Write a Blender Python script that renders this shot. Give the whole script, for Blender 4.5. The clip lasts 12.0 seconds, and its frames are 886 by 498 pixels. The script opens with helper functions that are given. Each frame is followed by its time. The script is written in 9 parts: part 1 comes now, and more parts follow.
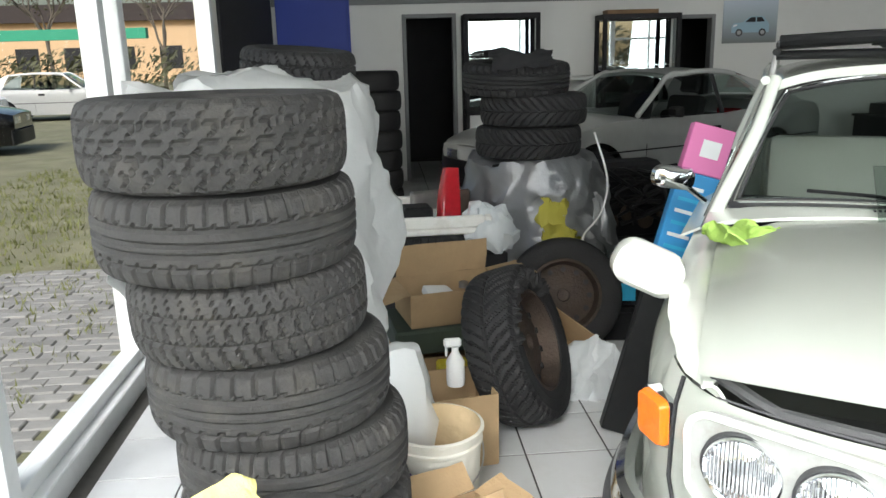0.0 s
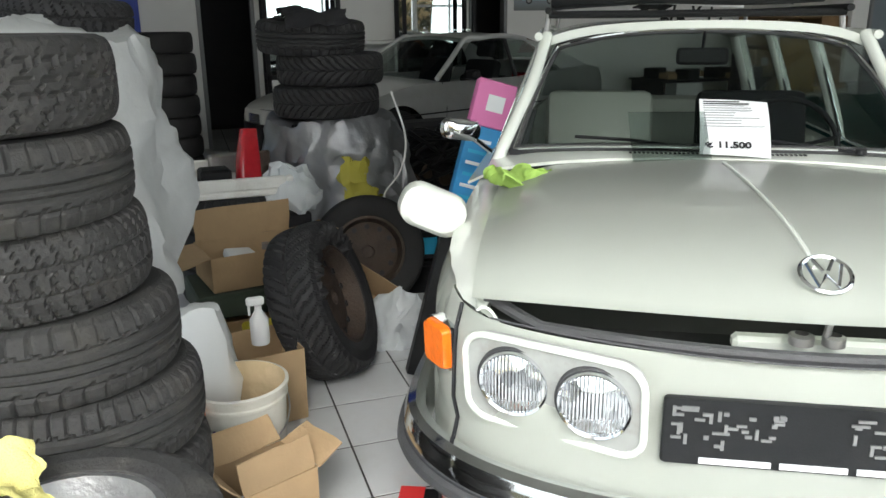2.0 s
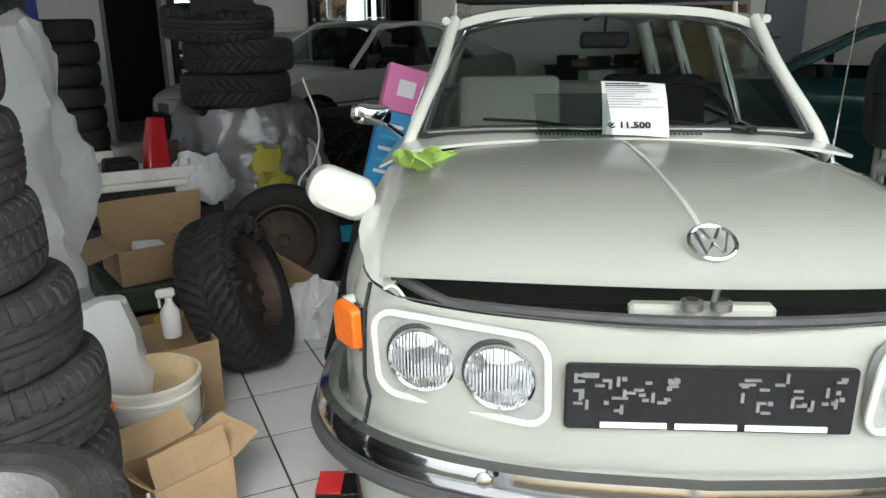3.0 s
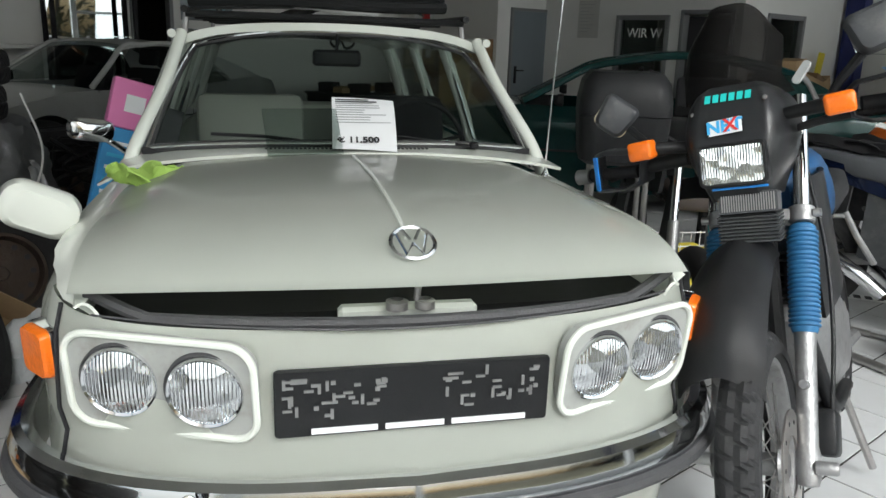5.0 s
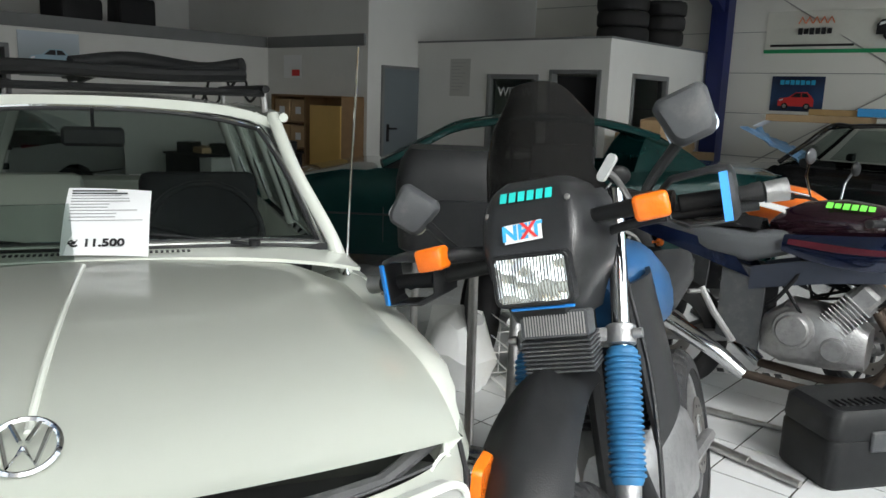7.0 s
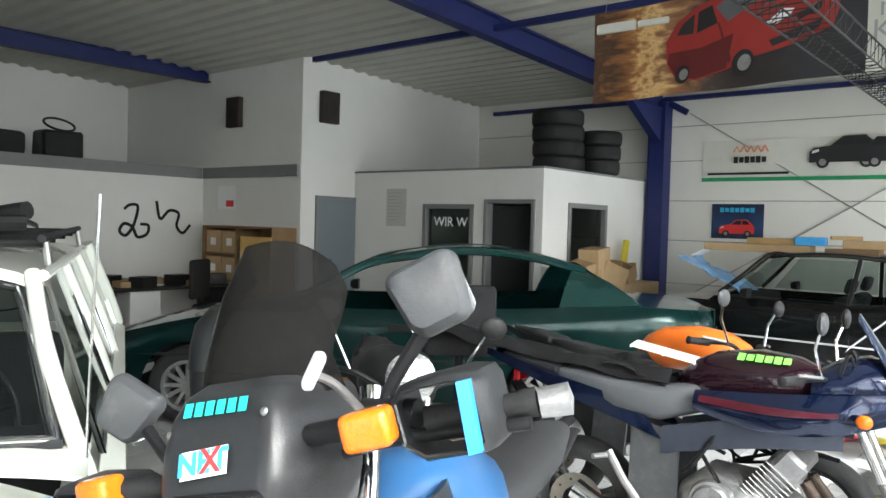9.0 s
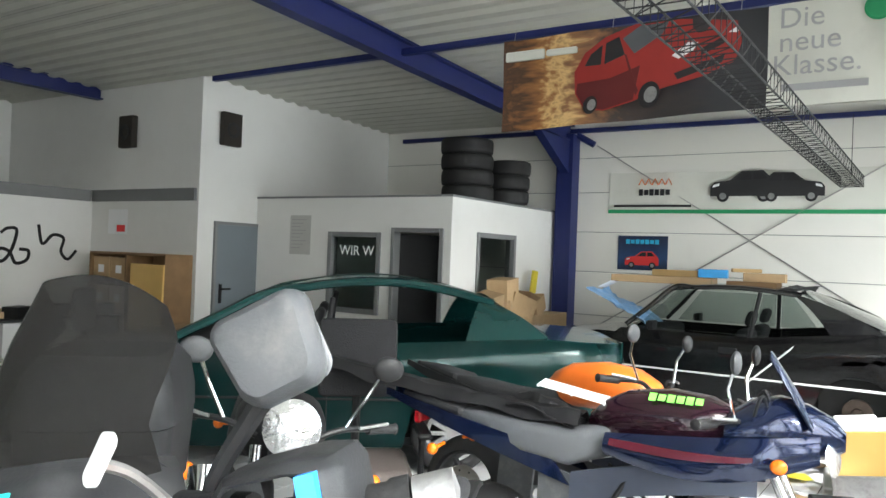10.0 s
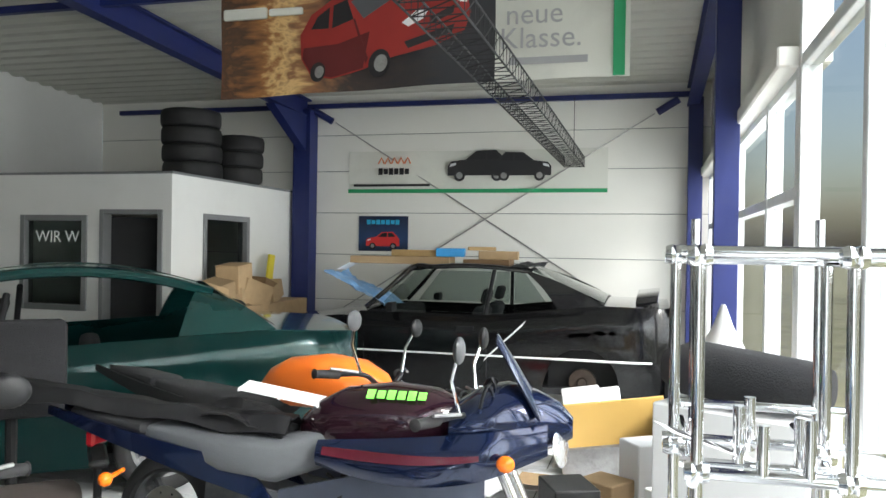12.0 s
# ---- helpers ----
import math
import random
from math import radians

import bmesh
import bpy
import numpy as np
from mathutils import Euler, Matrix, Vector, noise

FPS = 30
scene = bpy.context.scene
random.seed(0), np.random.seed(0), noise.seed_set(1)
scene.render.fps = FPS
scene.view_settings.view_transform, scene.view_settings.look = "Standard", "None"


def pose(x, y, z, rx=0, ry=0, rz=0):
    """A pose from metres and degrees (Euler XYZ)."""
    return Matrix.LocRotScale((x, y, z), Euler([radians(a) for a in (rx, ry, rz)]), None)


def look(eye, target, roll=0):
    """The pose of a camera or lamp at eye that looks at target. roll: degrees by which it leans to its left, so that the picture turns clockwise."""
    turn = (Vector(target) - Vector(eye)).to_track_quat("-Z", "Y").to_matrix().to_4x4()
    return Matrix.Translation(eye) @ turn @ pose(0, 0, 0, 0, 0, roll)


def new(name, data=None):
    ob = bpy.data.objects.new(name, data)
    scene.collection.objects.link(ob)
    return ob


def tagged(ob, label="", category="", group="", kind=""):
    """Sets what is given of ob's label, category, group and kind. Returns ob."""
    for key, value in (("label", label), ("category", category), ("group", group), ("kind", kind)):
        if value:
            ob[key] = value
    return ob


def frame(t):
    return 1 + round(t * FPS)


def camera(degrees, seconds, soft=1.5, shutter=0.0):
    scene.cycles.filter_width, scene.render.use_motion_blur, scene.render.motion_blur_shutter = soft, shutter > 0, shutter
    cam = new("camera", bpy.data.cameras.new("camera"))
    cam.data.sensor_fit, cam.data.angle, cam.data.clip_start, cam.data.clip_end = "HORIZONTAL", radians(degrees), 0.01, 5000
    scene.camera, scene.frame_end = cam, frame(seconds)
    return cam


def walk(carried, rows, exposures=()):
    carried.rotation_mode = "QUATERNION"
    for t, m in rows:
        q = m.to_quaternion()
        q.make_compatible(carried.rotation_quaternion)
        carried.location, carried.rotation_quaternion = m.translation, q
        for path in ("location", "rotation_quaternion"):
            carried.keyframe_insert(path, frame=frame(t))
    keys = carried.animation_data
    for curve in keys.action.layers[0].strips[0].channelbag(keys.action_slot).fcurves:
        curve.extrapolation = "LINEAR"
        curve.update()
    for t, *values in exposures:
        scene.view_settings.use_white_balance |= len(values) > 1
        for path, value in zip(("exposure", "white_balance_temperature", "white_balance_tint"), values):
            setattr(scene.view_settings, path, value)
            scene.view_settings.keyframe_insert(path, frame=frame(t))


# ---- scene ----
cam = camera(59.8, 12.0)
PATH = [
    (0, (0.457, 1.277, 1.571), (0.597, 3.212, 1.086), -1.5),
    (0.5, (0.465, 1.256, 1.553), (0.712, 3.183, 1.076), -1.0),
    (1, (0.483, 1.236, 1.534), (0.847, 3.135, 1.026), -0.7),
    (1.5, (0.499, 1.22, 1.52), (0.969, 3.088, 0.981), -1.0),
    (2, (0.508, 1.198, 1.523), (1.106, 3.02, 0.954), -0.6),
    (2.5, (0.524, 1.189, 1.51), (1.206, 2.975, 0.923), -1.1),
    (2.7, (0.528, 1.18, 1.51), (1.249, 2.949, 0.918), -0.9),
    (4.3, (0.593, 1.114, 1.441), (1.65, 2.709, 0.863), 1.1),
    (4.5, (0.609, 1.108, 1.438), (1.723, 2.667, 0.866), 1.3),
    (5, (0.655, 1.093, 1.459), (1.924, 2.551, 0.942), 1.9),
    (5.5, (0.764, 1.094, 1.48), (2.131, 2.48, 1.021), 1.8),
    (6, (0.914, 1.1, 1.505), (2.326, 2.453, 1.091), 1.9),
    (6.5, (1.025, 1.122, 1.517), (2.461, 2.455, 1.116), 1.8),
    (7, (1.214, 1.208, 1.543), (2.686, 2.507, 1.161), 2.1),
    (7.2, (1.285, 1.239, 1.547), (2.773, 2.523, 1.176), 2.3),
    (8.8, (1.866, 1.19, 1.623), (3.4, 2.469, 1.513), 1.5),
    (9, (1.891, 1.17, 1.632), (3.429, 2.447, 1.568), 1.6),
    (9.5, (1.981, 1.194, 1.629), (3.574, 2.402, 1.639), 1.6),
    (10, (2.146, 1.289, 1.639), (3.819, 2.385, 1.657), 2.2),
    (10.5, (2.244, 1.322, 1.643), (4.033, 2.215, 1.662), 2.4),
    (11, (2.404, 1.336, 1.642), (4.25, 2.105, 1.671), 2.2),
    (11.5, (2.544, 1.31, 1.649), (4.432, 1.97, 1.682), 1.6),
    (12, (2.692, 1.341, 1.621), (4.624, 1.858, 1.615), 0.9),
]
EXPOSURES = [(0, -0.2), (1.5, -0.6), (2.5, -0.85), (4.5, -1.3), (5.5, -1.45), (6.5, -1.3), (7, -1.0), (9, 0.1), (9.5, 0.25), (10.5, 0.4), (12, 0.05)]
walk(cam, [(t, look(eye, target, roll)) for t, eye, target, roll in PATH], EXPOSURES)

# ---- light ----
world = bpy.data.worlds.new("sky")
scene.world = world
world.use_nodes = True
wn = world.node_tree.nodes
sky = wn.new("ShaderNodeTexSky")
sky.sky_type, sky.sun_disc = "NISHITA", False
sky.sun_elevation, sky.sun_rotation = radians(40), radians(200)
sky.air_density, sky.dust_density = 1.2, 4.0
wn["Background"].inputs["Strength"].default_value = 0.15
world.node_tree.links.new(sky.outputs[0], wn["Background"].inputs["Color"])
sun = new("sun", bpy.data.lights.new("sun", "SUN"))
sun.data.energy, sun.data.angle, sun.data.color = 4.2, radians(22), (0.98, 0.99, 1.0)
sun.matrix_world = look((-3.42, -9.4, 8.4), (0, 0, 0))


def window_light(x0, x1, y0, y1, z0, z1, target, power):
    d = bpy.data.lights.new("window_daylight", "AREA")
    d.shape, d.energy, d.color = "RECTANGLE", power, (0.93, 0.97, 1.0)
    c = Vector(((x0 + x1) / 2, (y0 + y1) / 2, (z0 + z1) / 2))
    d.size, d.size_y = max(x1 - x0, y1 - y0), z1 - z0
    ob = new("window_daylight", d)
    ob.matrix_world = look(c, target)
    return ob


window_light(-0.6, 6.4, -0.6, -0.6, 0.95, 3.65, (2.9, 1.4, -0.55), 270)
window_light(7.0, 12.0, -0.5, -0.5, 0.5, 2.6, (10.9, 3.4, 1.0), 130)
window_light(-1.2, -1.2, 0.8, 3.4, 0.4, 2.4, (2.2, 2.9, 0.4), 35)

# ---- materials ----


def mat(name, color, rough=0.5, metal=0.0, spec=None, vary=0.08, scale=6.0, bump=0.0, bscale=60.0, dirt=0.0, dirtcol=(0.12, 0.1, 0.07), coat=0.0, alpha=1.0, trans=0.0, ior=1.45, emit=0.0, rvar=0.0, obj=0.0):
    m = bpy.data.materials.new(name)
    m.use_nodes = True
    nt = m.node_tree
    N, L = nt.nodes, nt.links
    b = N["Principled BSDF"]
    tc = N.new("ShaderNodeTexCoord")
    col = (*color, 1)
    b.inputs["Base Color"].default_value = col
    b.inputs["Roughness"].default_value, b.inputs["Metallic"].default_value = rough, metal
    b.inputs["Coat Weight"].default_value = coat
    b.inputs["Coat Roughness"].default_value = 0.06
    b.inputs["Transmission Weight"].default_value, b.inputs["IOR"].default_value = trans, ior
    b.inputs["Alpha"].default_value = alpha
    if spec is not None:
        b.inputs["Specular IOR Level"].default_value = spec
    last = None
    if vary > 0:
        n1 = N.new("ShaderNodeTexNoise")
        n1.inputs["Scale"].default_value, n1.inputs["Detail"].default_value = scale, 6
        L.new(tc.outputs["Object"], n1.inputs["Vector"])
        mx = N.new("ShaderNodeMix")
        mx.data_type = "RGBA"
        mx.inputs["A"].default_value = (*[c * (1 - vary) for c in color], 1)
        mx.inputs["B"].default_value = (*[min(1, c * (1 + vary)) for c in color], 1)
        L.new(n1.outputs["Fac"], mx.inputs["Factor"])
        last = mx.outputs["Result"]
        if obj > 0:
            oi = N.new("ShaderNodeObjectInfo")
            hs = N.new("ShaderNodeHueSaturation")
            mr0 = N.new("ShaderNodeMapRange")
            mr0.inputs["To Min"].default_value, mr0.inputs["To Max"].default_value = 1 - obj, 1 + obj
            L.new(oi.outputs["Random"], mr0.inputs["Value"])
            L.new(mr0.outputs["Result"], hs.inputs["Value"])
            L.new(last, hs.inputs["Color"])
            last = hs.outputs["Color"]
    if dirt > 0:
        n2 = N.new("ShaderNodeTexNoise")
        n2.inputs["Scale"].default_value, n2.inputs["Detail"].default_value = scale * 0.6 + 1, 9
        n2.inputs["Roughness"].default_value = 0.7
        L.new(tc.outputs["Object"], n2.inputs["Vector"])
        mr = N.new("ShaderNodeMapRange")
        mr.inputs["From Min"].default_value, mr.inputs["From Max"].default_value = 0.5, 0.75
        mr.inputs["To Max"].default_value = dirt
        L.new(n2.outputs["Fac"], mr.inputs["Value"])
        m2 = N.new("ShaderNodeMix")
        m2.data_type = "RGBA"
        L.new(mr.outputs["Result"], m2.inputs["Factor"])
        if last:
            L.new(last, m2.inputs["A"])
        else:
            m2.inputs["A"].default_value = col
        m2.inputs["B"].default_value = (*dirtcol, 1)
        last = m2.outputs["Result"]
        ra = N.new("ShaderNodeMath")
        ra.operation = "MULTIPLY_ADD"
        ra.inputs[1].default_value, ra.inputs[2].default_value = 0.4, rough
        L.new(mr.outputs["Result"], ra.inputs[0])
        L.new(ra.outputs[0], b.inputs["Roughness"])
    if last:
        L.new(last, b.inputs["Base Color"])
    if bump > 0:
        n3 = N.new("ShaderNodeTexNoise")
        n3.inputs["Scale"].default_value, n3.inputs["Detail"].default_value = bscale, 5
        L.new(tc.outputs["Object"], n3.inputs["Vector"])
        bp = N.new("ShaderNodeBump")
        bp.inputs["Strength"].default_value, bp.inputs["Distance"].default_value = bump, 0.01
        L.new(n3.outputs["Fac"], bp.inputs["Height"])
        L.new(bp.outputs["Normal"], b.inputs["Normal"])
    if emit > 0:
        b.inputs["Emission Color"].default_value = col
        b.inputs["Emission Strength"].default_value = emit
    return m


def gradient_mat(name, stops, rough=0.6, scale=(1, 1, 1), axis="X", noise_amt=0.0):
    m = bpy.data.materials.new(name)
    m.use_nodes = True
    N, L = m.node_tree.nodes, m.node_tree.links
    b = N["Principled BSDF"]
    b.inputs["Roughness"].default_value = rough
    tc, sp, cr = N.new("ShaderNodeTexCoord"), N.new("ShaderNodeSeparateXYZ"), N.new("ShaderNodeValToRGB")
    nz = N.new("ShaderNodeTexNoise")
    nz.inputs["Scale"].default_value = 3
    mp = N.new("ShaderNodeMapping")
    mp.inputs["Scale"].default_value = scale
    L.new(tc.outputs["Generated"], mp.inputs["Vector"])
    L.new(mp.outputs["Vector"], nz.inputs["Vector"])
    L.new(tc.outputs["Generated"], sp.inputs["Vector"])
    ma = N.new("ShaderNodeMath")
    ma.operation = "MULTIPLY_ADD"
    ma.inputs[1].default_value = noise_amt
    L.new(nz.outputs["Fac"], ma.inputs[0])
    L.new(sp.outputs[axis], ma.inputs[2])
    L.new(ma.outputs[0], cr.inputs["Fac"])
    while len(cr.color_ramp.elements) < len(stops):
        cr.color_ramp.elements.new(0.5)
    for e, (p, c) in zip(cr.color_ramp.elements, stops):
        e.position, e.color = p, (*c, 1)
    L.new(cr.outputs["Color"], b.inputs["Base Color"])
    return m


M_rubber = mat("rubber", (0.028, 0.027, 0.026), 0.75, vary=0.25, scale=14, bump=0.25, bscale=120, dirt=0.45, dirtcol=(0.09, 0.082, 0.07))
M_rubber_dk = mat("rubber_dark", (0.016, 0.016, 0.017), 0.7, vary=0.2, scale=10, bump=0.2, bscale=100, dirt=0.25, dirtcol=(0.05, 0.047, 0.042))
M_white_paint = mat("cream_white_car_paint", (0.72, 0.75, 0.68), 0.22, vary=0.02, scale=3, coat=0.6, dirt=0.05, dirtcol=(0.35, 0.3, 0.2))
# black for undersides, and for blocks that paint the shade inside hollows
M_black_void = mat("void_shade_and_underside", (0.012, 0.012, 0.012), 0.8, vary=0.3)
M_chrome = mat("chrome", (0.75, 0.76, 0.78), 0.09, 1.0, vary=0.05, scale=20, bump=0.03, bscale=30)
M_steel = mat("worn_steel", (0.42, 0.41, 0.4), 0.38, 0.9, vary=0.25, scale=20, bump=0.1, dirt=0.3)
M_alu = mat("cast_aluminium", (0.38, 0.38, 0.38), 0.45, 0.85, vary=0.2, scale=30, bump=0.25, bscale=90, dirt=0.35, dirtcol=(0.1, 0.09, 0.08))
M_rust = mat("rusty_steel", (0.075, 0.055, 0.043), 0.6, 0.5, vary=0.5, scale=12, bump=0.4, bscale=70, dirt=0.6, dirtcol=(0.11, 0.075, 0.055))
M_plastic = mat("black_plastic", (0.013, 0.0135, 0.0145), 0.45, spec=0.3, vary=0.2, scale=25, bump=0.1, bscale=300, dirt=0.1, dirtcol=(0.07, 0.067, 0.063))
M_plastic_grey = mat("grey_plastic", (0.055, 0.058, 0.062), 0.5, vary=0.15, scale=25, bump=0.12, bscale=300, dirt=0.3, dirtcol=(0.2, 0.19, 0.17))
M_plastic_trim = mat("matt_black_trim", (0.012, 0.012, 0.013), 0.55, spec=0.25, vary=0.2, scale=12, bump=0.1, bscale=200, dirt=0.08, dirtcol=(0.08, 0.078, 0.07))
M_plastic_sheen = mat("scuffed_black_plastic", (0.019, 0.0195, 0.021), 0.33, vary=0.15, scale=14, bump=0.06, bscale=220, dirt=0.25, dirtcol=(0.1, 0.1, 0.1))
M_trimrubber = mat("trim_rubber", (0.05, 0.05, 0.052), 0.6, vary=0.2, scale=30, bump=0.2, bscale=150)
M_amber = mat("amber_lens", (0.85, 0.17, 0.01), 0.12, vary=0.1, scale=60, coat=0.5, bump=0.35, bscale=80)
M_redlens = mat("red_lens", (0.42, 0.012, 0.02), 0.18, vary=0.3, scale=25, coat=0.5)
M_glass = mat("clear_glass", (0.9, 0.95, 0.93), 0.02, vary=0, trans=1.0, ior=1.45)
M_wglass = mat("window_glass", (0.95, 0.98, 0.97), 0.0, vary=0, trans=1.0, ior=1.02, spec=0.3)
M_autoglass = mat("car_glass", (0.62, 0.68, 0.66), 0.02, vary=0.0, trans=1.0, ior=1.12)
M_smoke = mat("smoked_screen", (0.1, 0.098, 0.095), 0.05, vary=0.1, scale=5, trans=0.92, ior=1.03, dirt=0.06, dirtcol=(0.25, 0.24, 0.22))
M_mirror = mat("mirror_glass", (0.85, 0.86, 0.88), 0.02, 1.0, vary=0)
M_cardboard = mat("cardboard", (0.42, 0.29, 0.16), 0.85, vary=0.15, scale=9, bump=0.15, bscale=80, dirt=0.25, dirtcol=(0.2, 0.13, 0.07), obj=0.15)
M_paper = mat("paper", (0.82, 0.83, 0.84), 0.7, vary=0.03)
M_ink = mat("black_ink", (0.02, 0.02, 0.022), 0.6, vary=0)
M_greyink = mat("grey_ink", (0.35, 0.35, 0.36), 0.6, vary=0)
M_styro = mat("dirty_styrofoam", (0.78, 0.77, 0.73), 0.8, vary=0.05, scale=14, bump=0.3, bscale=160, dirt=0.35, dirtcol=(0.4, 0.36, 0.28))
M_bag = mat("white_plastic_sheet", (0.74, 0.75, 0.74), 0.4, vary=0.06, scale=5, bump=0.4, bscale=14, dirt=0.2, dirtcol=(0.5, 0.48, 0.42))
M_silver = mat("silver_foil_sheet", (0.42, 0.43, 0.45), 0.32, 0.55, vary=0.2, scale=6, bump=0.8, bscale=12)
M_clearbag = mat("milky_plastic_bag", (0.6, 0.63, 0.64), 0.35, vary=0.15, scale=8, bump=0.6, bscale=20)
M_yellowbag = mat("olive_yellow_sack", (0.42, 0.38, 0.06), 0.55, vary=0.25, scale=6, bump=0.5, bscale=18)
M_greencloth = mat("lime_green_cloth", (0.36, 0.55, 0.12), 0.9, vary=0.15, scale=20, bump=0.5, bscale=220)
M_yellowcloth = mat("pale_yellow_cloth", (0.75, 0.68, 0.25), 0.9, vary=0.12, scale=18, bump=0.5, bscale=200)
M_blackcloth = mat("black_cloth", (0.018, 0.018, 0.02), 0.95, vary=0.2, bump=0.5, bscale=150)
M_bucket = mat("dirty_white_bucket", (0.68, 0.66, 0.58), 0.5, vary=0.08, scale=8, dirt=0.45, dirtcol=(0.38, 0.3, 0.18))
M_bucket_in = mat("plaster_stained_bucket_inside", (0.55, 0.42, 0.25), 0.8, vary=0.3, scale=9, bump=0.4, bscale=50, dirt=0.6, dirtcol=(0.33, 0.24, 0.13))
M_tile = mat("white_floor_tile", (0.58, 0.59, 0.59), 0.28, vary=0.06, scale=7, dirt=0.22, dirtcol=(0.36, 0.33, 0.28), obj=0.05)
M_grout = mat("dark_grout", (0.06, 0.057, 0.052), 0.9, vary=0.3, scale=30)
M_wall = mat("white_wall_paint", (0.74, 0.74, 0.72), 0.85, vary=0.04, scale=1.5, bump=0.08, bscale=90, dirt=0.1, dirtcol=(0.45, 0.43, 0.38))
M_wallpanel = mat("cream_sandwich_panel", (0.76, 0.75, 0.7), 0.6, vary=0.03, scale=1.2, dirt=0.07, dirtcol=(0.5, 0.47, 0.4))
M_greystrip = mat("grey_fascia", (0.2, 0.205, 0.21), 0.7, vary=0.1)
M_roof = mat("corrugated_roof_sheet", (0.5, 0.5, 0.45), 0.55, vary=0.08, scale=2, dirt=0.15, dirtcol=(0.3, 0.28, 0.22))
M_blue = mat("blue_steel_paint", (0.012, 0.02, 0.11), 0.45, vary=0.12, scale=5, dirt=0.08)
M_bluepanel = mat("blue_door_panel", (0.02, 0.05, 0.34), 0.5, vary=0.05)
M_door = mat("grey_steel_door", (0.17, 0.2, 0.225), 0.5, vary=0.05, scale=3)
M_frame_gr = mat("grey_window_frame", (0.2, 0.205, 0.21), 0.5, vary=0.08)
M_frame_wh = mat("white_window_frame", (0.75, 0.77, 0.77), 0.45, vary=0.04, dirt=0.15)
# near-black: own colour of dark parts, painted shade on the back rooms' wall
M_dark = mat("dark_parts_and_room_shade", (0.02, 0.02, 0.022), 0.8, vary=0.2)
M_seatcloth = mat("dark_seat_fabric", (0.018, 0.0185, 0.02), 0.9, vary=0.2, scale=30, bump=0.3, bscale=200)
M_beige = mat("beige_vinyl", (0.42, 0.42, 0.37), 0.6, vary=0.06, bump=0.1)
M_green = mat("dark_green_metallic", (0.006, 0.052, 0.05), 0.16, 0.35, vary=0.12, scale=3, coat=0.7, dirt=0.12, dirtcol=(0.12, 0.13, 0.12))
M_blackpaint = mat("black_car_paint", (0.012, 0.012, 0.013), 0.16, vary=0.1, coat=0.8, dirt=0.06, dirtcol=(0.12, 0.12, 0.12))
M_silverpaint = mat("silver_white_paint", (0.55, 0.56, 0.55), 0.3, 0.2, vary=0.06, coat=0.5, dirt=0.1)
M_navy = mat("navy_metallic", (0.006, 0.013, 0.045), 0.1, 0.5, vary=0.2, scale=6, coat=0.8, dirt=0.08)
M_maroon = mat("maroon_black_paint", (0.02, 0.006, 0.011), 0.12, 0.2, vary=0.4, scale=4, coat=0.7)
M_maroonband = mat("maroon_band_paint", (0.09, 0.01, 0.02), 0.22, 0.3, vary=0.2, scale=6, coat=0.6)
M_framegrey = mat("blue_grey_frame_paint", (0.07, 0.08, 0.11), 0.32, 0.5, vary=0.15, scale=10, dirt=0.15)
M_seat_grey = mat("grey_motorcycle_seat", (0.07, 0.074, 0.08), 0.65, vary=0.1, scale=10, bump=0.25, bscale=250)
M_orange = mat("orange_paint", (0.8, 0.17, 0.02), 0.3, vary=0.08, coat=0.4)
M_bluegaiter = mat("blue_rubber_gaiter", (0.02, 0.13, 0.28), 0.55, vary=0.2, scale=15, dirt=0.25, dirtcol=(0.03, 0.05, 0.07))
M_bluetrim = mat("bright_blue_trim", (0.02, 0.24, 0.72), 0.35, vary=0.08)
M_skyprint = mat("sky_blue_print", (0.05, 0.4, 0.75), 0.5, vary=0.05)
M_cyan = mat("turquoise_print", (0.02, 0.55, 0.5), 0.4, vary=0.05)
M_limeprint = mat("lime_green_print", (0.2, 0.85, 0.1), 0.5, vary=0)
M_pink = mat("pink_packaging", (0.75, 0.2, 0.45), 0.5, vary=0.06)
M_bluepack = mat("blue_packaging", (0.03, 0.28, 0.6), 0.45, vary=0.3, scale=9)
M_cyanlabel = mat("cyan_label", (0.03, 0.4, 0.65), 0.4, vary=0.1)
M_white = mat("white_plastic", (0.78, 0.78, 0.77), 0.4, vary=0.04, dirt=0.06)
M_wood = mat("light_wood", (0.48, 0.32, 0.14), 0.55, vary=0.2, scale=8)
M_wood_yel = mat("yellow_wood_veneer", (0.62, 0.4, 0.12), 0.45, vary=0.1, scale=4)
M_wood_dk = mat("brown_wood", (0.22, 0.13, 0.06), 0.6, vary=0.25, scale=7)
M_yellow = mat("yellow_plastic", (0.75, 0.62, 0.05), 0.5, vary=0.05)
M_red = mat("red_print", (0.7, 0.04, 0.04), 0.5, vary=0.05)
M_greenprint = mat("green_print", (0.02, 0.3, 0.12), 0.5, vary=0.04)
M_canvas = mat("grey_white_banner", (0.66, 0.66, 0.6), 0.8, vary=0.06, scale=2, dirt=0.25, dirtcol=(0.38, 0.36, 0.32))
M_blackpaint_matt = mat("black_spray", (0.015, 0.015, 0.015), 0.8, vary=0)
M_gravel = mat("grass_and_earth", (0.2, 0.19, 0.12), 0.95, vary=0.5, scale=1.6, bump=0.8, bscale=20, dirt=0.6, dirtcol=(0.1, 0.13, 0.04))
M_paving = mat("grey_paving_block", (0.28, 0.27, 0.26), 0.85, vary=0.2, scale=10, bump=0.3, obj=0.15)
M_bark = mat("bark", (0.12, 0.1, 0.08), 0.9, vary=0.3)
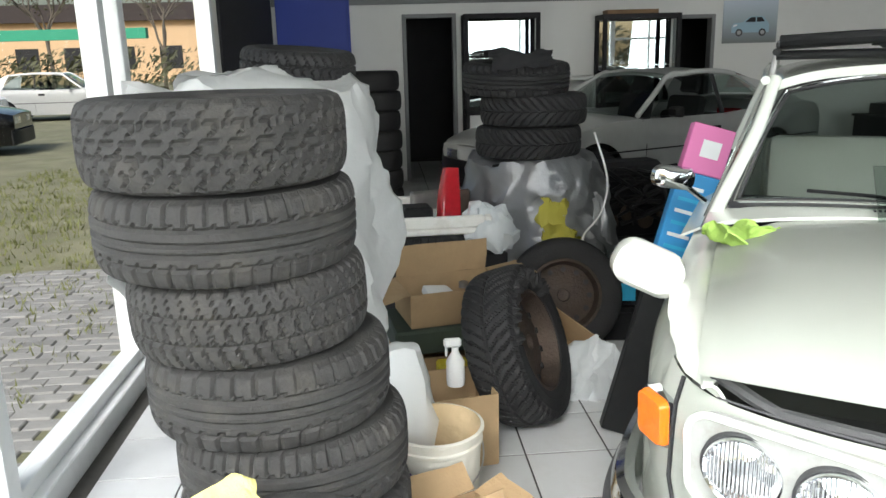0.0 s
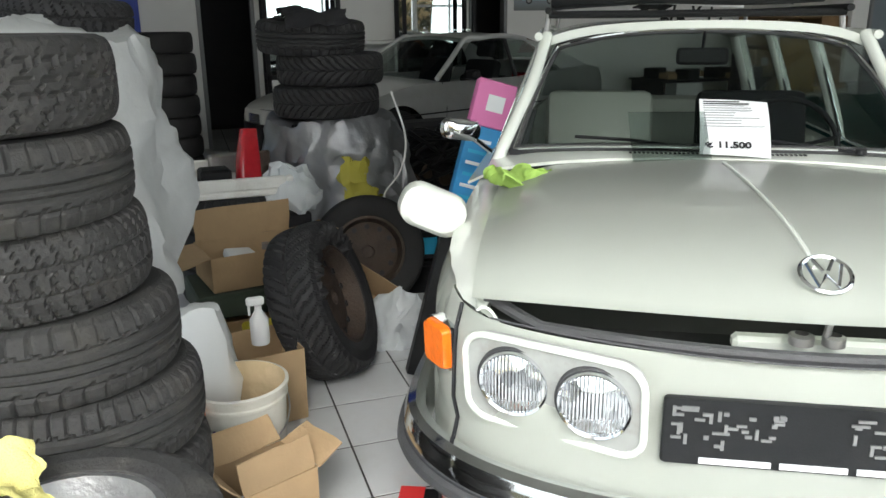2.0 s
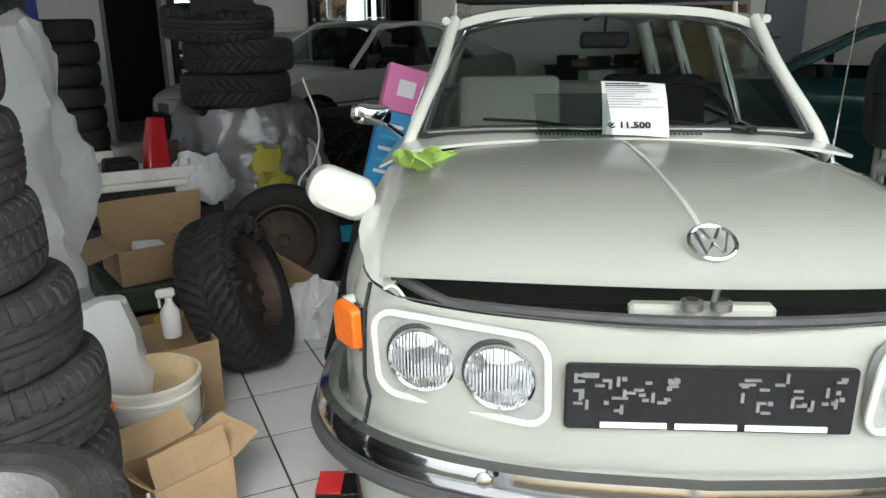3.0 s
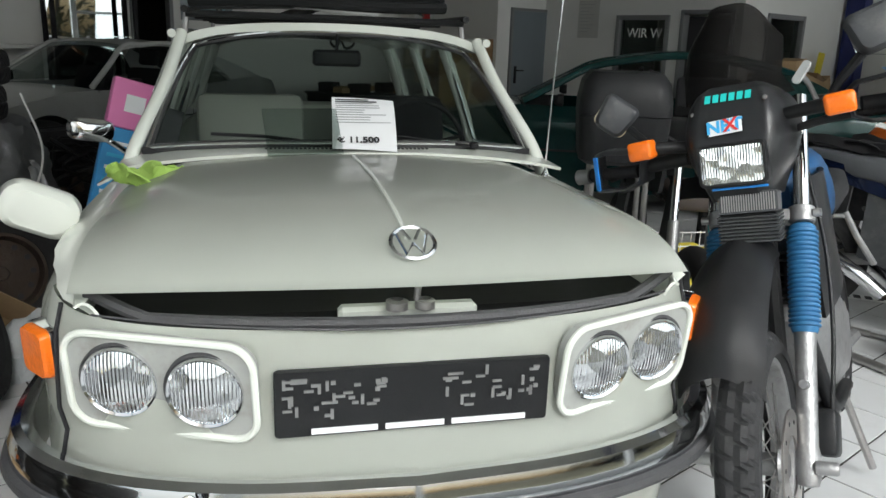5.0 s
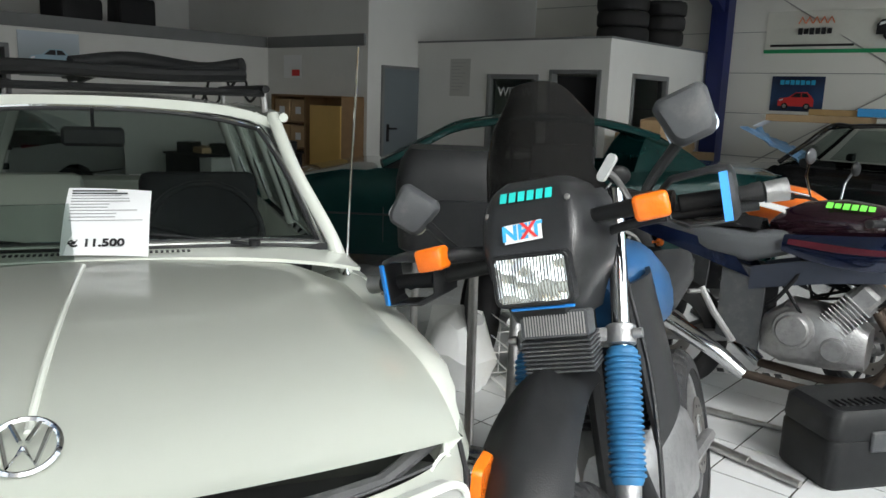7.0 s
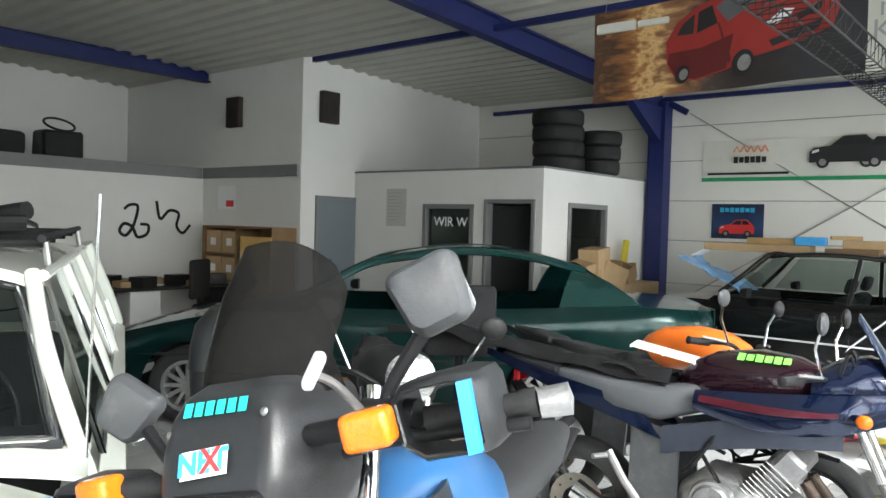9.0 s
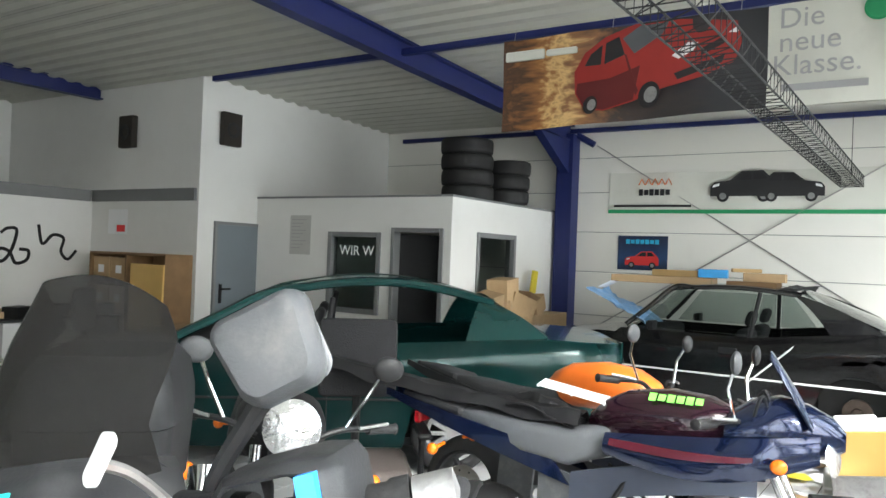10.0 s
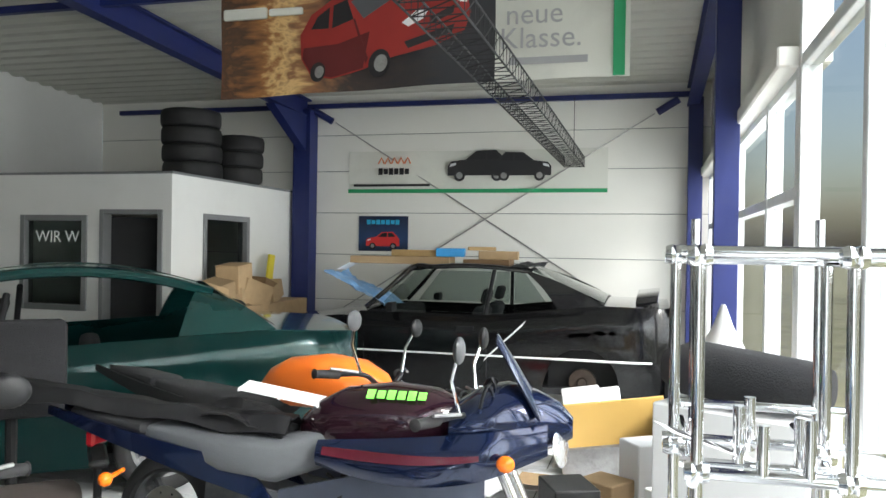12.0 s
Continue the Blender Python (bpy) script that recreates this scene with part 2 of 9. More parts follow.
M_leaf = mat("winter_foliage", (0.11, 0.11, 0.06), 0.8, vary=0.4, scale=2)
M_orangewall = mat("far_building_wall", (0.62, 0.42, 0.25), 0.8, vary=0.1)
M_greensteel = mat("green_steel", (0.03, 0.3, 0.18), 0.5, vary=0.1)
M_lampglass = mat("headlamp_reflector", (0.88, 0.9, 0.92), 0.1, 0.9, vary=0.1, scale=50, bump=0.7, bscale=45)


def fluted_mat():
    """Pressed lamp glass over a bright reflector: upright flutes and broad facets."""
    m = mat("fluted_lamp_glass", (0.82, 0.84, 0.86), 0.1, 0.92, vary=0.06, scale=20)
    N, L = m.node_tree.nodes, m.node_tree.links
    tc = N.new("ShaderNodeTexCoord")
    wv = N.new("ShaderNodeTexWave")
    wv.wave_profile = "SIN"
    wv.inputs["Scale"].default_value, wv.inputs["Distortion"].default_value = 45, 0.6
    L.new(tc.outputs["Object"], wv.inputs["Vector"])
    nz = N.new("ShaderNodeTexVoronoi")
    nz.inputs["Scale"].default_value = 28
    L.new(tc.outputs["Object"], nz.inputs["Vector"])
    b1, b2 = N.new("ShaderNodeBump"), N.new("ShaderNodeBump")
    b1.inputs["Strength"].default_value, b1.inputs["Distance"].default_value = 0.8, 0.002
    b2.inputs["Strength"].default_value, b2.inputs["Distance"].default_value = 0.4, 0.02
    L.new(wv.outputs["Fac"], b1.inputs["Height"])
    L.new(nz.outputs["Distance"], b2.inputs["Height"])
    L.new(b2.outputs["Normal"], b1.inputs["Normal"])
    L.new(b1.outputs["Normal"], N["Principled BSDF"].inputs["Normal"])
    return m


M_fluted = fluted_mat()
# lamp recess: shade of a white inset painted grey, plus real dirt
M_lamprecess = mat("dirty_shaded_lamp_recess", (0.34, 0.35, 0.33), 0.6, vary=0.15, scale=20, dirt=0.5, dirtcol=(0.16, 0.13, 0.09))
M_seatbrown = mat("brown_grey_seat", (0.08, 0.065, 0.06), 0.7, vary=0.15, bump=0.2)
M_disc = mat("brake_disc", (0.4, 0.38, 0.36), 0.35, 0.9, vary=0.2, scale=30)

# ---- builders ----
UP = Vector((0, 0, 1))


def T(x, y, z, rx=0, ry=0, rz=0, s=None):
    m = pose(x, y, z, rx, ry, rz)
    return m @ Matrix.Diagonal((*s, 1)) if s else m


def part(name, bm, material, parent=None, label="", smooth=False, m=None):
    me = bpy.data.meshes.new(name)
    bmesh.ops.recalc_face_normals(bm, faces=bm.faces)
    bm.to_mesh(me)
    bm.free()
    me.materials.append(material)
    if smooth:
        for p in me.polygons:
            p.use_smooth = True
        me.set_sharp_from_angle(angle=radians(38))
    ob = new(name, me)
    if m is not None:
        ob.matrix_basis = m
    if parent:
        ob.parent = parent
    if label:
        tagged(ob, label)
    return ob


def thing(name, label, category, m=None, group="", kind=""):
    ob = new(name)
    ob.empty_display_size = 0.1
    if m is not None:
        ob.matrix_basis = m
    return tagged(ob, label, category, group, kind)


def B():
    return bmesh.new()


def box(bm, x0, x1, y0, y1, z0, z1, bevel=0.0, m=None, seg=1):
    g = bmesh.ops.create_cube(bm, size=1.0)
    vs = g["verts"]
    bmesh.ops.transform(bm, matrix=T((x0 + x1) / 2, (y0 + y1) / 2, (z0 + z1) / 2, s=(abs(x1 - x0), abs(y1 - y0), abs(z1 - z0))), verts=vs)
    if bevel > 0:
        es = list({e for v in vs for e in v.link_edges})
        r = bmesh.ops.bevel(bm, geom=es, offset=bevel, segments=seg, affect="EDGES", profile=0.5)
        vs = list({v for f in r["faces"] for v in f.verts} | {v for v in vs if v.is_valid})
    if m is not None:
        bmesh.ops.transform(bm, matrix=m, verts=[v for v in vs if v.is_valid])
    return bm


def lathe(bm, prof, n=32, m=None, closed=False, a0=0.0, a1=360.0):
    """A turned form about z from (radius, height) pairs."""
    full = abs(a1 - a0) >= 359.9
    k = n if full else n + 1
    rings = []
    for i in range(k):
        a = radians(a0 + (a1 - a0) * i / n)
        ca, sa = math.cos(a), math.sin(a)
        row = []
        for r, z in prof:
            p = Vector((r * ca, r * sa, z))
            row.append(bm.verts.new(m @ p if m is not None else p))
        rings.append(row)
    for i in range(n):
        a, b = rings[i], rings[(i + 1) % k]
        rng = range(len(prof)) if closed else range(len(prof) - 1)
        for j in rng:
            j2 = (j + 1) % len(prof)
            vs = [a[j], b[j], b[j2], a[j2]]
            try:
                bm.faces.new(vs)
            except ValueError:
                pass
    bmesh.ops.remove_doubles(bm, verts=[v for r in rings for v in r], dist=1e-6)
    return bm


def tube(bm, pts, r, n=10, m=None, caps=True, taper=None):
    """A round bar along points."""
    pts = [Vector(p) for p in pts]
    rings = []
    up = None
    for i, p in enumerate(pts):
        d = (pts[min(i + 1, len(pts) - 1)] - pts[max(i - 1, 0)]).normalized()
        if up is None:
            up = d.orthogonal().normalized()
        up = (up - d * up.dot(d))
        up = up.normalized() if up.length > 1e-6 else d.orthogonal().normalized()
        w = d.cross(up)
        rr = r if taper is None else r + (taper - r) * i / (len(pts) - 1)
        row = []
        for k in range(n):
            a = 2 * math.pi * k / n
            q = p + (up * math.cos(a) + w * math.sin(a)) * rr
            row.append(bm.verts.new(m @ q if m is not None else q))
        rings.append(row)
    for a, b in zip(rings, rings[1:]):
        for k in range(n):
            bm.faces.new([a[k], a[(k + 1) % n], b[(k + 1) % n], b[k]])
    if caps:
        bm.faces.new(rings[0][::-1])
        bm.faces.new(rings[-1])
    return bm


def curve_pts(pts, n=8):
    """Catmull-Rom points through the given ones."""
    P = [Vector(p) for p in pts]
    P = [P[0] * 2 - P[1]] + P + [P[-1] * 2 - P[-2]]
    out = []
    for i in range(1, len(P) - 2):
        for k in range(n):
            t = k / n
            a, b, c, d = P[i - 1], P[i], P[i + 1], P[i + 2]
            out.append(0.5 * ((2 * b) + (c - a) * t + (2 * a - 5 * b + 4 * c - d) * t * t + (3 * b - a - 3 * c + d) * t ** 3))
    return out + [P[-2]]


def loft(bm, rings, closed=True, caps=True, m=None):
    rows = [[bm.verts.new(m @ Vector(p) if m is not None else Vector(p)) for p in r] for r in rings]
    n = len(rows[0])
    for a, b in zip(rows, rows[1:]):
        for k in range(n if closed else n - 1):
            k2 = (k + 1) % n
            bm.faces.new([a[k], a[k2], b[k2], b[k]])
    if caps and closed:
        bm.faces.new(rows[0][::-1])
        bm.faces.new(rows[-1])
    return bm


def sheet(bm, f, nu, nv, m=None, thick=0.0):
    """A surface from f(u, v), u and v from 0 to 1, with an optional back."""
    rows = [[Vector(f(i / nu, j / nv)) for j in range(nv + 1)] for i in range(nu + 1)]
    vs = [[bm.verts.new(m @ p if m is not None else p) for p in r] for r in rows]
    fs = []
    for i in range(nu):
        for j in range(nv):
            fs.append(bm.faces.new([vs[i][j], vs[i + 1][j], vs[i + 1][j + 1], vs[i][j + 1]]))
    if thick:
        bm.normal_update()
        r = bmesh.ops.solidify(bm, geom=fs, thickness=thick)
    return bm


def rrect(w, h, r, n=5):
    """A rounded rectangle outline in x and y about the origin."""
    out = []
    for cx, cy, a0 in ((w / 2 - r, h / 2 - r, 0), (-w / 2 + r, h / 2 - r, 90), (-w / 2 + r, -h / 2 + r, 180), (w / 2 - r, -h / 2 + r, 270)):
        for k in range(n + 1):
            a = radians(a0 + 90 * k / n)
            out.append((cx + r * math.cos(a), cy + r * math.sin(a)))
    return out


def slab(bm, outline, z0, z1, m=None, inset=0.0):
    """A plate from an outline in x and y."""
    rings = [[(x, y, z0) for x, y in outline], [(x, y, z1) for x, y in outline]]
    if inset:
        cx, cy = sum(p[0] for p in outline) / len(outline), sum(p[1] for p in outline) / len(outline)
        s = lambda p, k: (cx + (p[0] - cx) * k, cy + (p[1] - cy) * k)
        k = 1 - inset
        rings = [[(*s(p, k), z0) for p in outline], [(*p, z0 + (z1 - z0) * 0.3) for p in outline], [(*p, z0 + (z1 - z0) * 0.7) for p in outline], [(*s(p, k), z1) for p in outline]]
    return loft(bm, rings, m=m)


def crumple(bm, amount, scale, seed=0.0, keep_z=None):
    for v in bm.verts:
        d = noise.noise_vector(v.co * scale + Vector((seed, seed * 1.7, -seed))) * amount
        d += noise.noise_vector(v.co * scale * 2.7 + Vector((seed, 5, seed))) * amount * 0.45
        v.co += d
        if keep_z is not None and v.co.z < keep_z:
            v.co.z = keep_z
    return bm


def text_bm(body, size, extrude=0.0006, bold=0.0, shear=0.0, space=1.0):
    cu = bpy.data.curves.new("letters", "FONT")
    cu.body, cu.size, cu.extrude, cu.offset, cu.shear, cu.space_character = body, size, extrude, bold, shear, space
    cu.align_x, cu.align_y = "CENTER", "CENTER"
    cu.resolution_u = 3
    ob = bpy.data.objects.new("letters", cu)
    scene.collection.objects.link(ob)
    dg = bpy.context.evaluated_depsgraph_get()
    me = bpy.data.meshes.new_from_object(ob.evaluated_get(dg))
    bm = B()
    bm.from_mesh(me)
    bpy.data.objects.remove(ob)
    bpy.data.curves.remove(cu)
    bpy.data.meshes.remove(me)
    return bm


def letters(name, body, size, material, parent, m, bold=0.0, shear=0.0, space=1.0, label=""):
    return part(name, text_bm(body, size, bold=bold, shear=shear, space=space), material, parent, label, m=m)


def wall(name, bm, material, label, category="wall"):
    ob = part(name, bm, material, None)
    return tagged(ob, label, category, kind="structure")


def mark_bars(name, count, size, material, parent, m, bold=0.0, shear=0.0, space=1.0):
    """A row of plain upright bars, as large as a line of lettering."""
    bm = B()
    step = 0.6 * size * space
    for k in range(count):
        x = (k - (count - 1) / 2) * step
        h = size * (0.36, 0.3, 0.36, 0.33)[k % 4]
        box(bm, x - step * 0.4, x + step * 0.4, -h, h, 0, 0.0015)
    return part(name, bm, material, parent, m=m)

# ---- the hall ----
XL, XR, YF, YB = -0.85, 12.25, 0.66, 11.3
bm = B()
box(bm, XL - 0.2, XR + 0.2, YF - 0.25, 13.8, -0.2, -0.004)
floor = wall("floor", bm, M_grout, "white square tiled hall floor with dark grout joints", "floor")


def wall_with_holes(name, axis, at, thick, a0, a1, z0, z1, holes, material, label):
    """An upright wall along x or y with rectangular holes (a, b, bottom, top)."""
    bm = B()
    cuts = sorted({a0, a1, *[h[0] for h in holes], *[h[1] for h in holes]})
    for p, q in zip(cuts, cuts[1:]):
        mid = (p + q) / 2
        spans = sorted((h[2], h[3]) for h in holes if h[0] <= mid <= h[1])
        z = z0
        for b, t in spans + [(z1, z1)]:
            if b - z > 1e-4:
                if axis == "x":
                    box(bm, p, q, at, at + thick, z, b)
                else:
                    box(bm, at, at + thick, p, q, z, b)
            z = max(z, t)
    bmesh.ops.remove_doubles(bm, verts=bm.verts, dist=1e-5)
    return wall(name, bm, material, label)


LEDGE = 2.36
wall_with_holes("wall_back", "x", YB, 0.12, XL, 8.45, 0, LEDGE, [(0.77, 1.4, 0, 2.06), (4.25, 4.74, 0, 1.98)], M_wall, "white painted back wall with two dark doorways")
wall_with_holes("wall_back_upper", "x", 13.55, 0.12, XL, 8.5, LEDGE, 4.1, [], M_wall, "white upper wall behind the gallery")
bm = B()
box(bm, XL, 8.4, YB - 0.05, YB, 2.21, 2.365)
wall("trim_gallery", bm, M_greystrip, "dark grey fascia along the gallery edge", "fascia")
bm = B()
box(bm, XL, 8.45, YB + 0.12, 13.55, 2.29, 2.36)
wall("gallery_floor", bm, M_greystrip, "grey gallery floor over the back rooms", "floor")
wall_with_holes("wall_block_side", "y", 8.45, 0.12, 9.18, 13.55, 0, 4.1, [], M_wall, "white painted inner wall beside the gallery")
bm = B()
box(bm, 8.41, 8.45, 9.1, YB - 0.05, 2.21, 2.365)
wall("trim_block", bm, M_greystrip, "dark grey fascia on the inner wall", "fascia")
wall_with_holes("wall_block_front", "x", 9.06, 0.12, 8.45, XR, 0, 4.1, [(8.70, 9.50, 0, 1.97)], M_wall, "white painted inner wall with a grey door")
wall_with_holes("wall_office_front", "y", 9.42, 0.1, 5.95, 9.06, 0, 2.31, [(6.94, 7.77, 0.9, 1.89), (6.047, 6.785, 0, 1.95)], M_wall, "white office front wall with a window and doorway")
wall_with_holes("wall_office_side", "x", 5.95, 0.1, 9.52, XR, 0, 2.31, [(9.98, 10.95, 1.08, 1.935)], M_wall, "white office side wall with a window")
bm = B()
box(bm, 9.41, XR, 5.94, 9.06, 2.31, 2.335)
wall("office_roof", bm, M_greystrip, "flat dark roof of the built-in office", "roof")
# end wall of stacked panels
end = wall_with_holes("wall_end", "y", XR + 0.012, 0.15, YF, 9.06, -0.05, 3.75, [], M_greystrip, "cream panel end wall with fine horizontal joints")
zs = [0, 0.9, 1.5, 2.05, 2.6, 3.08, 3.7]
for z0, z1 in zip(zs, zs[1:]):
    bm = B()
    box(bm, XR, XR + 0.05, YF, 9.06, z0 + 0.004, z1 - 0.004, 0.004)
    part("panel", bm, M_wallpanel, end)


def glazing(name, axis, at, posts, z0, z1, rails, label, material, w=0.05, d=0.07, light=True):
    """A window band: posts across, rails up, and a pane in every field."""
    ob = thing(name, label, "window", kind="structure")
    for p in posts:
        bm = B()
        if axis == "x":
            box(bm, p - w / 2, p + w / 2, at - d / 2, at + d / 2, z0, z1, 0.004)
        else:
            box(bm, at - d / 2, at + d / 2, p - w / 2, p + w / 2, z0, z1, 0.004)
        part("post", bm, material, ob)
    lv = [z0, *rails, z1]
    for p, q in zip(posts, posts[1:]):
        for z in lv:
            bm = B()
            zz = min(max(z, z0 + 0.03), z1 - 0.03)
            if axis == "x":
                box(bm, p + w / 2, q - w / 2, at - d / 2 + 0.004, at + d / 2 - 0.004, zz - 0.03, zz + 0.03, 0.004)
            else:
                box(bm, at - d / 2 + 0.004, at + d / 2 - 0.004, p + w / 2, q - w / 2, zz - 0.03, zz + 0.03, 0.004)
            part("rail", bm, material, ob)
        for za, zb in zip(lv, lv[1:]):
            bm = B()
            if axis == "x":
                box(bm, p + w / 2, q - w / 2, at - 0.003, at + 0.003, za + 0.03, zb - 0.03)
            else:
                box(bm, at - 0.003, at + 0.003, p + w / 2, q - w / 2, za + 0.03, zb - 0.03)
            g = part("pane", bm, M_wglass, ob)
            g.visible_shadow = not light
    return ob


glazing("window_1", "y", XL - 0.03, [0.7, 2.2, 3.7, 5.13, 5.42, 7.6], 0.1, 2.9, [], "tall glazed side wall in white frames", M_frame_wh, 0.09, 0.1)
glazing("window_2", "x", YF - 0.02, [6.6, 7.55, 9.4, 10.9, 12.1], 0.25, 2.5, [1.9], "tall glazed shop front in pale frames", M_frame_wh, 0.06, 0.09)
glazing("window_5", "x", YF - 0.02, [XL + 0.1, 1.0, 2.6, 4.1, 5.4, 6.53], 0.25, 3.4, [2.5], "high glazed shop front in pale frames", M_frame_wh, 0.06, 0.09)
bm = B()
box(bm, XL - 0.12, XL + 0.06, YF, YB, -0.02, 0.1, 0.006)
wall("sill_side", bm, M_frame_wh, "low white sill under the side window", "sill")
bm = B()
box(bm, XL, XR, YF - 0.12, YF + 0.05, -0.02, 0.25, 0.006)
wall("sill_front", bm, M_frame_wh, "low pale sill under the shop front", "sill")
bm = B()
box(bm, 6.56, XR, YF - 0.12, YF, 2.5, 4.1)
box(bm, XL, 6.56, YF - 0.12, YF, 3.4, 4.1)
box(bm, 6.56, XR, YF, YF + 0.12, 2.48, 2.58, 0.01)
wall("wall_front_upper", bm, M_wallpanel, "cream band of wall over the shop front")
bm = B()
box(bm, XL - 0.12, XL, YF, 13.6, 2.9, 4.3)
box(bm, XL - 0.12, XL, 7.65, 13.6, 0.1, 2.9)
wall("wall_side_upper", bm, M_wallpanel, "cream wall over the side window")
# trapezoid roof sheet, ribs along y
bm = B()
prof = []
x = XL - 0.2
while x < XR + 0.3:
    z = 4.12 - 0.04 * x
    prof += [(x, z), (x + 0.06, z), (x + 0.12, z - 0.032), (x + 0.18, z - 0.032)]
    x += 0.24
rows = [[bm.verts.new((px, y, pz)) for px, pz in prof] for y in (YF - 0.3, 13.7)]
for a, b, c, d in zip(rows[0], rows[0][1:], rows[1][1:], rows[1]):
    bm.faces.new([a, b, c, d])
for a, b in zip(prof[::4], prof[4::4]):
    box(bm, a[0], b[0], YF - 0.3, 13.7, a[1] + 0.004, a[1] + 0.05)
wall("ceiling", bm, M_roof, "grey corrugated steel roof sheeting seen from below", "ceiling")


def ibeam(bm, x0, x1, y, z, h=0.24, w=0.14, m=None):
    box(bm, x0, x1, y - w / 2, y + w / 2, z, z + 0.02, m=m)
    box(bm, x0, x1, y - w / 2, y + w / 2, z + h - 0.02, z + h, m=m)
    box(bm, x0, x1, y - 0.008, y + 0.008, z + 0.02, z + h - 0.02, m=m)


def haunch(bm, y, x0, x1, z0, z1):
    loft(bm, [[(x0, y - 0.06, z1), (x1, y - 0.06, z1), (x1, y - 0.06, z0)], [(x0, y + 0.06, z1), (x1, y + 0.06, z1), (x1, y + 0.06, z0)]])


frame_m = thing("steel_frame", "blue painted steel portal frame with column and rafter", "steel frame", kind="structure", group="portal frames")
bm = B()
ibeam(bm, 0, 13.0, 5.78, 0, m=Matrix.Translation((XL, 0, 3.87)) @ Euler((0, radians(2.5), 0)).to_matrix().to_4x4())
part("rafter", bm, M_blue, frame_m)
bm = B()
haunch(bm, 5.78, 11.1, 12.02, 2.85, 3.32)
part("haunch", bm, M_blue, frame_m)
bm = B()
box(bm, 12.0, 12.24, 5.66, 5.68, 0, 3.4)
box(bm, 12.0, 12.24, 5.88, 5.9, 0, 3.4)
box(bm, 12.01, 12.23, 5.68, 5.88, 0, 3.4)
part("column", bm, M_blue, frame_m)
f2 = thing("steel_frame", "blue painted steel rafter over the gallery", "steel frame", kind="structure", group="portal frames")
bm = B()
ibeam(bm, XL, 8.44, 11.2, 3.62, 0.21)
part("rafter", bm, M_blue, f2)
f3 = thing("steel_frame", "blue painted steel frame along the shop front", "steel frame", kind="structure", group="portal frames")
bm = B()
ibeam(bm, 0, 13.0, 0.87, 0, m=Matrix.Translation((XL, 0, 3.87)) @ Euler((0, radians(2.5), 0)).to_matrix().to_4x4())
part("rafter", bm, M_blue, f3)
for x, w in ((12.12, 0.2), (8.3, 0.13)):
    bm = B()
    box(bm, x - w / 2, x + w / 2, 0.76, 0.92, 0, 3.4, 0.004)
    part("column", bm, M_blue, f3)
for x, z, y1 in ((8.15, 3.6, 8.5), (12.18, 3.46, 8.7), (4.0, 3.74, 11)):
    bm = B()
    box(bm, x - 0.03, x + 0.03, 0.9, y1, z - 0.03, z + 0.03)
    part("strut", bm, M_blue, f3)
for y in (5.55, 1.15):
    bm = B()
    tube(bm, [(12.15, y - (0.12 if y < 3 else -0.12), 3.4), (12.2, y + (0.12 if y < 3 else -0.12), 3.26)], 0.045, 8)
    part("bracket", bm, M_blue, f3)
bm = B()
tube(bm, [(12.235, 5.4, 3.25), (12.235, 1.3, 0.7)], 0.008, 6)
tube(bm, [(12.22, 1.3, 3.25), (12.22, 5.4, 0.7)], 0.008, 6)
tagged(part("wind_brace", bm, M_steel), "thin steel cross bracing rods on the end wall", "brace", kind="structure")

# doors and windows of the inner rooms
d1 = thing("door_1", "closed grey steel door in the inner wall", "door", kind="structure")
bm = B()
box(bm, 8.74, 9.46, 9.03, 9.07, 0.01, 1.93, 0.004)
part("leaf", bm, M_door, d1)
bm = B()
box(bm, 8.70, 8.74, 9.025, 9.14, 0, 1.97)
box(bm, 9.46, 9.50, 9.025, 9.14, 0, 1.97)
box(bm, 8.74, 9.46, 9.025, 9.14, 1.93, 1.97)
part("door_frame", bm, M_frame_gr, d1)
bm = B()
box(bm, 8.79, 8.83, 9.01, 9.028, 0.93, 1.17, 0.003)
tube(bm, [(8.81, 9.02, 1.11), (8.81, 8.98, 1.11), (8.94, 8.98, 1.11)], 0.011, 8)
part("door_handle", bm, M_plastic, d1)


def inner_window(name, axis, at, a0, a1, z0, z1, label):
    ob = thing(name, label, "window", kind="structure")
    for p in ((a0, a0 + 0.06), (a1 - 0.06, a1)):
        bm = B()
        if axis == "y":
            box(bm, at - 0.02, at + 0.11, *p, z0, z1, 0.004)
        else:
            box(bm, *p, at - 0.02, at + 0.11, z0, z1, 0.004)
        part("window_frame", bm, M_frame_gr, ob)
    for p in ((z0, z0 + 0.06), (z1 - 0.06, z1)):
        bm = B()
        if axis == "y":
            box(bm, at - 0.018, at + 0.11, a0 + 0.06, a1 - 0.06, *p, 0.004)
        else:
            box(bm, a0 + 0.06, a1 - 0.06, at - 0.018, at + 0.11, *p, 0.004)
        part("window_frame", bm, M_frame_gr, ob)
    bm = B()
    if axis == "y":
        box(bm, at + 0.04, at + 0.046, a0 + 0.06, a1 - 0.06, z0 + 0.06, z1 - 0.06)
    else:
        box(bm, a0 + 0.06, a1 - 0.06, at + 0.04, at + 0.046, z0 + 0.06, z1 - 0.06)
    part("pane", bm, M_autoglass, ob)
    return ob


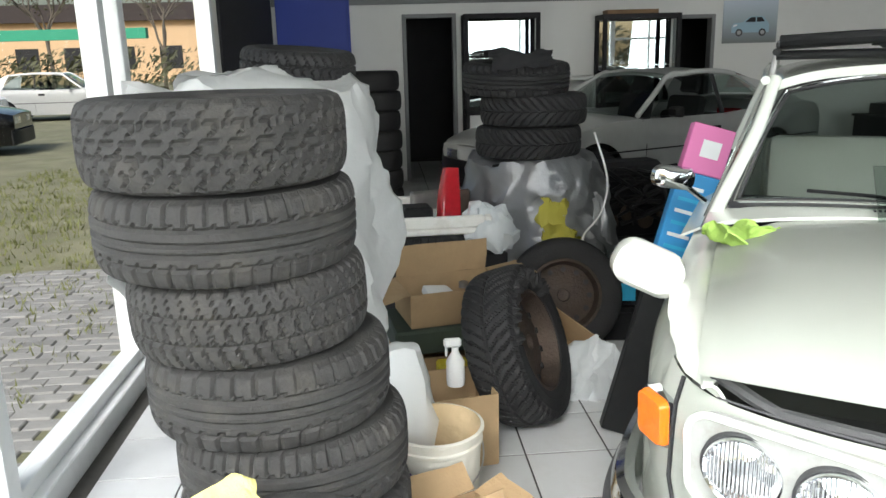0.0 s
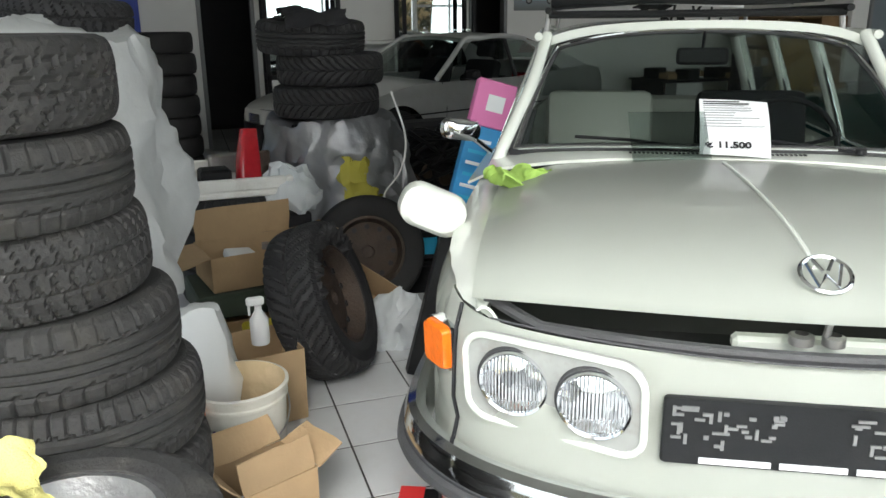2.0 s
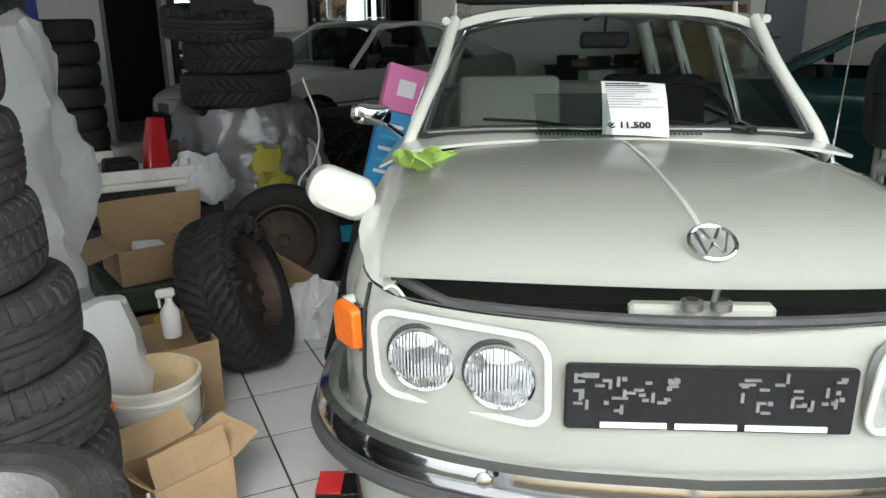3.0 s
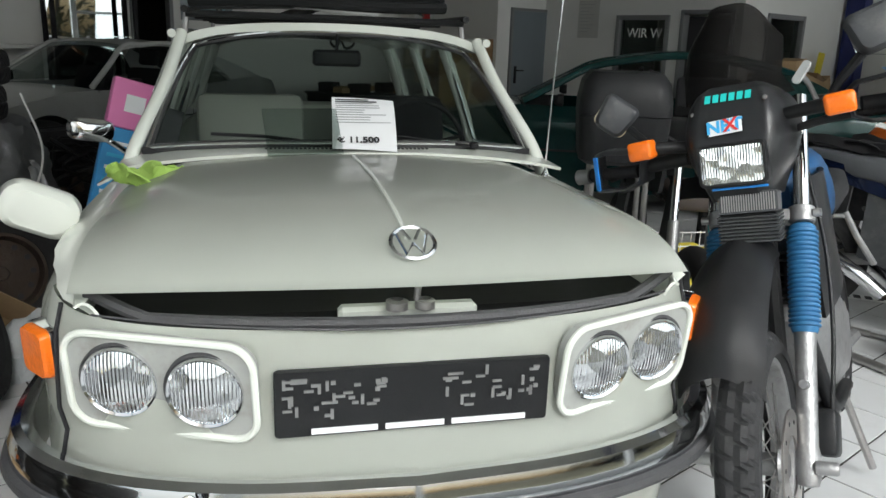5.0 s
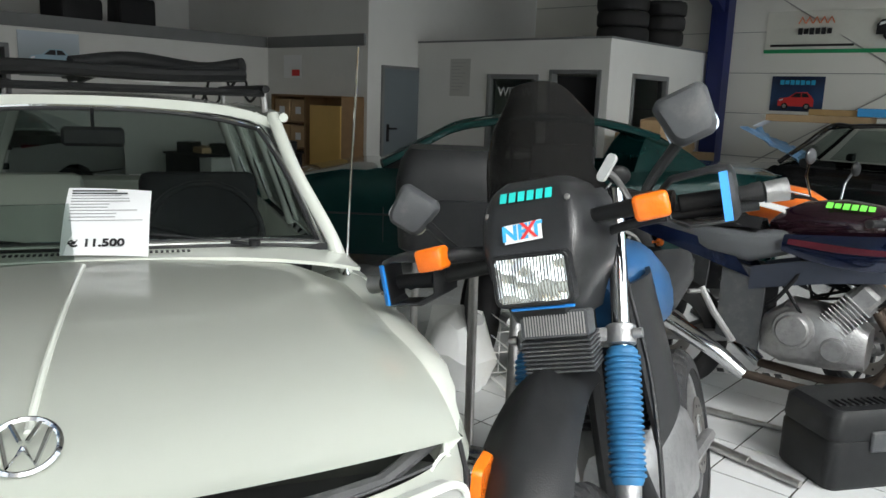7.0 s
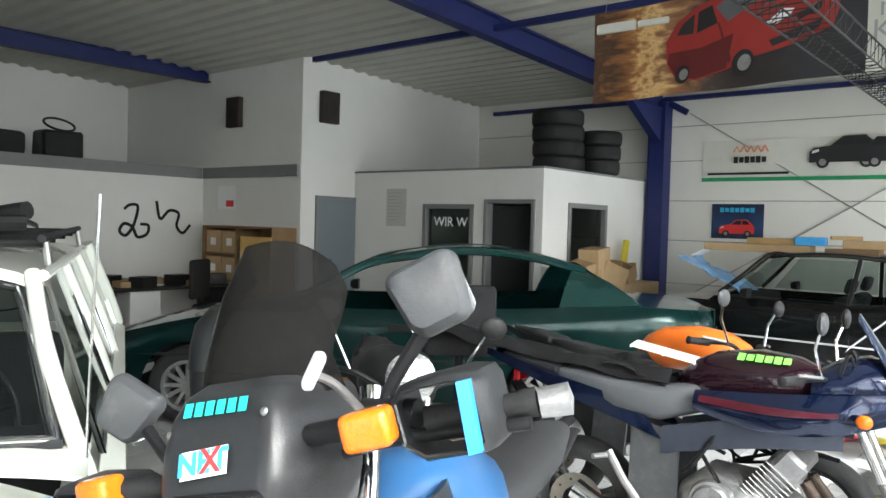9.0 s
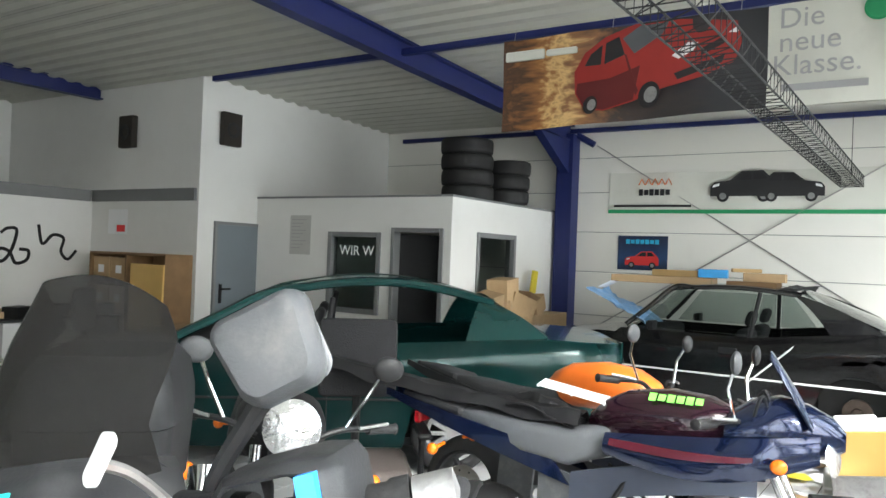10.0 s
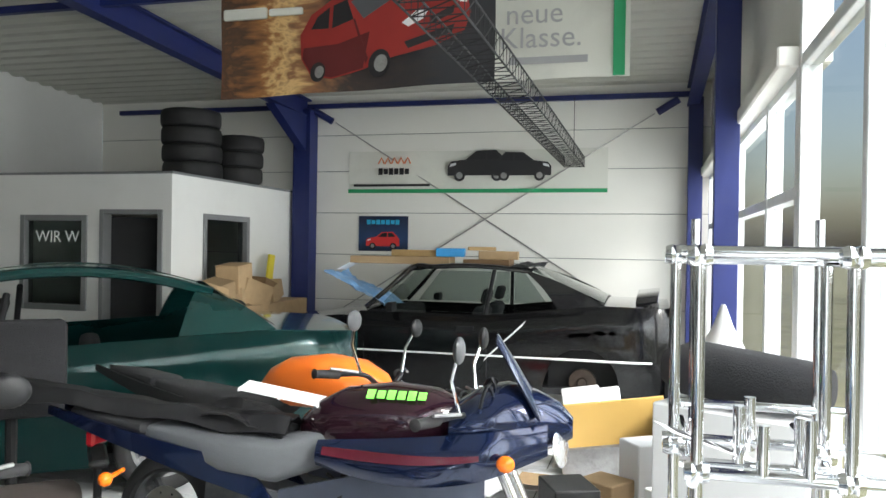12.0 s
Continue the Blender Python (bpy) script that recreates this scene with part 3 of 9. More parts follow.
w3 = inner_window("window_3", "y", 9.42, 6.94, 7.77, 0.9, 1.89, "grey framed office window with white writing on the glass")
letters("lettering", "WIR W", 0.17, M_paper, w3, Matrix.Translation((9.442, 7.33, 1.66)) @ Euler((radians(90), 0, radians(-90))).to_matrix().to_4x4())
inner_window("window_4", "x", 5.95, 9.98, 10.95, 1.08, 1.935, "grey framed tilted office side window")
d2 = thing("door_2", "open dark office doorway in a grey frame", "doorway", kind="structure")
for a in ((6.047, 6.1), (6.735, 6.785)):
    bm = B()
    box(bm, 9.40, 9.53, *a, 0, 1.95, 0.004)
    part("door_frame", bm, M_frame_gr, d2)
bm = B()
box(bm, 9.40, 9.53, 6.1, 6.735, 1.9, 1.95, 0.004)
part("door_frame", bm, M_frame_gr, d2)
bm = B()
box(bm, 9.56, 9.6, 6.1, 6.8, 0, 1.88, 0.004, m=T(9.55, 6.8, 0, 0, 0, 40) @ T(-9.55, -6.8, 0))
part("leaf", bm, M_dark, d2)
for x0, x1, zt, nm in ((0.74, 1.42, 2.09, "door_3"), (4.22, 4.77, 2.01, "door_4")):
    d3 = thing(nm, "dark open doorway in a grey steel frame", "doorway", kind="structure")
    for a in ((x0, x0 + 0.05), (x1 - 0.05, x1)):
        bm = B()
        box(bm, *a, YB - 0.02, YB + 0.13, 0, zt, 0.004)
        part("door_frame", bm, M_frame_gr, d3)
    bm = B()
    box(bm, x0 + 0.05, x1 - 0.05, YB - 0.02, YB + 0.13, zt - 0.05, zt, 0.004)
    part("door_frame", bm, M_frame_gr, d3)
# rooms behind the doorways: their shade is put into a near-black far wall
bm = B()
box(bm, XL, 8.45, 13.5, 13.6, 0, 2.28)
wall("wall_room_back", bm, M_dark, "near-black far wall painted as the shade of the back rooms")
bm = B()
box(bm, XL + 0.05, 0.07, YB - 0.09, YB - 0.055, 0, 2.9, 0.006)
box(bm, 0.07, 0.1, YB - 0.1, YB - 0.055, 0, 2.9)
wall("door_5", bm, M_bluepanel, "tall blue sliding door panel at the back wall", "door")
bm = B()
box(bm, XL + 0.002, XL + 0.03, 7.9, 11.0, 0.1, 2.8, 0.005)
wall("door_6", bm, M_dark, "dark blue door leaf beside the side window", "door")

# ---- outside ----
bm = B()
box(bm, -120, 120, -120, YF - 0.3, -0.12, -0.06)
box(bm, -120, XL - 0.25, YF - 0.3, 120, -0.12, -0.06)
wall("ground", bm, M_gravel, "rough grass and earth outside the hall", "ground")

# ---- white estate car ----
CAR = Matrix.Translation((1.52, 2.155, 0)) @ Euler((0, 0, math.atan2(-0.466, 0.885))).to_matrix().to_4x4()


def car_wheel(parent, m, R=0.31, W=0.18, rimr=0.2, rim_mat=None, spokes=10, tyre=True, style="spoke"):
    rim_mat = rim_mat or M_alu
    w = new("wheel")
    w.empty_display_size = 0.1
    w.parent, w.matrix_basis = parent, m
    if tyre:
        part("tyre", tyre_bm(R, W, rimr, 48, "plain"), M_rubber_dk, w, smooth=True)
    bm = B()
    lathe(bm, [(rimr + 0.004, -W * 0.45), (rimr + 0.004, W * 0.45), (rimr - 0.02, W * 0.45), (rimr - 0.03, W * 0.3), (rimr - 0.035, -W * 0.45)], 40, closed=True)
    lathe(bm, [(0.0, W * 0.32), (0.05, W * 0.34), (0.055, W * 0.22), (0.0, W * 0.2)], 20)
    if style == "spoke":
        for k in range(spokes):
            a = 360 * k / spokes
            box(bm, 0.04, rimr - 0.02, -0.016, 0.016, W * 0.2, W * 0.34, 0.004, m=T(0, 0, 0, 0, 0, a))
    else:
        lathe(bm, [(0.04, W * 0.3), (0.11, W * 0.26), (rimr - 0.02, W * 0.12)], 32)
    part("rim", bm, rim_mat, w, smooth=True)
    return w


def tyre_bm(R, W, ri, n=64, pattern="plain", nz=None, blocks=64, depth=0.008, sag=0.0):
    """A tyre about z, with a tread cut by its pattern."""
    half = W / 2
    sh = [(ri, -half * 0.78), (ri + 0.008, -half * 0.9), (ri + (R - ri) * 0.35, -half * 1.0), (ri + (R - ri) * 0.7, -half * 0.98), (R - 0.016, -half * 0.9)]
    nz = nz or (22 if pattern != "plain" else 6)
    tread = []
    for j in range(nz + 1):
        v = -1 + 2 * j / nz
        tread.append((R - 0.012 * abs(v) ** 4, v * half * 0.86))
    prof = sh + tread + [(r, -z) for r, z in reversed(sh)]
    inner = [(ri - 0.0, half * 0.6), (ri + 0.03, half * 0.7), (R - 0.04, half * 0.7), (R - 0.025, 0), (R - 0.04, -half * 0.7), (ri + 0.03, -half * 0.7), (ri, -half * 0.6)]
    bm = B()
    rings = []
    k0, k1 = len(sh), len(sh) + len(tread)
    for i in range(n):
        a = 2 * math.pi * i / n
        s = a / (2 * math.pi) * blocks
        row = []
        for j, (r, z) in enumerate(prof + inner):
            if pattern != "plain" and k0 - 1 <= j <= k1:
                v = z / (half * 0.86)
                g = 0.0
                if pattern == "honey":
                    lane = (v + 1) * 2.5
                    li = math.floor(lane)
                    fr = lane - li
                    sft = 0.5 * (li % 2)
                    wob = 0.18 * math.sin(fr * math.pi * 2)
                    f2 = (s + sft + wob) % 1
                    edge = min(fr, 1 - fr) + 0.10 * math.cos((s + sft) * 2 * math.pi)
                    if (f2 < 0.14) or (edge < 0.07 and 0 < li < 5):
                        g = 1
                elif pattern == "ribs":
                    for c in (-0.55, -0.2, 0.12, 0.42):
                        if abs(v - c) < 0.05:
                            g = 1
                    f2 = (s + 0.3 * abs(v)) % 1
                    if abs(v) > 0.62 and f2 < 0.16:
                        g = 0.9
                    if 0.55 > abs(v) > 0.45 and (s * 1.0) % 1 < 0.25:
                        g = 1
                elif pattern == "blocks":
                    f2 = (s + 0.9 * v) % 1
                    f3 = (s - 0.7 * v) % 1
                    if f2 < 0.15 or abs(abs(v) - 0.33) < 0.04 or abs(abs(v) - 0.68) < 0.035:
                        g = 1
                    if abs(v) < 0.66 and f3 < 0.08:
                        g = max(g, 0.7)
                elif pattern == "vee":
                    f2 = (s + 1.6 * abs(v)) % 1
                    if f2 < 0.2 or abs(v) < 0.04:
                        g = 1
                elif pattern == "knob":
                    f2 = (s + 0.5 * abs(v) + (0.5 if v > 0 else 0)) % 1
                    if f2 < 0.24 or abs(v) < 0.06 or abs(abs(v) - 0.55) < 0.06:
                        g = 1
                r -= depth * g
            elif pattern != "plain" and j in (k0 - 2, k1 + 1) and (s % 1) < 0.2:
                r -= depth * 0.5
            row.append(bm.verts.new((r * math.cos(a), r * math.sin(a), z)))
        rings.append(row)
    m = len(prof) + len(inner)
    for i in range(n):
        a, b = rings[i], rings[(i + 1) % n]
        for j in range(m):
            bm.faces.new([a[j], b[j], b[(j + 1) % m], a[(j + 1) % m]])
    return bm


def resample(pts, step):
    out = [Vector(pts[0])]
    for a, b in zip(pts, pts[1:]):
        a, b = Vector(a), Vector(b)
        k = max(1, int((b - a).length / step))
        out += [a.lerp(b, i / k) for i in range(1, k + 1)]
    return out


vw = thing("estate_car", "cream-white vintage estate car with its bonnet ajar", "car", CAR)
half = curve_pts([(0, 0), (0.3, 0.025), (0.52, 0.09), (0.66, 0.19), (0.735, 0.33), (0.775, 0.55), (0.795, 0.9), (0.80, 1.5), (0.80, 2.6), (0.79, 3.6), (0.74, 4.2), (0.62, 4.42), (0, 4.47)], 6)
half = [Vector((p.x, p.y)) for p in resample([(p[0], p[1], 0) for p in half], 0.045)]
plan = [Vector((-p.x, p.y)) for p in reversed(half[1:])] + half


def arch(b, zmin=0.24):
    z = zmin
    for c in (0.78, 3.3):
        d = abs(b - c)
        if d < 0.36:
            z = max(z, 0.30 + math.sqrt(0.36 ** 2 - d * d))
    return z


def shoulder(p):
    k = min(1, max(0, (p.y - 0.12) / 0.35))
    return 0.935 + 0.055 * (k * k * (3 - 2 * k))


def body_row(p, i):
    a = plan[max(i - 1, 0)]
    b = plan[min(i + 1, len(plan) - 1)]
    d = (b - a).normalized()
    nrm = Vector((d.y, -d.x))
    if nrm.dot(p - Vector((0, 2.2))) < 0:
        nrm = -nrm
    zt, zb = shoulder(p), arch(p.y) if abs(p.x) > 0.7 else 0.3
    row = []
    for k in range(13):
        v = k / 12
        z = zt + (zb - zt) * v
        h = (z - 0.24) / 0.72
        o = 0.012 * math.sin(min(1, max(0, h)) * math.pi) - 0.05 * max(0, 0.45 - h) ** 1.5 - (0.055 if p.y > 0.3 else 0.02) * max(0, (h - 0.86) / 0.14) ** 2
        if abs(z - 0.665) < 0.04 and p.y < 0.4:
            o -= 0.012
        row.append(Vector((p.x + nrm.x * o, p.y + nrm.y * o, z)))
    return row


rows = [body_row(p, i) for i, p in enumerate(plan)]
bm = B()
loft(bm, rows, closed=False, caps=False)
bmesh.ops.solidify(bm, geom=list(bm.faces), thickness=0.012)
part("body", bm, M_white_paint, vw, smooth=True)


def hood_z(a, b):
    base = 1.03 + 0.075 * (1 - math.exp(-max(0, b + 0.03) / 0.16)) + 0.012 * math.sin(max(0, min(1, b / 1.1)) * math.pi)
    return base - 0.045 * (abs(a) / 0.65) ** 2.2 - 0.035 * max(0, abs(a) - 0.52) / 0.13 * min(1, max(0, b) * 2)


def lip(a):
    return -0.035 + 0.165 * (abs(a) / 0.63) ** 2


def hood_half(b):
    return 0.632 + 0.04 * min(1, max(0, b))


def hood_f(u, v):
    a = (2 * u - 1)
    b0 = lip(a * 0.632)
    b = b0 + (1.13 - b0) * v
    x = a * hood_half(b)
    z = hood_z(x, b - (b0 + 0.035) * (1 - v))
    return (x, b, z)


bm = B()
sheet(bm, hood_f, 48, 40)
bmesh.ops.solidify(bm, geom=list(bm.faces), thickness=0.022)
hood = part("bonnet", bm, M_white_paint, vw, "cream-white bonnet standing slightly open", smooth=True)
bm = B()
tube(bm, [(0, b, hood_z(0, b) + 0.001) for b in [0.12 + 0.05 * k for k in range(20)]], 0.006, 8)
part("crease", bm, M_white_paint, hood, smooth=True)
# round badge
bm = B()
tilt = T(0.002, 0.07, 1.083, 30, 0, 0)
lathe(bm, [(0.043, 0.0), (0.047, 0.004), (0.043, 0.007), (0.039, 0.004)], 40, m=tilt, closed=True)
for sgn in (-1, 1):
    tube(bm, [(-0.018 * sgn, 0.034, 0.005), (-0.004 * sgn, 0.004, 0.005)], 0.0035, 6, m=tilt)
    tube(bm, [(-0.03 * sgn, 0.022, 0.005), (-0.016 * sgn, -0.032, 0.005), (0, -0.004, 0.005)], 0.0035, 6, m=tilt)
part("badge", bm, M_chrome, hood, "round chrome badge", smooth=True)
# seal, and the front bay's shade as a black block under the bonnet
bm = B()
seal = [(x, lip(x) + 0.05, 0.945 - 0.012 * (abs(x) / 0.6) ** 2 + 0.05 * max(0, abs(x) - 0.5) / 0.12) for x in np.linspace(-0.61, 0.61, 33)]
tube(bm, seal, 0.013, 8)
part("bonnet_seal", bm, M_trimrubber, vw, smooth=True)
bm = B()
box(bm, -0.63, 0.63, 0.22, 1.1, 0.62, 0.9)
part("bay_shade", bm, M_black_void, vw)
bm = B()
sheet(bm, lambda u, v: (-0.6 + 1.2 * u, lip(-0.6 + 1.2 * u) + 0.03 + 0.16 * v, 0.942 - 0.07 * v), 24, 3, thick=0.004)
part("front_crossmember", bm, M_trimrubber, vw, smooth=True)
bm = B()
box(bm, -0.14, 0.14, 0.075, 0.11, 0.925, 0.955, 0.008)
part("lock_plate", bm, M_white_paint, vw)
bm = B()
lathe(bm, [(0.012, 0), (0.022, 0.004), (0.022, 0.02), (0.012, 0.024)], 18, m=T(-0.03, 0.05, 0.955))
lathe(bm, [(0.012, 0), (0.02, 0.004), (0.02, 0.02), (0.012, 0.024)], 18, m=T(0.025, 0.05, 0.955))
part("bonnet_catch", bm, M_steel, vw, smooth=True)
bm = B()
tube(bm, [(0.005, 0.02, 1.012), (0.005, 0.03, 0.985)], 0.007, 8)
part("striker", bm, M_steel, vw)
# fender tops beside the bonnet and the cowl
for s in (-1, 1):
    bm = B()

    def fend(u, v):
        b = 0.14 + (1.35 - 0.14) * u
        out = next((p.x for p in half if p.y >= b), 0.8) - 0.035
        xin = hood_half(b) - 0.012
        x = xin + (out - xin) * v
        z0 = hood_z(xin, b) - 0.03 - 0.05 * (1 - min(1, (b - 0.14) * 3))
        zo = shoulder(Vector((out, b))) - 0.004
        return (s * x, b, z0 + (zo - z0) * v ** 1.6 + 0.012 * math.sin(v * math.pi))

    sheet(bm, fend, 26, 8, thick=0.006)
    part("fender_top", bm, M_white_paint, vw, smooth=True)
bm = B()
sheet(bm, lambda u, v: ((-0.72 + 1.44 * u), 1.1 + (0.12 + 0.13 * abs(2 * u - 1) ** 2) * v + 0.03, 1.108 - 0.05 * abs(2 * u - 1) ** 3 + 0.008 * v), 24, 4, thick=0.01)
cowl = part("cowl", bm, M_white_paint, vw, smooth=True)
for x0, x1 in ((-0.27, -0.02), (0.1, 0.27)):
    for k in range(int((x1 - x0) / 0.0135)):
        bm = B()
        x = x0 + 0.0135 * k
        box(bm, x, x + 0.007, 1.148, 1.168, 1.117, 1.1205)
        part("vent_slot", bm, M_ink, cowl)
# greenhouse
WS = lambda u, v: ((2 * u - 1) * (0.645 - 0.13 * v), 1.22 + 0.10 * abs(2 * u - 1) ** 2.2 + (0.43 + 0.0) * v, 1.125 - 0.03 * abs(2 * u - 1) ** 3 + (0.355 - 0.03 * abs(2 * u - 1) ** 2.5) * v + 0.03 * math.sin(v * math.pi))
bm = B()
sheet(bm, lambda u, v: WS(0.015 + 0.97 * u, 0.03 + 0.94 * v), 20, 10, thick=0.004)
ws = part("windscreen", bm, M_autoglass, vw, smooth=True)
ws.visible_shadow = False
ring = [WS(u, 0) for u in np.linspace(0, 1, 20)] + [WS(1, v) for v in np.linspace(0.1, 0.9, 8)] + [WS(u, 1) for u in np.linspace(1, 0, 20)] + [WS(0, v) for v in np.linspace(0.9, 0.1, 8)]
bm = B()
tube(bm, ring + [ring[0]], 0.013, 8, caps=False)
part("screen_seal", bm, M_trimrubber, vw, smooth=True)
bm = B()
tube(bm, [Vector(p) + Vector((0, -0.011, 0.004)) for p in ring + [ring[0]]], 0.005, 6, caps=False)
part("screen_trim", bm, M_chrome, vw, smooth=True)


def roof_f(u, v):
    b = 1.64 + 2.6 * v
    w = 0.565 + 0.03 * math.sin(v * math.pi)
    a = (2 * u - 1)
    return (a * w, b + 0.06 * abs(a) ** 2 * (1 - v), 1.485 + 0.03 * (1 - a * a) - 0.035 * abs(a) ** 6 - 0.03 * max(0, v - 0.8) / 0.2)


bm = B()
sheet(bm, roof_f, 24, 24, thick=0.03)
part("roof", bm, M_white_paint, vw, smooth=True)
for s in (-1, 1):
    bm = B()
    tube(bm, [(s * 0.585, 1.66, 1.462), (s * 0.60, 2.4, 1.47), (s * 0.60, 3.4, 1.47), (s * 0.58, 4.22, 1.44)], 0.016, 8)
    part("gutter", bm, M_white_paint, vw, smooth=True)
    for (b0, b1, w0) in ((1.34, 1.72, 0.022), (2.42, 2.40, 0.03), (3.25, 3.2, 0.03), (4.3, 4.15, 0.05)):
        bm = B()
        pts = [(s * 0.745, b0, 0.985), (s * 0.69, b0 + (b1 - b0) * 0.4, 1.16), (s * 0.575, b1, 1.46)]
        if b0 < 1.5:
            pts = [(s * 0.72, 1.30, 1.0), (s * 0.675, 1.34, 1.12), (s * 0.60, 1.53, 1.30), (s * 0.555, 1.70, 1.465)]
        tube(bm, curve_pts(pts, 5), w0, 10)
        part("pillar", bm, M_white_paint, vw, smooth=True)
    for b0, b1 in ((1.5, 2.38), (2.46, 3.2), (3.28, 4.2)):
        bm = B()
        t0 = 0.26 if b0 < 2 else 0.0
        sheet(bm, lambda u, v: (s * (0.745 - 0.165 * v), b0 + (b1 - b0) * u + t0 * v * (1 - u), 1.0 + 0.45 * v), 6, 6, thick=0.004)
        g = part("side_window", bm, M_autoglass, vw, smooth=True)
        g.visible_shadow = False
        bm = B()
        fr = [(s * 0.745, b0, 1.0), (s * 0.745, b1, 1.0), (s * 0.58, b1, 1.45), (s * 0.58, b0 + t0, 1.45), (s * 0.745, b0, 1.0)]
        tube(bm, fr, 0.009, 6)
        part("window_frame", bm, M_chrome, vw)
    bm = B()
    sheet(bm, lambda u, v: (s * (0.80 - 0.06 * v), 1.3 + 2.95 * u, 0.975 + 0.03 * v), 20, 2, thick=0.008)
    part("waistline", bm, M_white_paint, vw, smooth=True)
bm = B()
sheet(bm, lambda u, v: ((2 * u - 1) * (0.68 - 0.12 * v), 4.36 - 0.13 * v, 1.0 + 0.45 * v), 8, 4, thick=0.004)
part("rear_window", bm, M_autoglass, vw, smooth=True)
bm = B()
box(bm, -0.74, 0.74, 1.3, 4.35, 0.25, 0.3)
part("underbody", bm, M_black_void, vw)
# cabin
bm = B()
sheet(bm, lambda u, v: (-0.66 + 1.32 * u, 1.3 + 0.3 * v, 1.1 - 0.02 * v - 0.25 * max(0, v - 0.8) * 5), 10, 8, thick=0.02)
part("dashboard", bm, M_dark, vw, smooth=True)
bm = B()
tube(bm, [(0.33 + 0.19 * math.cos(a), 1.72 + 0.05 * math.sin(a), 1.06 + 0.17 * math.sin(a)) for a in np.linspace(0, 2 * math.pi, 36)], 0.011, 8)
for a in (0.2, math.pi - 0.2):
    tube(bm, [(0.33, 1.7, 1.05), (0.33 + 0.18 * math.cos(a), 1.72, 1.06 + 0.17 * math.sin(a))], 0.009, 6)
part("steering_wheel", bm, M_plastic, vw, smooth=True)
for x, bk, mt in ((-0.33, 2.25, M_beige), (0.35, 2.3, M_seatcloth)):
    bm = B()
    box(bm, x - 0.25, x + 0.25, bk - 0.5, bk, 0.45, 0.62, 0.04, seg=2)
    box(bm, x - 0.24, x + 0.24, -0.05, 0.06, 0.0, 0.62, 0.04, m=T(0, bk, 0.6, -14, 0, 0), seg=2)
    part("front_seat", bm, mt, vw, smooth=True)
bm = B()
box(bm, -0.6, 0.6, 3.0, 3.14, 0.5, 1.12, 0.05, seg=2)
part("rear_seat", bm, M_beige, vw, smooth=True)
bm = B()
box(bm, -0.09, 0.09, 1.63, 1.65, 1.36, 1.42, 0.01)
tube(bm, [(0, 1.64, 1.42), (0, 1.62, 1.48)], 0.006, 6)
part("rear_view_mirror", bm, M_plastic, vw)
for x0, x1, bmt in ((-0.5, -0.05, M_trimrubber), (0.05, 0.5, M_trimrubber)):
    bm = B()
    hx = 0.435 if x0 > 0 else -0.02
    tube(bm, [(hx, 1.235, 1.115), (hx - 0.25, 1.25, 1.145), (hx - 0.42, 1.27, 1.15)], 0.006, 6)
    lathe(bm, [(0.0, 0.02), (0.016, 0.016), (0.018, 0)], 14, m=T(hx, 1.235, 1.112))
    part("wiper", bm, M_plastic, vw, smooth=True)
# lamps
for s in (-1, 1):
    LS = Matrix.Translation((s * 0.468, 0.072, 0.825)) @ Euler((radians(96), 0, radians(s * 22))).to_matrix().to_4x4()
    # plate on the body whose grey paints the recess's inner shade and dirt
    part("lamp_recess", slab(B(), rrect(0.37, 0.19, 0.05), -0.012, 0.014, m=LS), M_lamprecess, vw, smooth=True)
    bm = B()
    ro = [LS @ Vector((x, y, 0.015)) for x, y in rrect(0.375, 0.196, 0.05, 8)]
    tube(bm, ro + [ro[0]], 0.0075, 8, caps=False)
    part("lamp_surround", bm, M_white_paint, vw, smooth=True)
    for ax, by, az in ((0.388, 0.022, 0.825), (0.545, 0.087, 0.828)):
        mm = Matrix.Translation((s * ax, by, az)) @ Euler((radians(96), 0, radians(s * 12))).to_matrix().to_4x4()
        bm = B()
        lathe(bm, [(0.079, -0.03), (0.079, 0.0), (0.076, 0.004), (0.071, 0.0)], 40, m=mm)
        part("lamp_seat", bm, M_trimrubber, vw, smooth=True)
        bm = B()
        lathe(bm, [(0.073, -0.03), (0.073, 0.008), (0.07, 0.014), (0.066, 0.011), (0.065, -0.01)], 40, m=mm)
        lamp = part("headlamp", bm, M_chrome, vw, "round headlamp with chrome ring", smooth=True)
        bm = B()
        lathe(bm, [(0.067, 0.008), (0.055, 0.015), (0.035, 0.021), (0.0, 0.024)], 40, m=mm)
        part("lens", bm, M_fluted, lamp, "fluted clear lens", smooth=True)
    bm = B()
    slab(bm, rrect(0.095, 0.1, 0.015), -0.02, 0.018, inset=0.08, m=Matrix.Translation((s * 0.722, 0.245, 0.835)) @ Euler((radians(92), 0, radians(s * 52))).to_matrix().to_4x4())
    part("indicator", bm, M_amber, vw, "amber indicator lens", smooth=True)
    bm = B()
    slab(bm, rrect(0.103, 0.108, 0.015), -0.028, 0.0, m=Matrix.Translation((s * 0.722, 0.245, 0.835)) @ Euler((radians(92), 0, radians(s * 52))).to_matrix().to_4x4())
    part("indicator_rim", bm, M_chrome, vw, smooth=True)
    # dark shut line beside the lamp panel
    bm = B()
    k = min(range(len(plan)), key=lambda i: (plan[i] - Vector((s * 0.672, 0.205))).length)
    row = rows[k]
    tube(bm, [p + Vector((s * 0.002, -0.004, 0)) for p in row[:9]], 0.005, 6)
    part("shut_line", bm, M_ink, vw)
# bumper
bh = [p for p in half if p.y < 0.75]


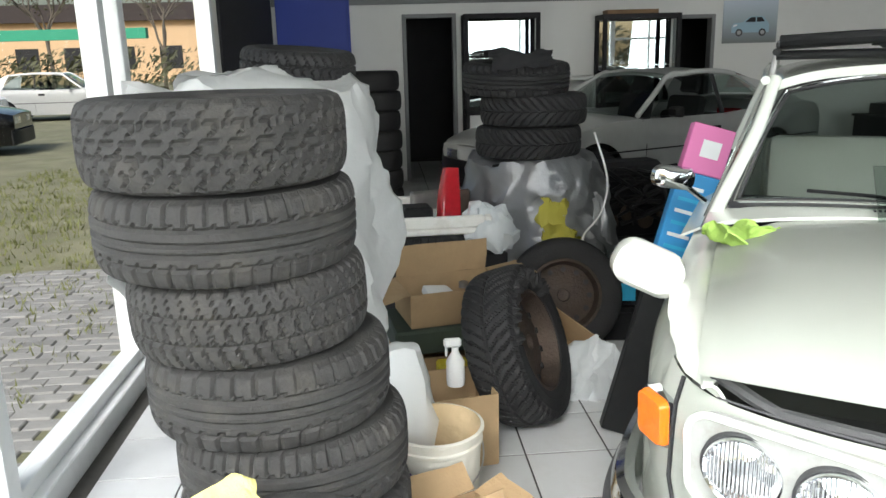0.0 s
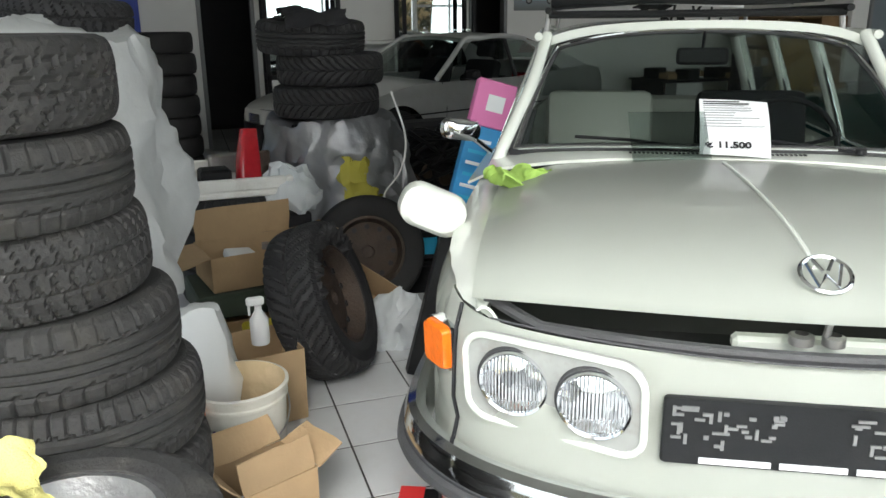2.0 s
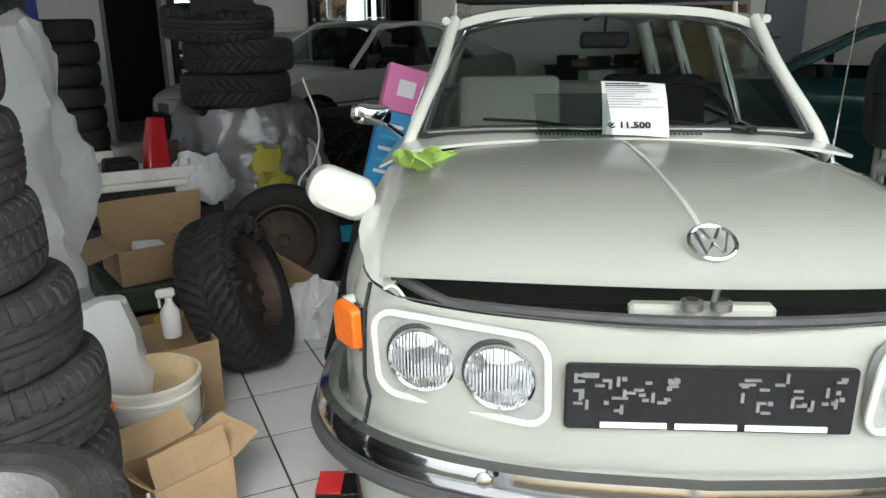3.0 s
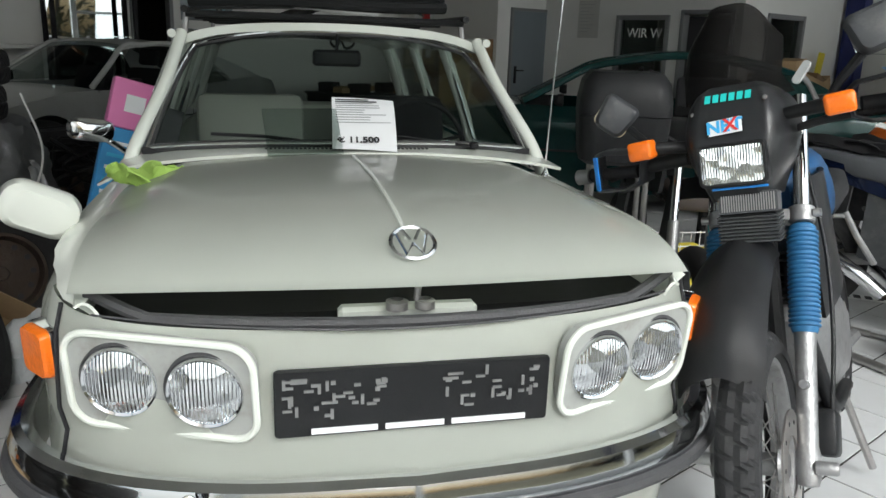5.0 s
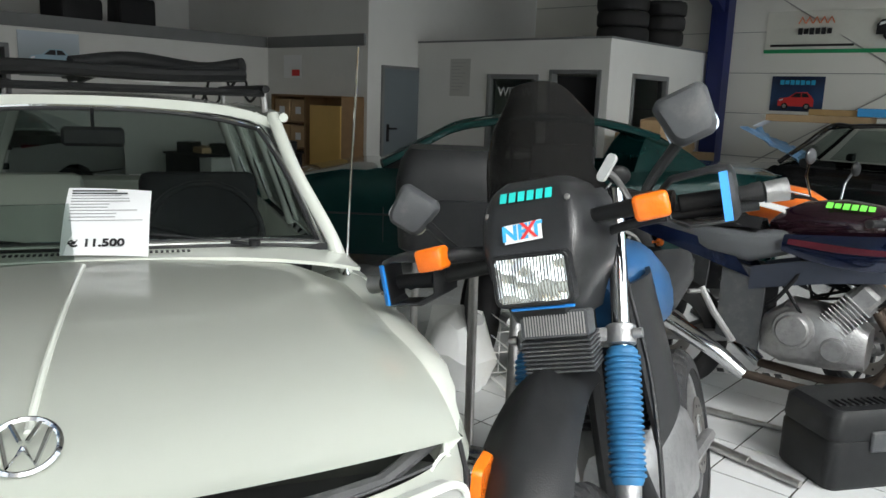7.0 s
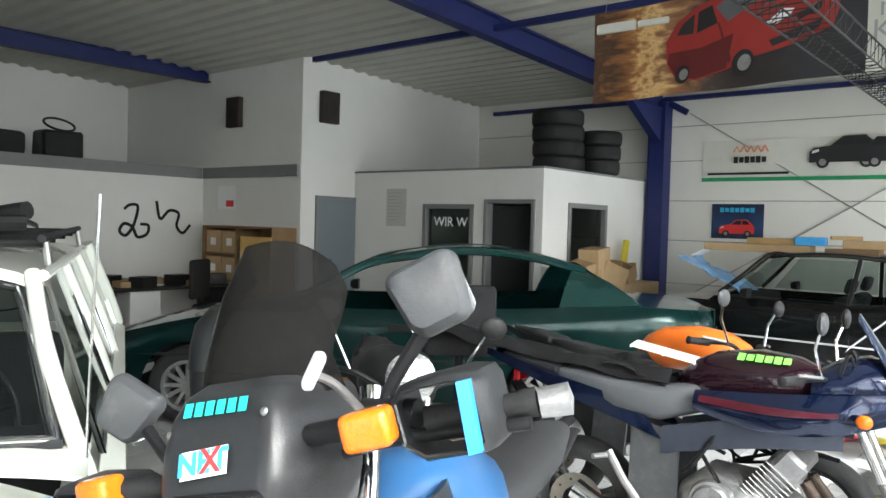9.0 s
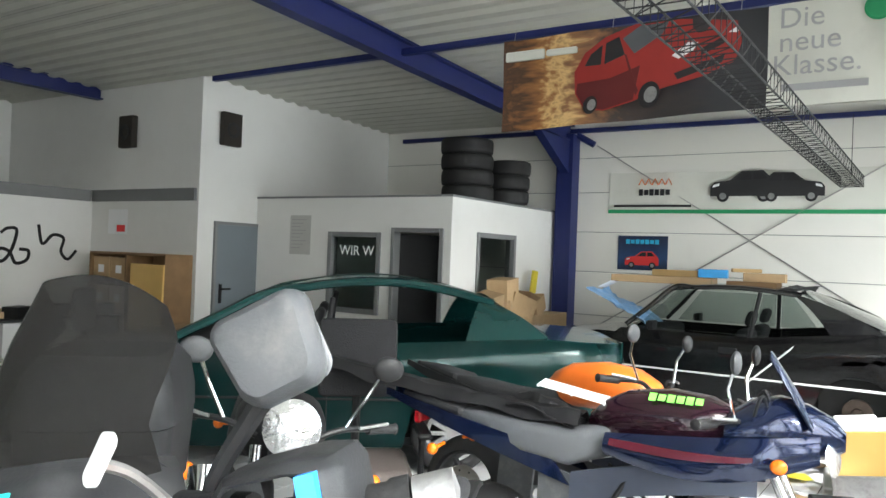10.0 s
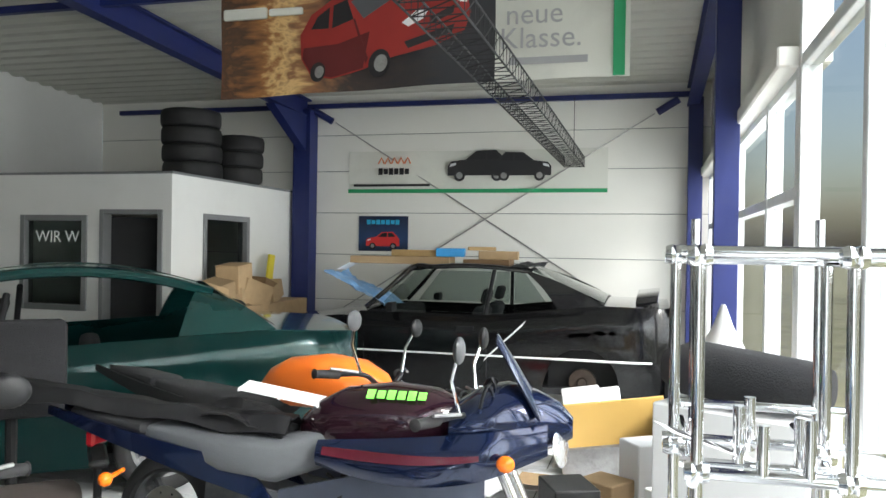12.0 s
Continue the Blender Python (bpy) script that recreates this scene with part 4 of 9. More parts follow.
def bump_row(p, i, seq):
    a, b = seq[max(i - 1, 0)], seq[min(i + 1, len(seq) - 1)]
    d = (b - a).normalized()
    nrm = Vector((d.y, -d.x))
    if nrm.dot(p - Vector((0, 2.2))) < 0:
        nrm = -nrm
    off = 0.078 if p.y < 0.3 else 0.078 - 0.05 * min(1, (p.y - 0.3) / 0.4)
    q = p + nrm * off
    out = []
    for dn, z in ((-0.035, 0.675), (-0.012, 0.682), (0.006, 0.672), (0.017, 0.645), (0.018, 0.61), (0.008, 0.575), (-0.015, 0.558), (-0.04, 0.56)):
        out.append((q.x + nrm.x * dn, q.y + nrm.y * dn, z - 0.02))
    return out


seq = [Vector((-p.x, p.y)) for p in reversed(bh[1:])] + bh
bm = B()
loft(bm, [bump_row(p, i, seq) for i, p in enumerate(seq)], closed=True)
bumper = part("bumper", bm, M_chrome, vw, "curved chrome front bumper", smooth=True)
bm = B()
rr = [bump_row(p, i, seq) for i, p in enumerate(seq)]
tube(bm, [Vector(r[4]) + Vector((0, -0.004, -0.012)) for r in rr], 0.016, 8)
part("rubber_strip", bm, M_trimrubber, bumper, smooth=True)
bm = B()
lathe(bm, [(0.016, 0), (0.014, 0.006), (0.0, 0.009)], 16, m=Matrix.Translation((-0.42, -0.075, 0.655)) @ Euler((radians(70), 0, 0)).to_matrix().to_4x4())
part("bolt", bm, M_chrome, bumper, smooth=True)
for s in (-1, 1):
    bm = B()
    box(bm, s * 0.5 - 0.02, s * 0.5 + 0.02, 0.02, 0.15, 0.565, 0.605, 0.006)
    part("bumper_bracket", bm, M_rust, bumper)
# plate holder with blank stampings
bm = B()
slab(bm, rrect(0.535, 0.132, 0.006), -0.01, 0.006, inset=0.01, m=T(0, -0.012, 0.803, 90, 0, 0))
plate = part("plate_holder", bm, M_plastic, vw, "black number plate holder without plate")
rnd = random.Random(5)
for k in range(70):
    bm = B()
    x = rnd.uniform(-0.25, 0.25)
    if abs(x) < 0.05:
        continue
    z = rnd.uniform(0.775, 0.855)
    w, h = rnd.choice(((0.03, 0.005), (0.006, 0.02), (0.018, 0.005), (0.009, 0.008), (0.012, 0.006)))
    box(bm, x - w / 2, x + w / 2, -0.0215, -0.018, z - h / 2, z + h / 2)
    part("stamping", bm, M_alu, plate)
for x0, x1 in ((-0.20, -0.075), (-0.06, 0.055), (0.07, 0.22)):
    bm = B()
    box(bm, x0, x1, -0.0215, -0.018, 0.742, 0.753)
    part("lettering_bar", bm, M_paper, plate)
# door mirrors and aerial
bm = B()
loft(bm, [[(x * k, yy, z * k) for x, z in rrect(0.19, 0.12, 0.05)] for yy, k in ((-0.035, 0.72), (-0.02, 0.93), (0.02, 1.0), (0.035, 0.97))], m=T(-0.81, 0.66, 1.035, 0, 24, 14))
wm = part("wing_mirror", bm, M_white_paint, vw, "cream-white wing mirror shell", smooth=True)
bm = B()
tube(bm, [(-0.77, 0.67, 1.0), (-0.735, 0.69, 0.97)], 0.012, 8)
part("mirror_stem", bm, M_chrome, wm)
bm = B()
loft(bm, [[(x * k, yy, z * k) for x, z in rrect(0.16, 0.085, 0.035)] for yy, k in ((-0.03, 0.5), (-0.015, 0.9), (0.015, 1.0), (0.02, 0.96))], m=T(-0.87, 1.62, 1.12, 0, 8, 20))
tube(bm, [(-0.84, 1.62, 1.10), (-0.76, 1.66, 1.03)], 0.011, 8)
part("door_mirror", bm, M_chrome, vw, "chrome door mirror", smooth=True)
bm = B()
tube(bm, [(0.711, 1.264, 1.0), (0.72, 1.26, 1.3), (0.735, 1.25, 1.68)], 0.0035, 6)
lathe(bm, [(0.014, 0), (0.012, 0.02), (0.004, 0.035)], 12, m=T(0.711, 1.264, 0.99))
part("aerial", bm, M_chrome, vw)
for b in (0.78, 3.3):
    for s in (-1, 1):
        car_wheel(vw, T(s * 0.70, b, 0.31, 0, s * 90, 0), 0.31, 0.16, 0.195, M_steel, style="disc")
# added black block: the shade between the front wheels
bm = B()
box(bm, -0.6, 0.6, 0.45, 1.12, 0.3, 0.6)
part("wing_shade", bm, M_black_void, vw)
# roof rack and what lies on it
rack = thing("roof_rack", "black roof rack on the white estate car", "roof rack", CAR)
for b in (1.95, 2.4, 2.9, 3.4, 3.85):
    bm = B()
    tube(bm, [(-0.56, b, 1.54), (0.56, b, 1.54)], 0.014, 8)
    part("crossbar", bm, M_plastic, rack)
for s in (-1, 1):
    bm = B()
    tube(bm, [(s * 0.56, 1.9, 1.555), (s * 0.56, 3.9, 1.555)], 0.014, 8)
    part("side_rail", bm, M_plastic, rack)
    for b in (2.0, 3.8):
        bm = B()
        tube(bm, [(s * 0.57, b, 1.47), (s * 0.56, b, 1.55)], 0.012, 8)
        part("foot", bm, M_steel, rack)


def rack_item(name, label, cat, bm, mt, m, smooth=False):
    ob = part(name, bm, mt, None, smooth=smooth)
    ob.matrix_basis = CAR @ m
    return tagged(ob, label, cat, group="parts on the roof rack")


rack_item("bumper_strip", "long black plastic bumper strip on the roof rack", "car part", tube(B(), curve_pts([(-0.55, 0, 0), (-0.2, -0.05, 0.01), (0.2, -0.04, 0.0), (0.5, 0.05, 0.01)], 6), 0.024, 8), M_plastic, T(0, 2.0, 1.592), True)
rack_item("white_strip", "white plastic trim strip on the roof rack", "car part", box(B(), -0.2, 0.2, -0.02, 0.02, 0, 0.02, 0.004), M_white, T(0.05, 2.15, 1.57, 0, 3, 24))
sp = rack_item("number_plate", "white number plate lying on the roof rack", "number plate", box(B(), -0.11, 0.11, -0.08, 0.08, 0, 0.004, 0.001), M_white, T(-0.1, 2.35, 1.60, 14, 0, -10))
for k in range(3):
    bm = B()
    box(bm, -0.07 + 0.05 * k, -0.035 + 0.05 * k, -0.04, 0.05, 0.0045, 0.006)
    part("plate_bar", bm, M_ink, sp)
rack_item("engine_cover", "curved black plastic engine cover on the roof rack", "car part", crumple(sheet(B(), lambda u, v: (-0.3 + 0.6 * u, -0.2 + 0.4 * v, 0.07 * math.sin(u * 3.1) + 0.02 * v), 10, 6, thick=0.006), 0.02, 5, 2), M_plastic, T(0.16, 2.6, 1.57, 0, -4, 14), True)
rack_item("sun_visor", "dark grey padded visor on the roof rack", "car part", box(B(), -0.22, 0.22, -0.07, 0.07, 0, 0.04, 0.015, seg=2), M_plastic_grey, T(-0.34, 2.2, 1.572, 0, -3, 8), True)
rack_item("air_hose", "black ribbed hose on the roof rack", "hose", tube(B(), curve_pts([(-0.2, 0, 0), (0, 0.1, 0.03), (0.25, 0.0, 0.0), (0.4, -0.1, 0.02)], 6), 0.03, 10), M_plastic, T(0.1, 2.2, 1.62), True)
# on the bonnet
sheet_p = thing("price_sheet", "white printed price sheet on the car bonnet", "paper", CAR)
Tp = T(0.045, 1.135, 1.12, 36, 0, -3)
bm = B()
sheet(bm, lambda u, v: (-0.105 + 0.21 * u + 0.004 * v, 0.24 * v, 0.02 * math.sin(v * 2.6) - 0.012 * u * u), 8, 10, thick=0.0012)
part("page", bm, M_paper, sheet_p, m=Tp, smooth=True)
letters("price_text", "\u20ac 11.500", 0.037, M_ink, sheet_p, Tp @ T(-0.02, 0.033, 0.0085), bold=0.0012)
rnd = random.Random(3)
for k in range(11):
    bm = B()
    y = 0.225 - 0.012 * k
    w = rnd.uniform(0.1, 0.2)
    zz = 0.02 * math.sin(y / 0.24 * 2.6)
    box(bm, -0.09, -0.09 + w * 0.9, y - (0.004 if k < 2 else 0.0018), y, zz + 0.0015, zz + 0.0028)
    part("text_line", bm, M_ink if k < 2 else M_greyink, sheet_p, m=Tp)
cl = part("cleaning_cloth", None or crumple(sheet(B(), lambda u, v: (-0.11 + 0.22 * u, -0.07 + 0.14 * v, 0.03 + 0.02 * math.sin(9 * u + 4 * v)), 26, 18, thick=0.004), 0.05, 13, 3, 0.0), M_greencloth, None, smooth=True)
cl.matrix_basis = CAR @ T(-0.585, 1.0, 1.035, 0, 4, 20)
tagged(cl, "crumpled lime-green cleaning cloth on the bonnet corner", "cloth")
ps = part("perspex_sheet", box(B(), -0.12, 0.12, -0.1, 0.1, 0, 0.003), M_autoglass)
ps.matrix_basis = CAR @ T(-0.15, 1.16, 1.16, 50, 0, 8)
tagged(ps, "small clear plastic sheet leaning on the windscreen", "plastic sheet")

# ---- tyres, boxes and rubbish beside the estate car ----
def tyre_thing(label, R, W, pattern, m, group, material=None, n=None, rim=None, ri=None, blocks=58):
    ri = ri or R * 0.62
    n = n or (blocks * 6 if pattern != "plain" else 56)
    ob = tagged(part("tyre", tyre_bm(R, W, ri, n, pattern, blocks=blocks), material or M_rubber, None, smooth=pattern == "plain"), label, "tyre", group)
    ob.matrix_basis = m
    if rim:
        bm = B()
        lathe(bm, [(ri + 0.006, -W * 0.4), (ri + 0.008, W * 0.42), (ri - 0.01, W * 0.44), (ri - 0.018, W * 0.3), (ri - 0.03, W * 0.1), (ri - 0.06, W * 0.14), (0.09, W * 0.2), (0.035, W * 0.22), (0.03, W * 0.12), (0.0, W * 0.12)], 44)
        r = part("rim", bm, rim, ob, "pressed steel rim", smooth=True)
        for k in range(12):
            bm = B()
            a = 2 * math.pi * k / 12
            lathe(bm, [(0.0, 0), (0.014, 0), (0.014, -0.006)], 10, m=T((ri - 0.055) * math.cos(a), (ri - 0.055) * math.sin(a), W * 0.155 + 0.004))
            part("rim_hole", bm, M_ink, r)
    return ob


STACK = "tyre stack by the window"
hero = [(0.080, 3.055, "honey", 0.292, 34, "worn winter car tyre with honeycomb tread blocks"),
        (0.090, 3.060, "ribs", 0.294, 44, "worn summer car tyre with long tread grooves"),
        (0.125, 3.065, "blocks", 0.275, 48, "worn car tyre with small square tread blocks"),
        (0.160, 3.060, "ribs", 0.287, 40, "dusty wide car tyre with ribbed tread"),
        (0.205, 3.050, "ribs", 0.280, 52, "dusty car tyre near the bottom of the stack"),
        (0.200, 3.060, "blocks", 0.288, 50, "dusty car tyre near the bottom of the stack"),
        (0.190, 3.060, "ribs", 0.285, 46, "dusty car tyre near the bottom of the stack"),
        (0.195, 3.060, "blocks", 0.290, 44, "dusty car tyre resting on the floor")]
z = 1.505
for k, (x, y, pat, R, bl, lab) in enumerate(hero):
    w = 0.188
    tyre_thing(lab, R, w, pat, T(x, y, z - w / 2, 1.5 * math.sin(k * 2.1) if 0 < k < 7 else 0, 1.2 * math.cos(k * 1.7) if 0 < k < 7 else 0, 37 * k), STACK, blocks=bl)
    z -= 0.188
for k in range(4):
    tyre_thing("dusty car tyre lying in a low stack" if k else "dusty wheel with alloy rim on a low stack", 0.275, 0.175, "ribs" if k == 0 else "plain", T(0.235 + 0.01 * k, 2.45, 0.645 - 0.176 * k - 0.01, 0, 0, 20 * k), "low tyre stack", rim=M_alu if k == 0 else None, blocks=44)
yc = part("duster", crumple(sheet(B(), lambda u, v: (-0.11 + 0.22 * u, -0.09 + 0.18 * v, 0.05 + 0.04 * math.sin(5 * u + 3 * v) - 0.08 * abs(u - 0.5)), 24, 18, thick=0.004), 0.05, 8, 6), M_yellowcloth, None, smooth=True)
yc.matrix_basis = T(0.12, 2.52, 0.75, 0, 0, 25)
tagged(yc, "crumpled pale yellow duster on a tyre", "cloth")

# sheeted stack behind
for k in range(7):
    tyre_thing("dark car tyre under a white plastic sheet", 0.31, 0.195, "plain", T(0.02, 4.2, 0.098 + 0.196 * k), "sheeted tyre stack", M_rubber_dk)
tyre_thing("dark car tyre lying on the plastic sheet", 0.22, 0.15, "blocks", T(0.14, 4.36, 1.54, 4, 5, 0), "sheeted tyre stack", M_rubber_dk, blocks=40)


def drape(rad, z0, z1, cx, cy, a0, a1, seed, n=60, nv=26, flare=0.08):
    def f(u, v):
        a = radians(a0 + (a1 - a0) * u)
        if v < 0.3:
            r = rad * (v / 0.3)
            z = z1 + 0.02 * math.sin(3 * a)
        else:
            k = (v - 0.3) / 0.7
            lo = z0 + 0.16 * math.sin(a * 2.3 + seed) + 0.06 * math.sin(a * 7 + seed)
            r = rad + flare * k + 0.03 * math.sin(a * 9 + seed) * k
            z = z1 - 0.03 * min(1, k * 6) - (z1 - lo) * k
        return (cx + r * math.cos(a), cy + r * math.sin(a), z)
    bm = B()
    sheet(bm, f, n, nv)
    crumple(bm, 0.05, 5, seed)
    crumple(bm, 0.018, 17, seed + 3)
    bmesh.ops.solidify(bm, geom=list(bm.faces), thickness=0.002)
    return bm


sh = part("plastic_sheet", drape(0.41, 0.72, 1.5, -0.01, 4.12, -185, 140, 1.0), M_bag, None, smooth=True)
tagged(sh, "crumpled white plastic sheet draped over tyres", "plastic sheet")
for k in range(5):
    bm = B()
    box(bm, -0.012 - 0.004 * (k % 2), 0.012, -0.002, 0.002, -0.018, 0.018, m=T(0.365, 3.93 + 0.035 * k, 1.21 - 0.02 * k, 0, 0, 65))
    part("print_bar", bm, M_ink, sh)
sb = part("plastic_bag", crumple(lathe(B(), [(0.0, 0.42), (0.09, 0.4), (0.13, 0.28), (0.14, 0.14), (0.12, 0.02), (0.0, 0.0)], 26), 0.05, 7, 4, 0.0), M_bag, None, smooth=True)
sb.matrix_basis = T(0.46, 3.82, 0.18)
tagged(sb, "crumpled white plastic bag beside the tyres", "bag")
ub = tagged(part("crate", box(B(), -0.13, 0.13, -0.13, 0.13, 0, 0.18, 0.01), M_plastic), "black plastic crate under a white bag", "crate")
ub.matrix_basis = T(0.46, 3.84, 0, 0, 0, 10)

# far tyre stacks
for k in range(7):
    tyre_thing("black car tyre stacked at the back wall", 0.3, 0.205, "plain", T(0.35 + 0.012 * math.sin(k * 3), 9.6, 0.103 + 0.206 * k), "tyres at the back wall", M_rubber_dk)
for k in range(3):
    tyre_thing("black low-profile tyre stacked on foil-covered wheels", 0.305, 0.178, "vee" if k < 2 else "ribs", T(1.24 + (0.05, 0.08, -0.02)[k], 5.72, 1.09 + 0.178 * k, 0, (0, 0, -4)[k], 50 * k), "tyres on the foil heap", M_rubber_dk, blocks=40)
bc = part("rag", crumple(sheet(B(), lambda u, v: (-0.16 + 0.32 * u, -0.3 + 0.42 * v, 0.02 - 0.2 * max(0, 0.35 - v)), 16, 18, thick=0.005), 0.035, 8, 9), M_blackcloth, None, smooth=True)
bc.matrix_basis = T(1.2, 5.66, 1.56)
tagged(bc, "black rag thrown over the top tyre", "cloth")
for k in range(4):
    tyre_thing("black car tyre under silver foil", 0.31, 0.24, "plain", T(1.3, 5.8, 0.12 + 0.241 * k), "foil-covered tyres", M_rubber_dk)
fo = part("foil_cover", drape(0.37, 0.42, 0.985, 1.33, 5.78, -190, 40, 4.0, 70, 26, 0.14), M_silver, None, smooth=True)
tagged(fo, "crumpled silver foil cover over stacked tyres", "cover")


def sack(label, m, prof, mt, amount, seed, cat="bag", nm="plastic_bag"):
    bm = lathe(B(), prof, 30)
    bmesh.ops.subdivide_edges(bm, edges=list(bm.edges), cuts=1, use_grid_fill=True)
    crumple(bm, amount, 6, seed)
    crumple(bm, amount * 0.35, 18, seed + 1, 0.0)
    ob = part(nm, bm, mt, None, smooth=True)
    ob.matrix_basis = m
    return tagged(ob, label, cat)


SK = [(0.0, 0.3), (0.08, 0.29), (0.14, 0.2), (0.16, 0.1), (0.13, 0.0), (0.0, 0.0)]
sack("crumpled milky plastic bag on a wheel", T(1.02, 5.42, 0.52, 0, 0, 0, (1.0, 0.9, 0.8)), SK, M_clearbag, 0.07, 2)
sack("olive yellow plastic sack among the tyres", T(1.36, 5.40, 0.5, 0, 0, 0, (0.95, 0.8, 0.95)), SK, M_yellowbag, 0.06, 5, nm="sack")
sack("crumpled milky plastic bag on the floor", T(1.42, 4.62, 0.0, 0, 0, 0, (1.05, 0.9, 0.8)), SK, M_clearbag, 0.08, 8)
sack("grey foil bag beside the tyres", T(1.62, 5.55, 0.42, 0, 0, 0, (0.7, 0.8, 1.1)), SK, M_silver, 0.06, 11, nm="foil_bag")
for x, y, w, h, zz, lab in ((1.62, 5.55, 0.17, 0.42, 0, "dark wooden crate under a foil bag"), (1.36, 5.42, 0.14, 0.5, 0, "dark crate under a yellow sack"), (1.0, 5.44, 0.1, 0.52, 0, "dark box under a plastic bag")):
    o = tagged(part("crate", box(B(), -w, w, -0.1, 0.1, 0, h, 0.012), M_dark), lab, "crate")
    o.matrix_basis = T(x, y, zz, 0, 0, 7)
tyre_thing("black car wheel on a dark steel rim leaning on a heap", 0.31, 0.19, "plain", T(1.38, 5.18, 0.31, 76, 0, -8), "loose wheels", M_rubber_dk, rim=M_rust)
tyre_thing("black car wheel lying under a styrofoam tray", 0.34, 0.2, "ribs", T(0.74, 5.62, 0.53), "wheels under the tray", M_rubber_dk, rim=M_alu, blocks=50)
for k in range(2):
    tyre_thing("black car tyre at the bottom of a pile", 0.335, 0.212, "plain", T(0.72, 5.64, 0.108 + 0.213 * k), "wheels under the tray", M_rubber_dk)
# torn tyre
tt = tyre_thing("burst black tyre hanging torn on a rusty rim", 0.345, 0.235, "vee", T(1.0, 4.38, 0.352, 70, 0, 64), "loose wheels", M_rubber_dk, rim=M_rust, ri=0.215, blocks=44)
rnd = random.Random(11)
for v in tt.data.vertices:
    a = math.atan2(v.co.y, v.co.x)
    r = math.hypot(v.co.x, v.co.y)
    if v.co.z > 0.06 and r < 0.3 and 0.5 < a < 2.9:
        k = 0.03 * rnd.random() + 0.035 * abs(math.sin(a * 9))
        v.co.x += math.cos(a) * k
        v.co.y += math.sin(a) * k
        v.co.z += 0.03 * rnd.random()


def carton(label, m, w, d, h, flaps=(60, 60, 60, 60), th=0.005, mt=None, name="carton"):
    """An open carton; flaps open by the given degrees from upright."""
    ob = thing(name, label, "carton", m, "cartons")
    mt = mt or M_cardboard
    bm = B()
    box(bm, -w / 2, w / 2, -d / 2, d / 2, 0, th)
    part("base", bm, mt, ob)
    for s in (-1, 1):
        bm = B()
        box(bm, s * w / 2 - th / 2, s * w / 2 + th / 2, -d / 2, d / 2, th, h)
        part("side", bm, mt, ob)
        bm = B()
        box(bm, -w / 2 + th / 2, w / 2 - th / 2, s * d / 2 - th / 2, s * d / 2 + th / 2, th, h)
        part("side", bm, mt, ob)
    for i, (s, ax) in enumerate(((-1, "x"), (1, "x"), (-1, "y"), (1, "y"))):
        if flaps[i] is None:
            continue
        bm = B()
        L = min(w, d) / 2
        if ax == "x":
            sheet(bm, lambda u, v: (0.0, -d / 2 + d * u, L * v), 4, 4, thick=th * 0.8)
            mm = T(s * w / 2, 0, h, 0, s * flaps[i], 0)
        else:
            sheet(bm, lambda u, v: (-w / 2 + w * u, 0.0, L * v), 4, 4, thick=th * 0.8)
            mm = T(0, s * d / 2, h, -s * flaps[i], 0, 0)
        crumple(bm, 0.012, 6, i * 3.1)
        part("flap", bm, mt, ob, m=mm)
    return ob


carton("open brown carton with a raised flap and car parts inside", T(0.76, 5.0, 0.30, 0, 0, 12), 0.5, 0.34, 0.17, (100, 80, None, -8))
o = tagged(part("flat_box", box(B(), -0.3, 0.3, -0.2, 0.2, 0, 0.12, 0.01), mat("dark_green_box", (0.05, 0.07, 0.05), 0.7)), "dark green box under a carton", "box")
o.matrix_basis = T(0.74, 4.98, 0.175, 0, 0, 8)
carton("low brown carton on the floor holding a yellow tool case", T(0.74, 4.95, 0, 0, 0, 6), 0.56, 0.42, 0.172, (None, None, None, None))
o = tagged(part("tool_case", box(B(), -0.12, 0.12, -0.05, 0.05, 0, 0.07, 0.012), M_yellow), "yellow plastic tool case in a carton", "case")
o.matrix_basis = T(0.78, 4.68, 0.1, 0, 0, 4)
o2 = tagged(part("carton", box(B(), -0.22, 0.22, -0.12, 0.12, 0, 0.1, 0.004), M_cardboard), "flat closed carton under a yellow case", "carton", "cartons")
o2.matrix_basis = T(0.74, 4.65, 0, 0, 0, 4)
carton("brown carton standing behind the bucket", T(0.62, 4.12, 0, 0, 0, 10), 0.42, 0.3, 0.3, (None, None, None, None))
carton("long brown carton lying tilted behind a burst tyre", T(1.33, 4.88, 0.05, 18, 22, -48), 0.42, 0.24, 0.16, (None, None, None, None))
carton("torn small carton with a white label in front of the bucket", T(0.62, 3.25, 0.0, 0, 0, 24), 0.24, 0.2, 0.27, (35, 70, -20, 50))
lb = tagged(part("paper_label", box(B(), -0.05, 0.05, -0.001, 0.001, -0.07, 0.07), M_paper), "white shipping label with print on a carton", "label")
lb.matrix_basis = T(0.575, 3.147, 0.19, -4, 0, 24)
for k in range(5):
    bm = B()
    box(bm, -0.03, 0.035 - 0.008 * (k % 3), -0.0022, -0.001, 0.05 - 0.02 * k, 0.053 - 0.02 * k)
    part("print_bar", bm, M_ink, lb)
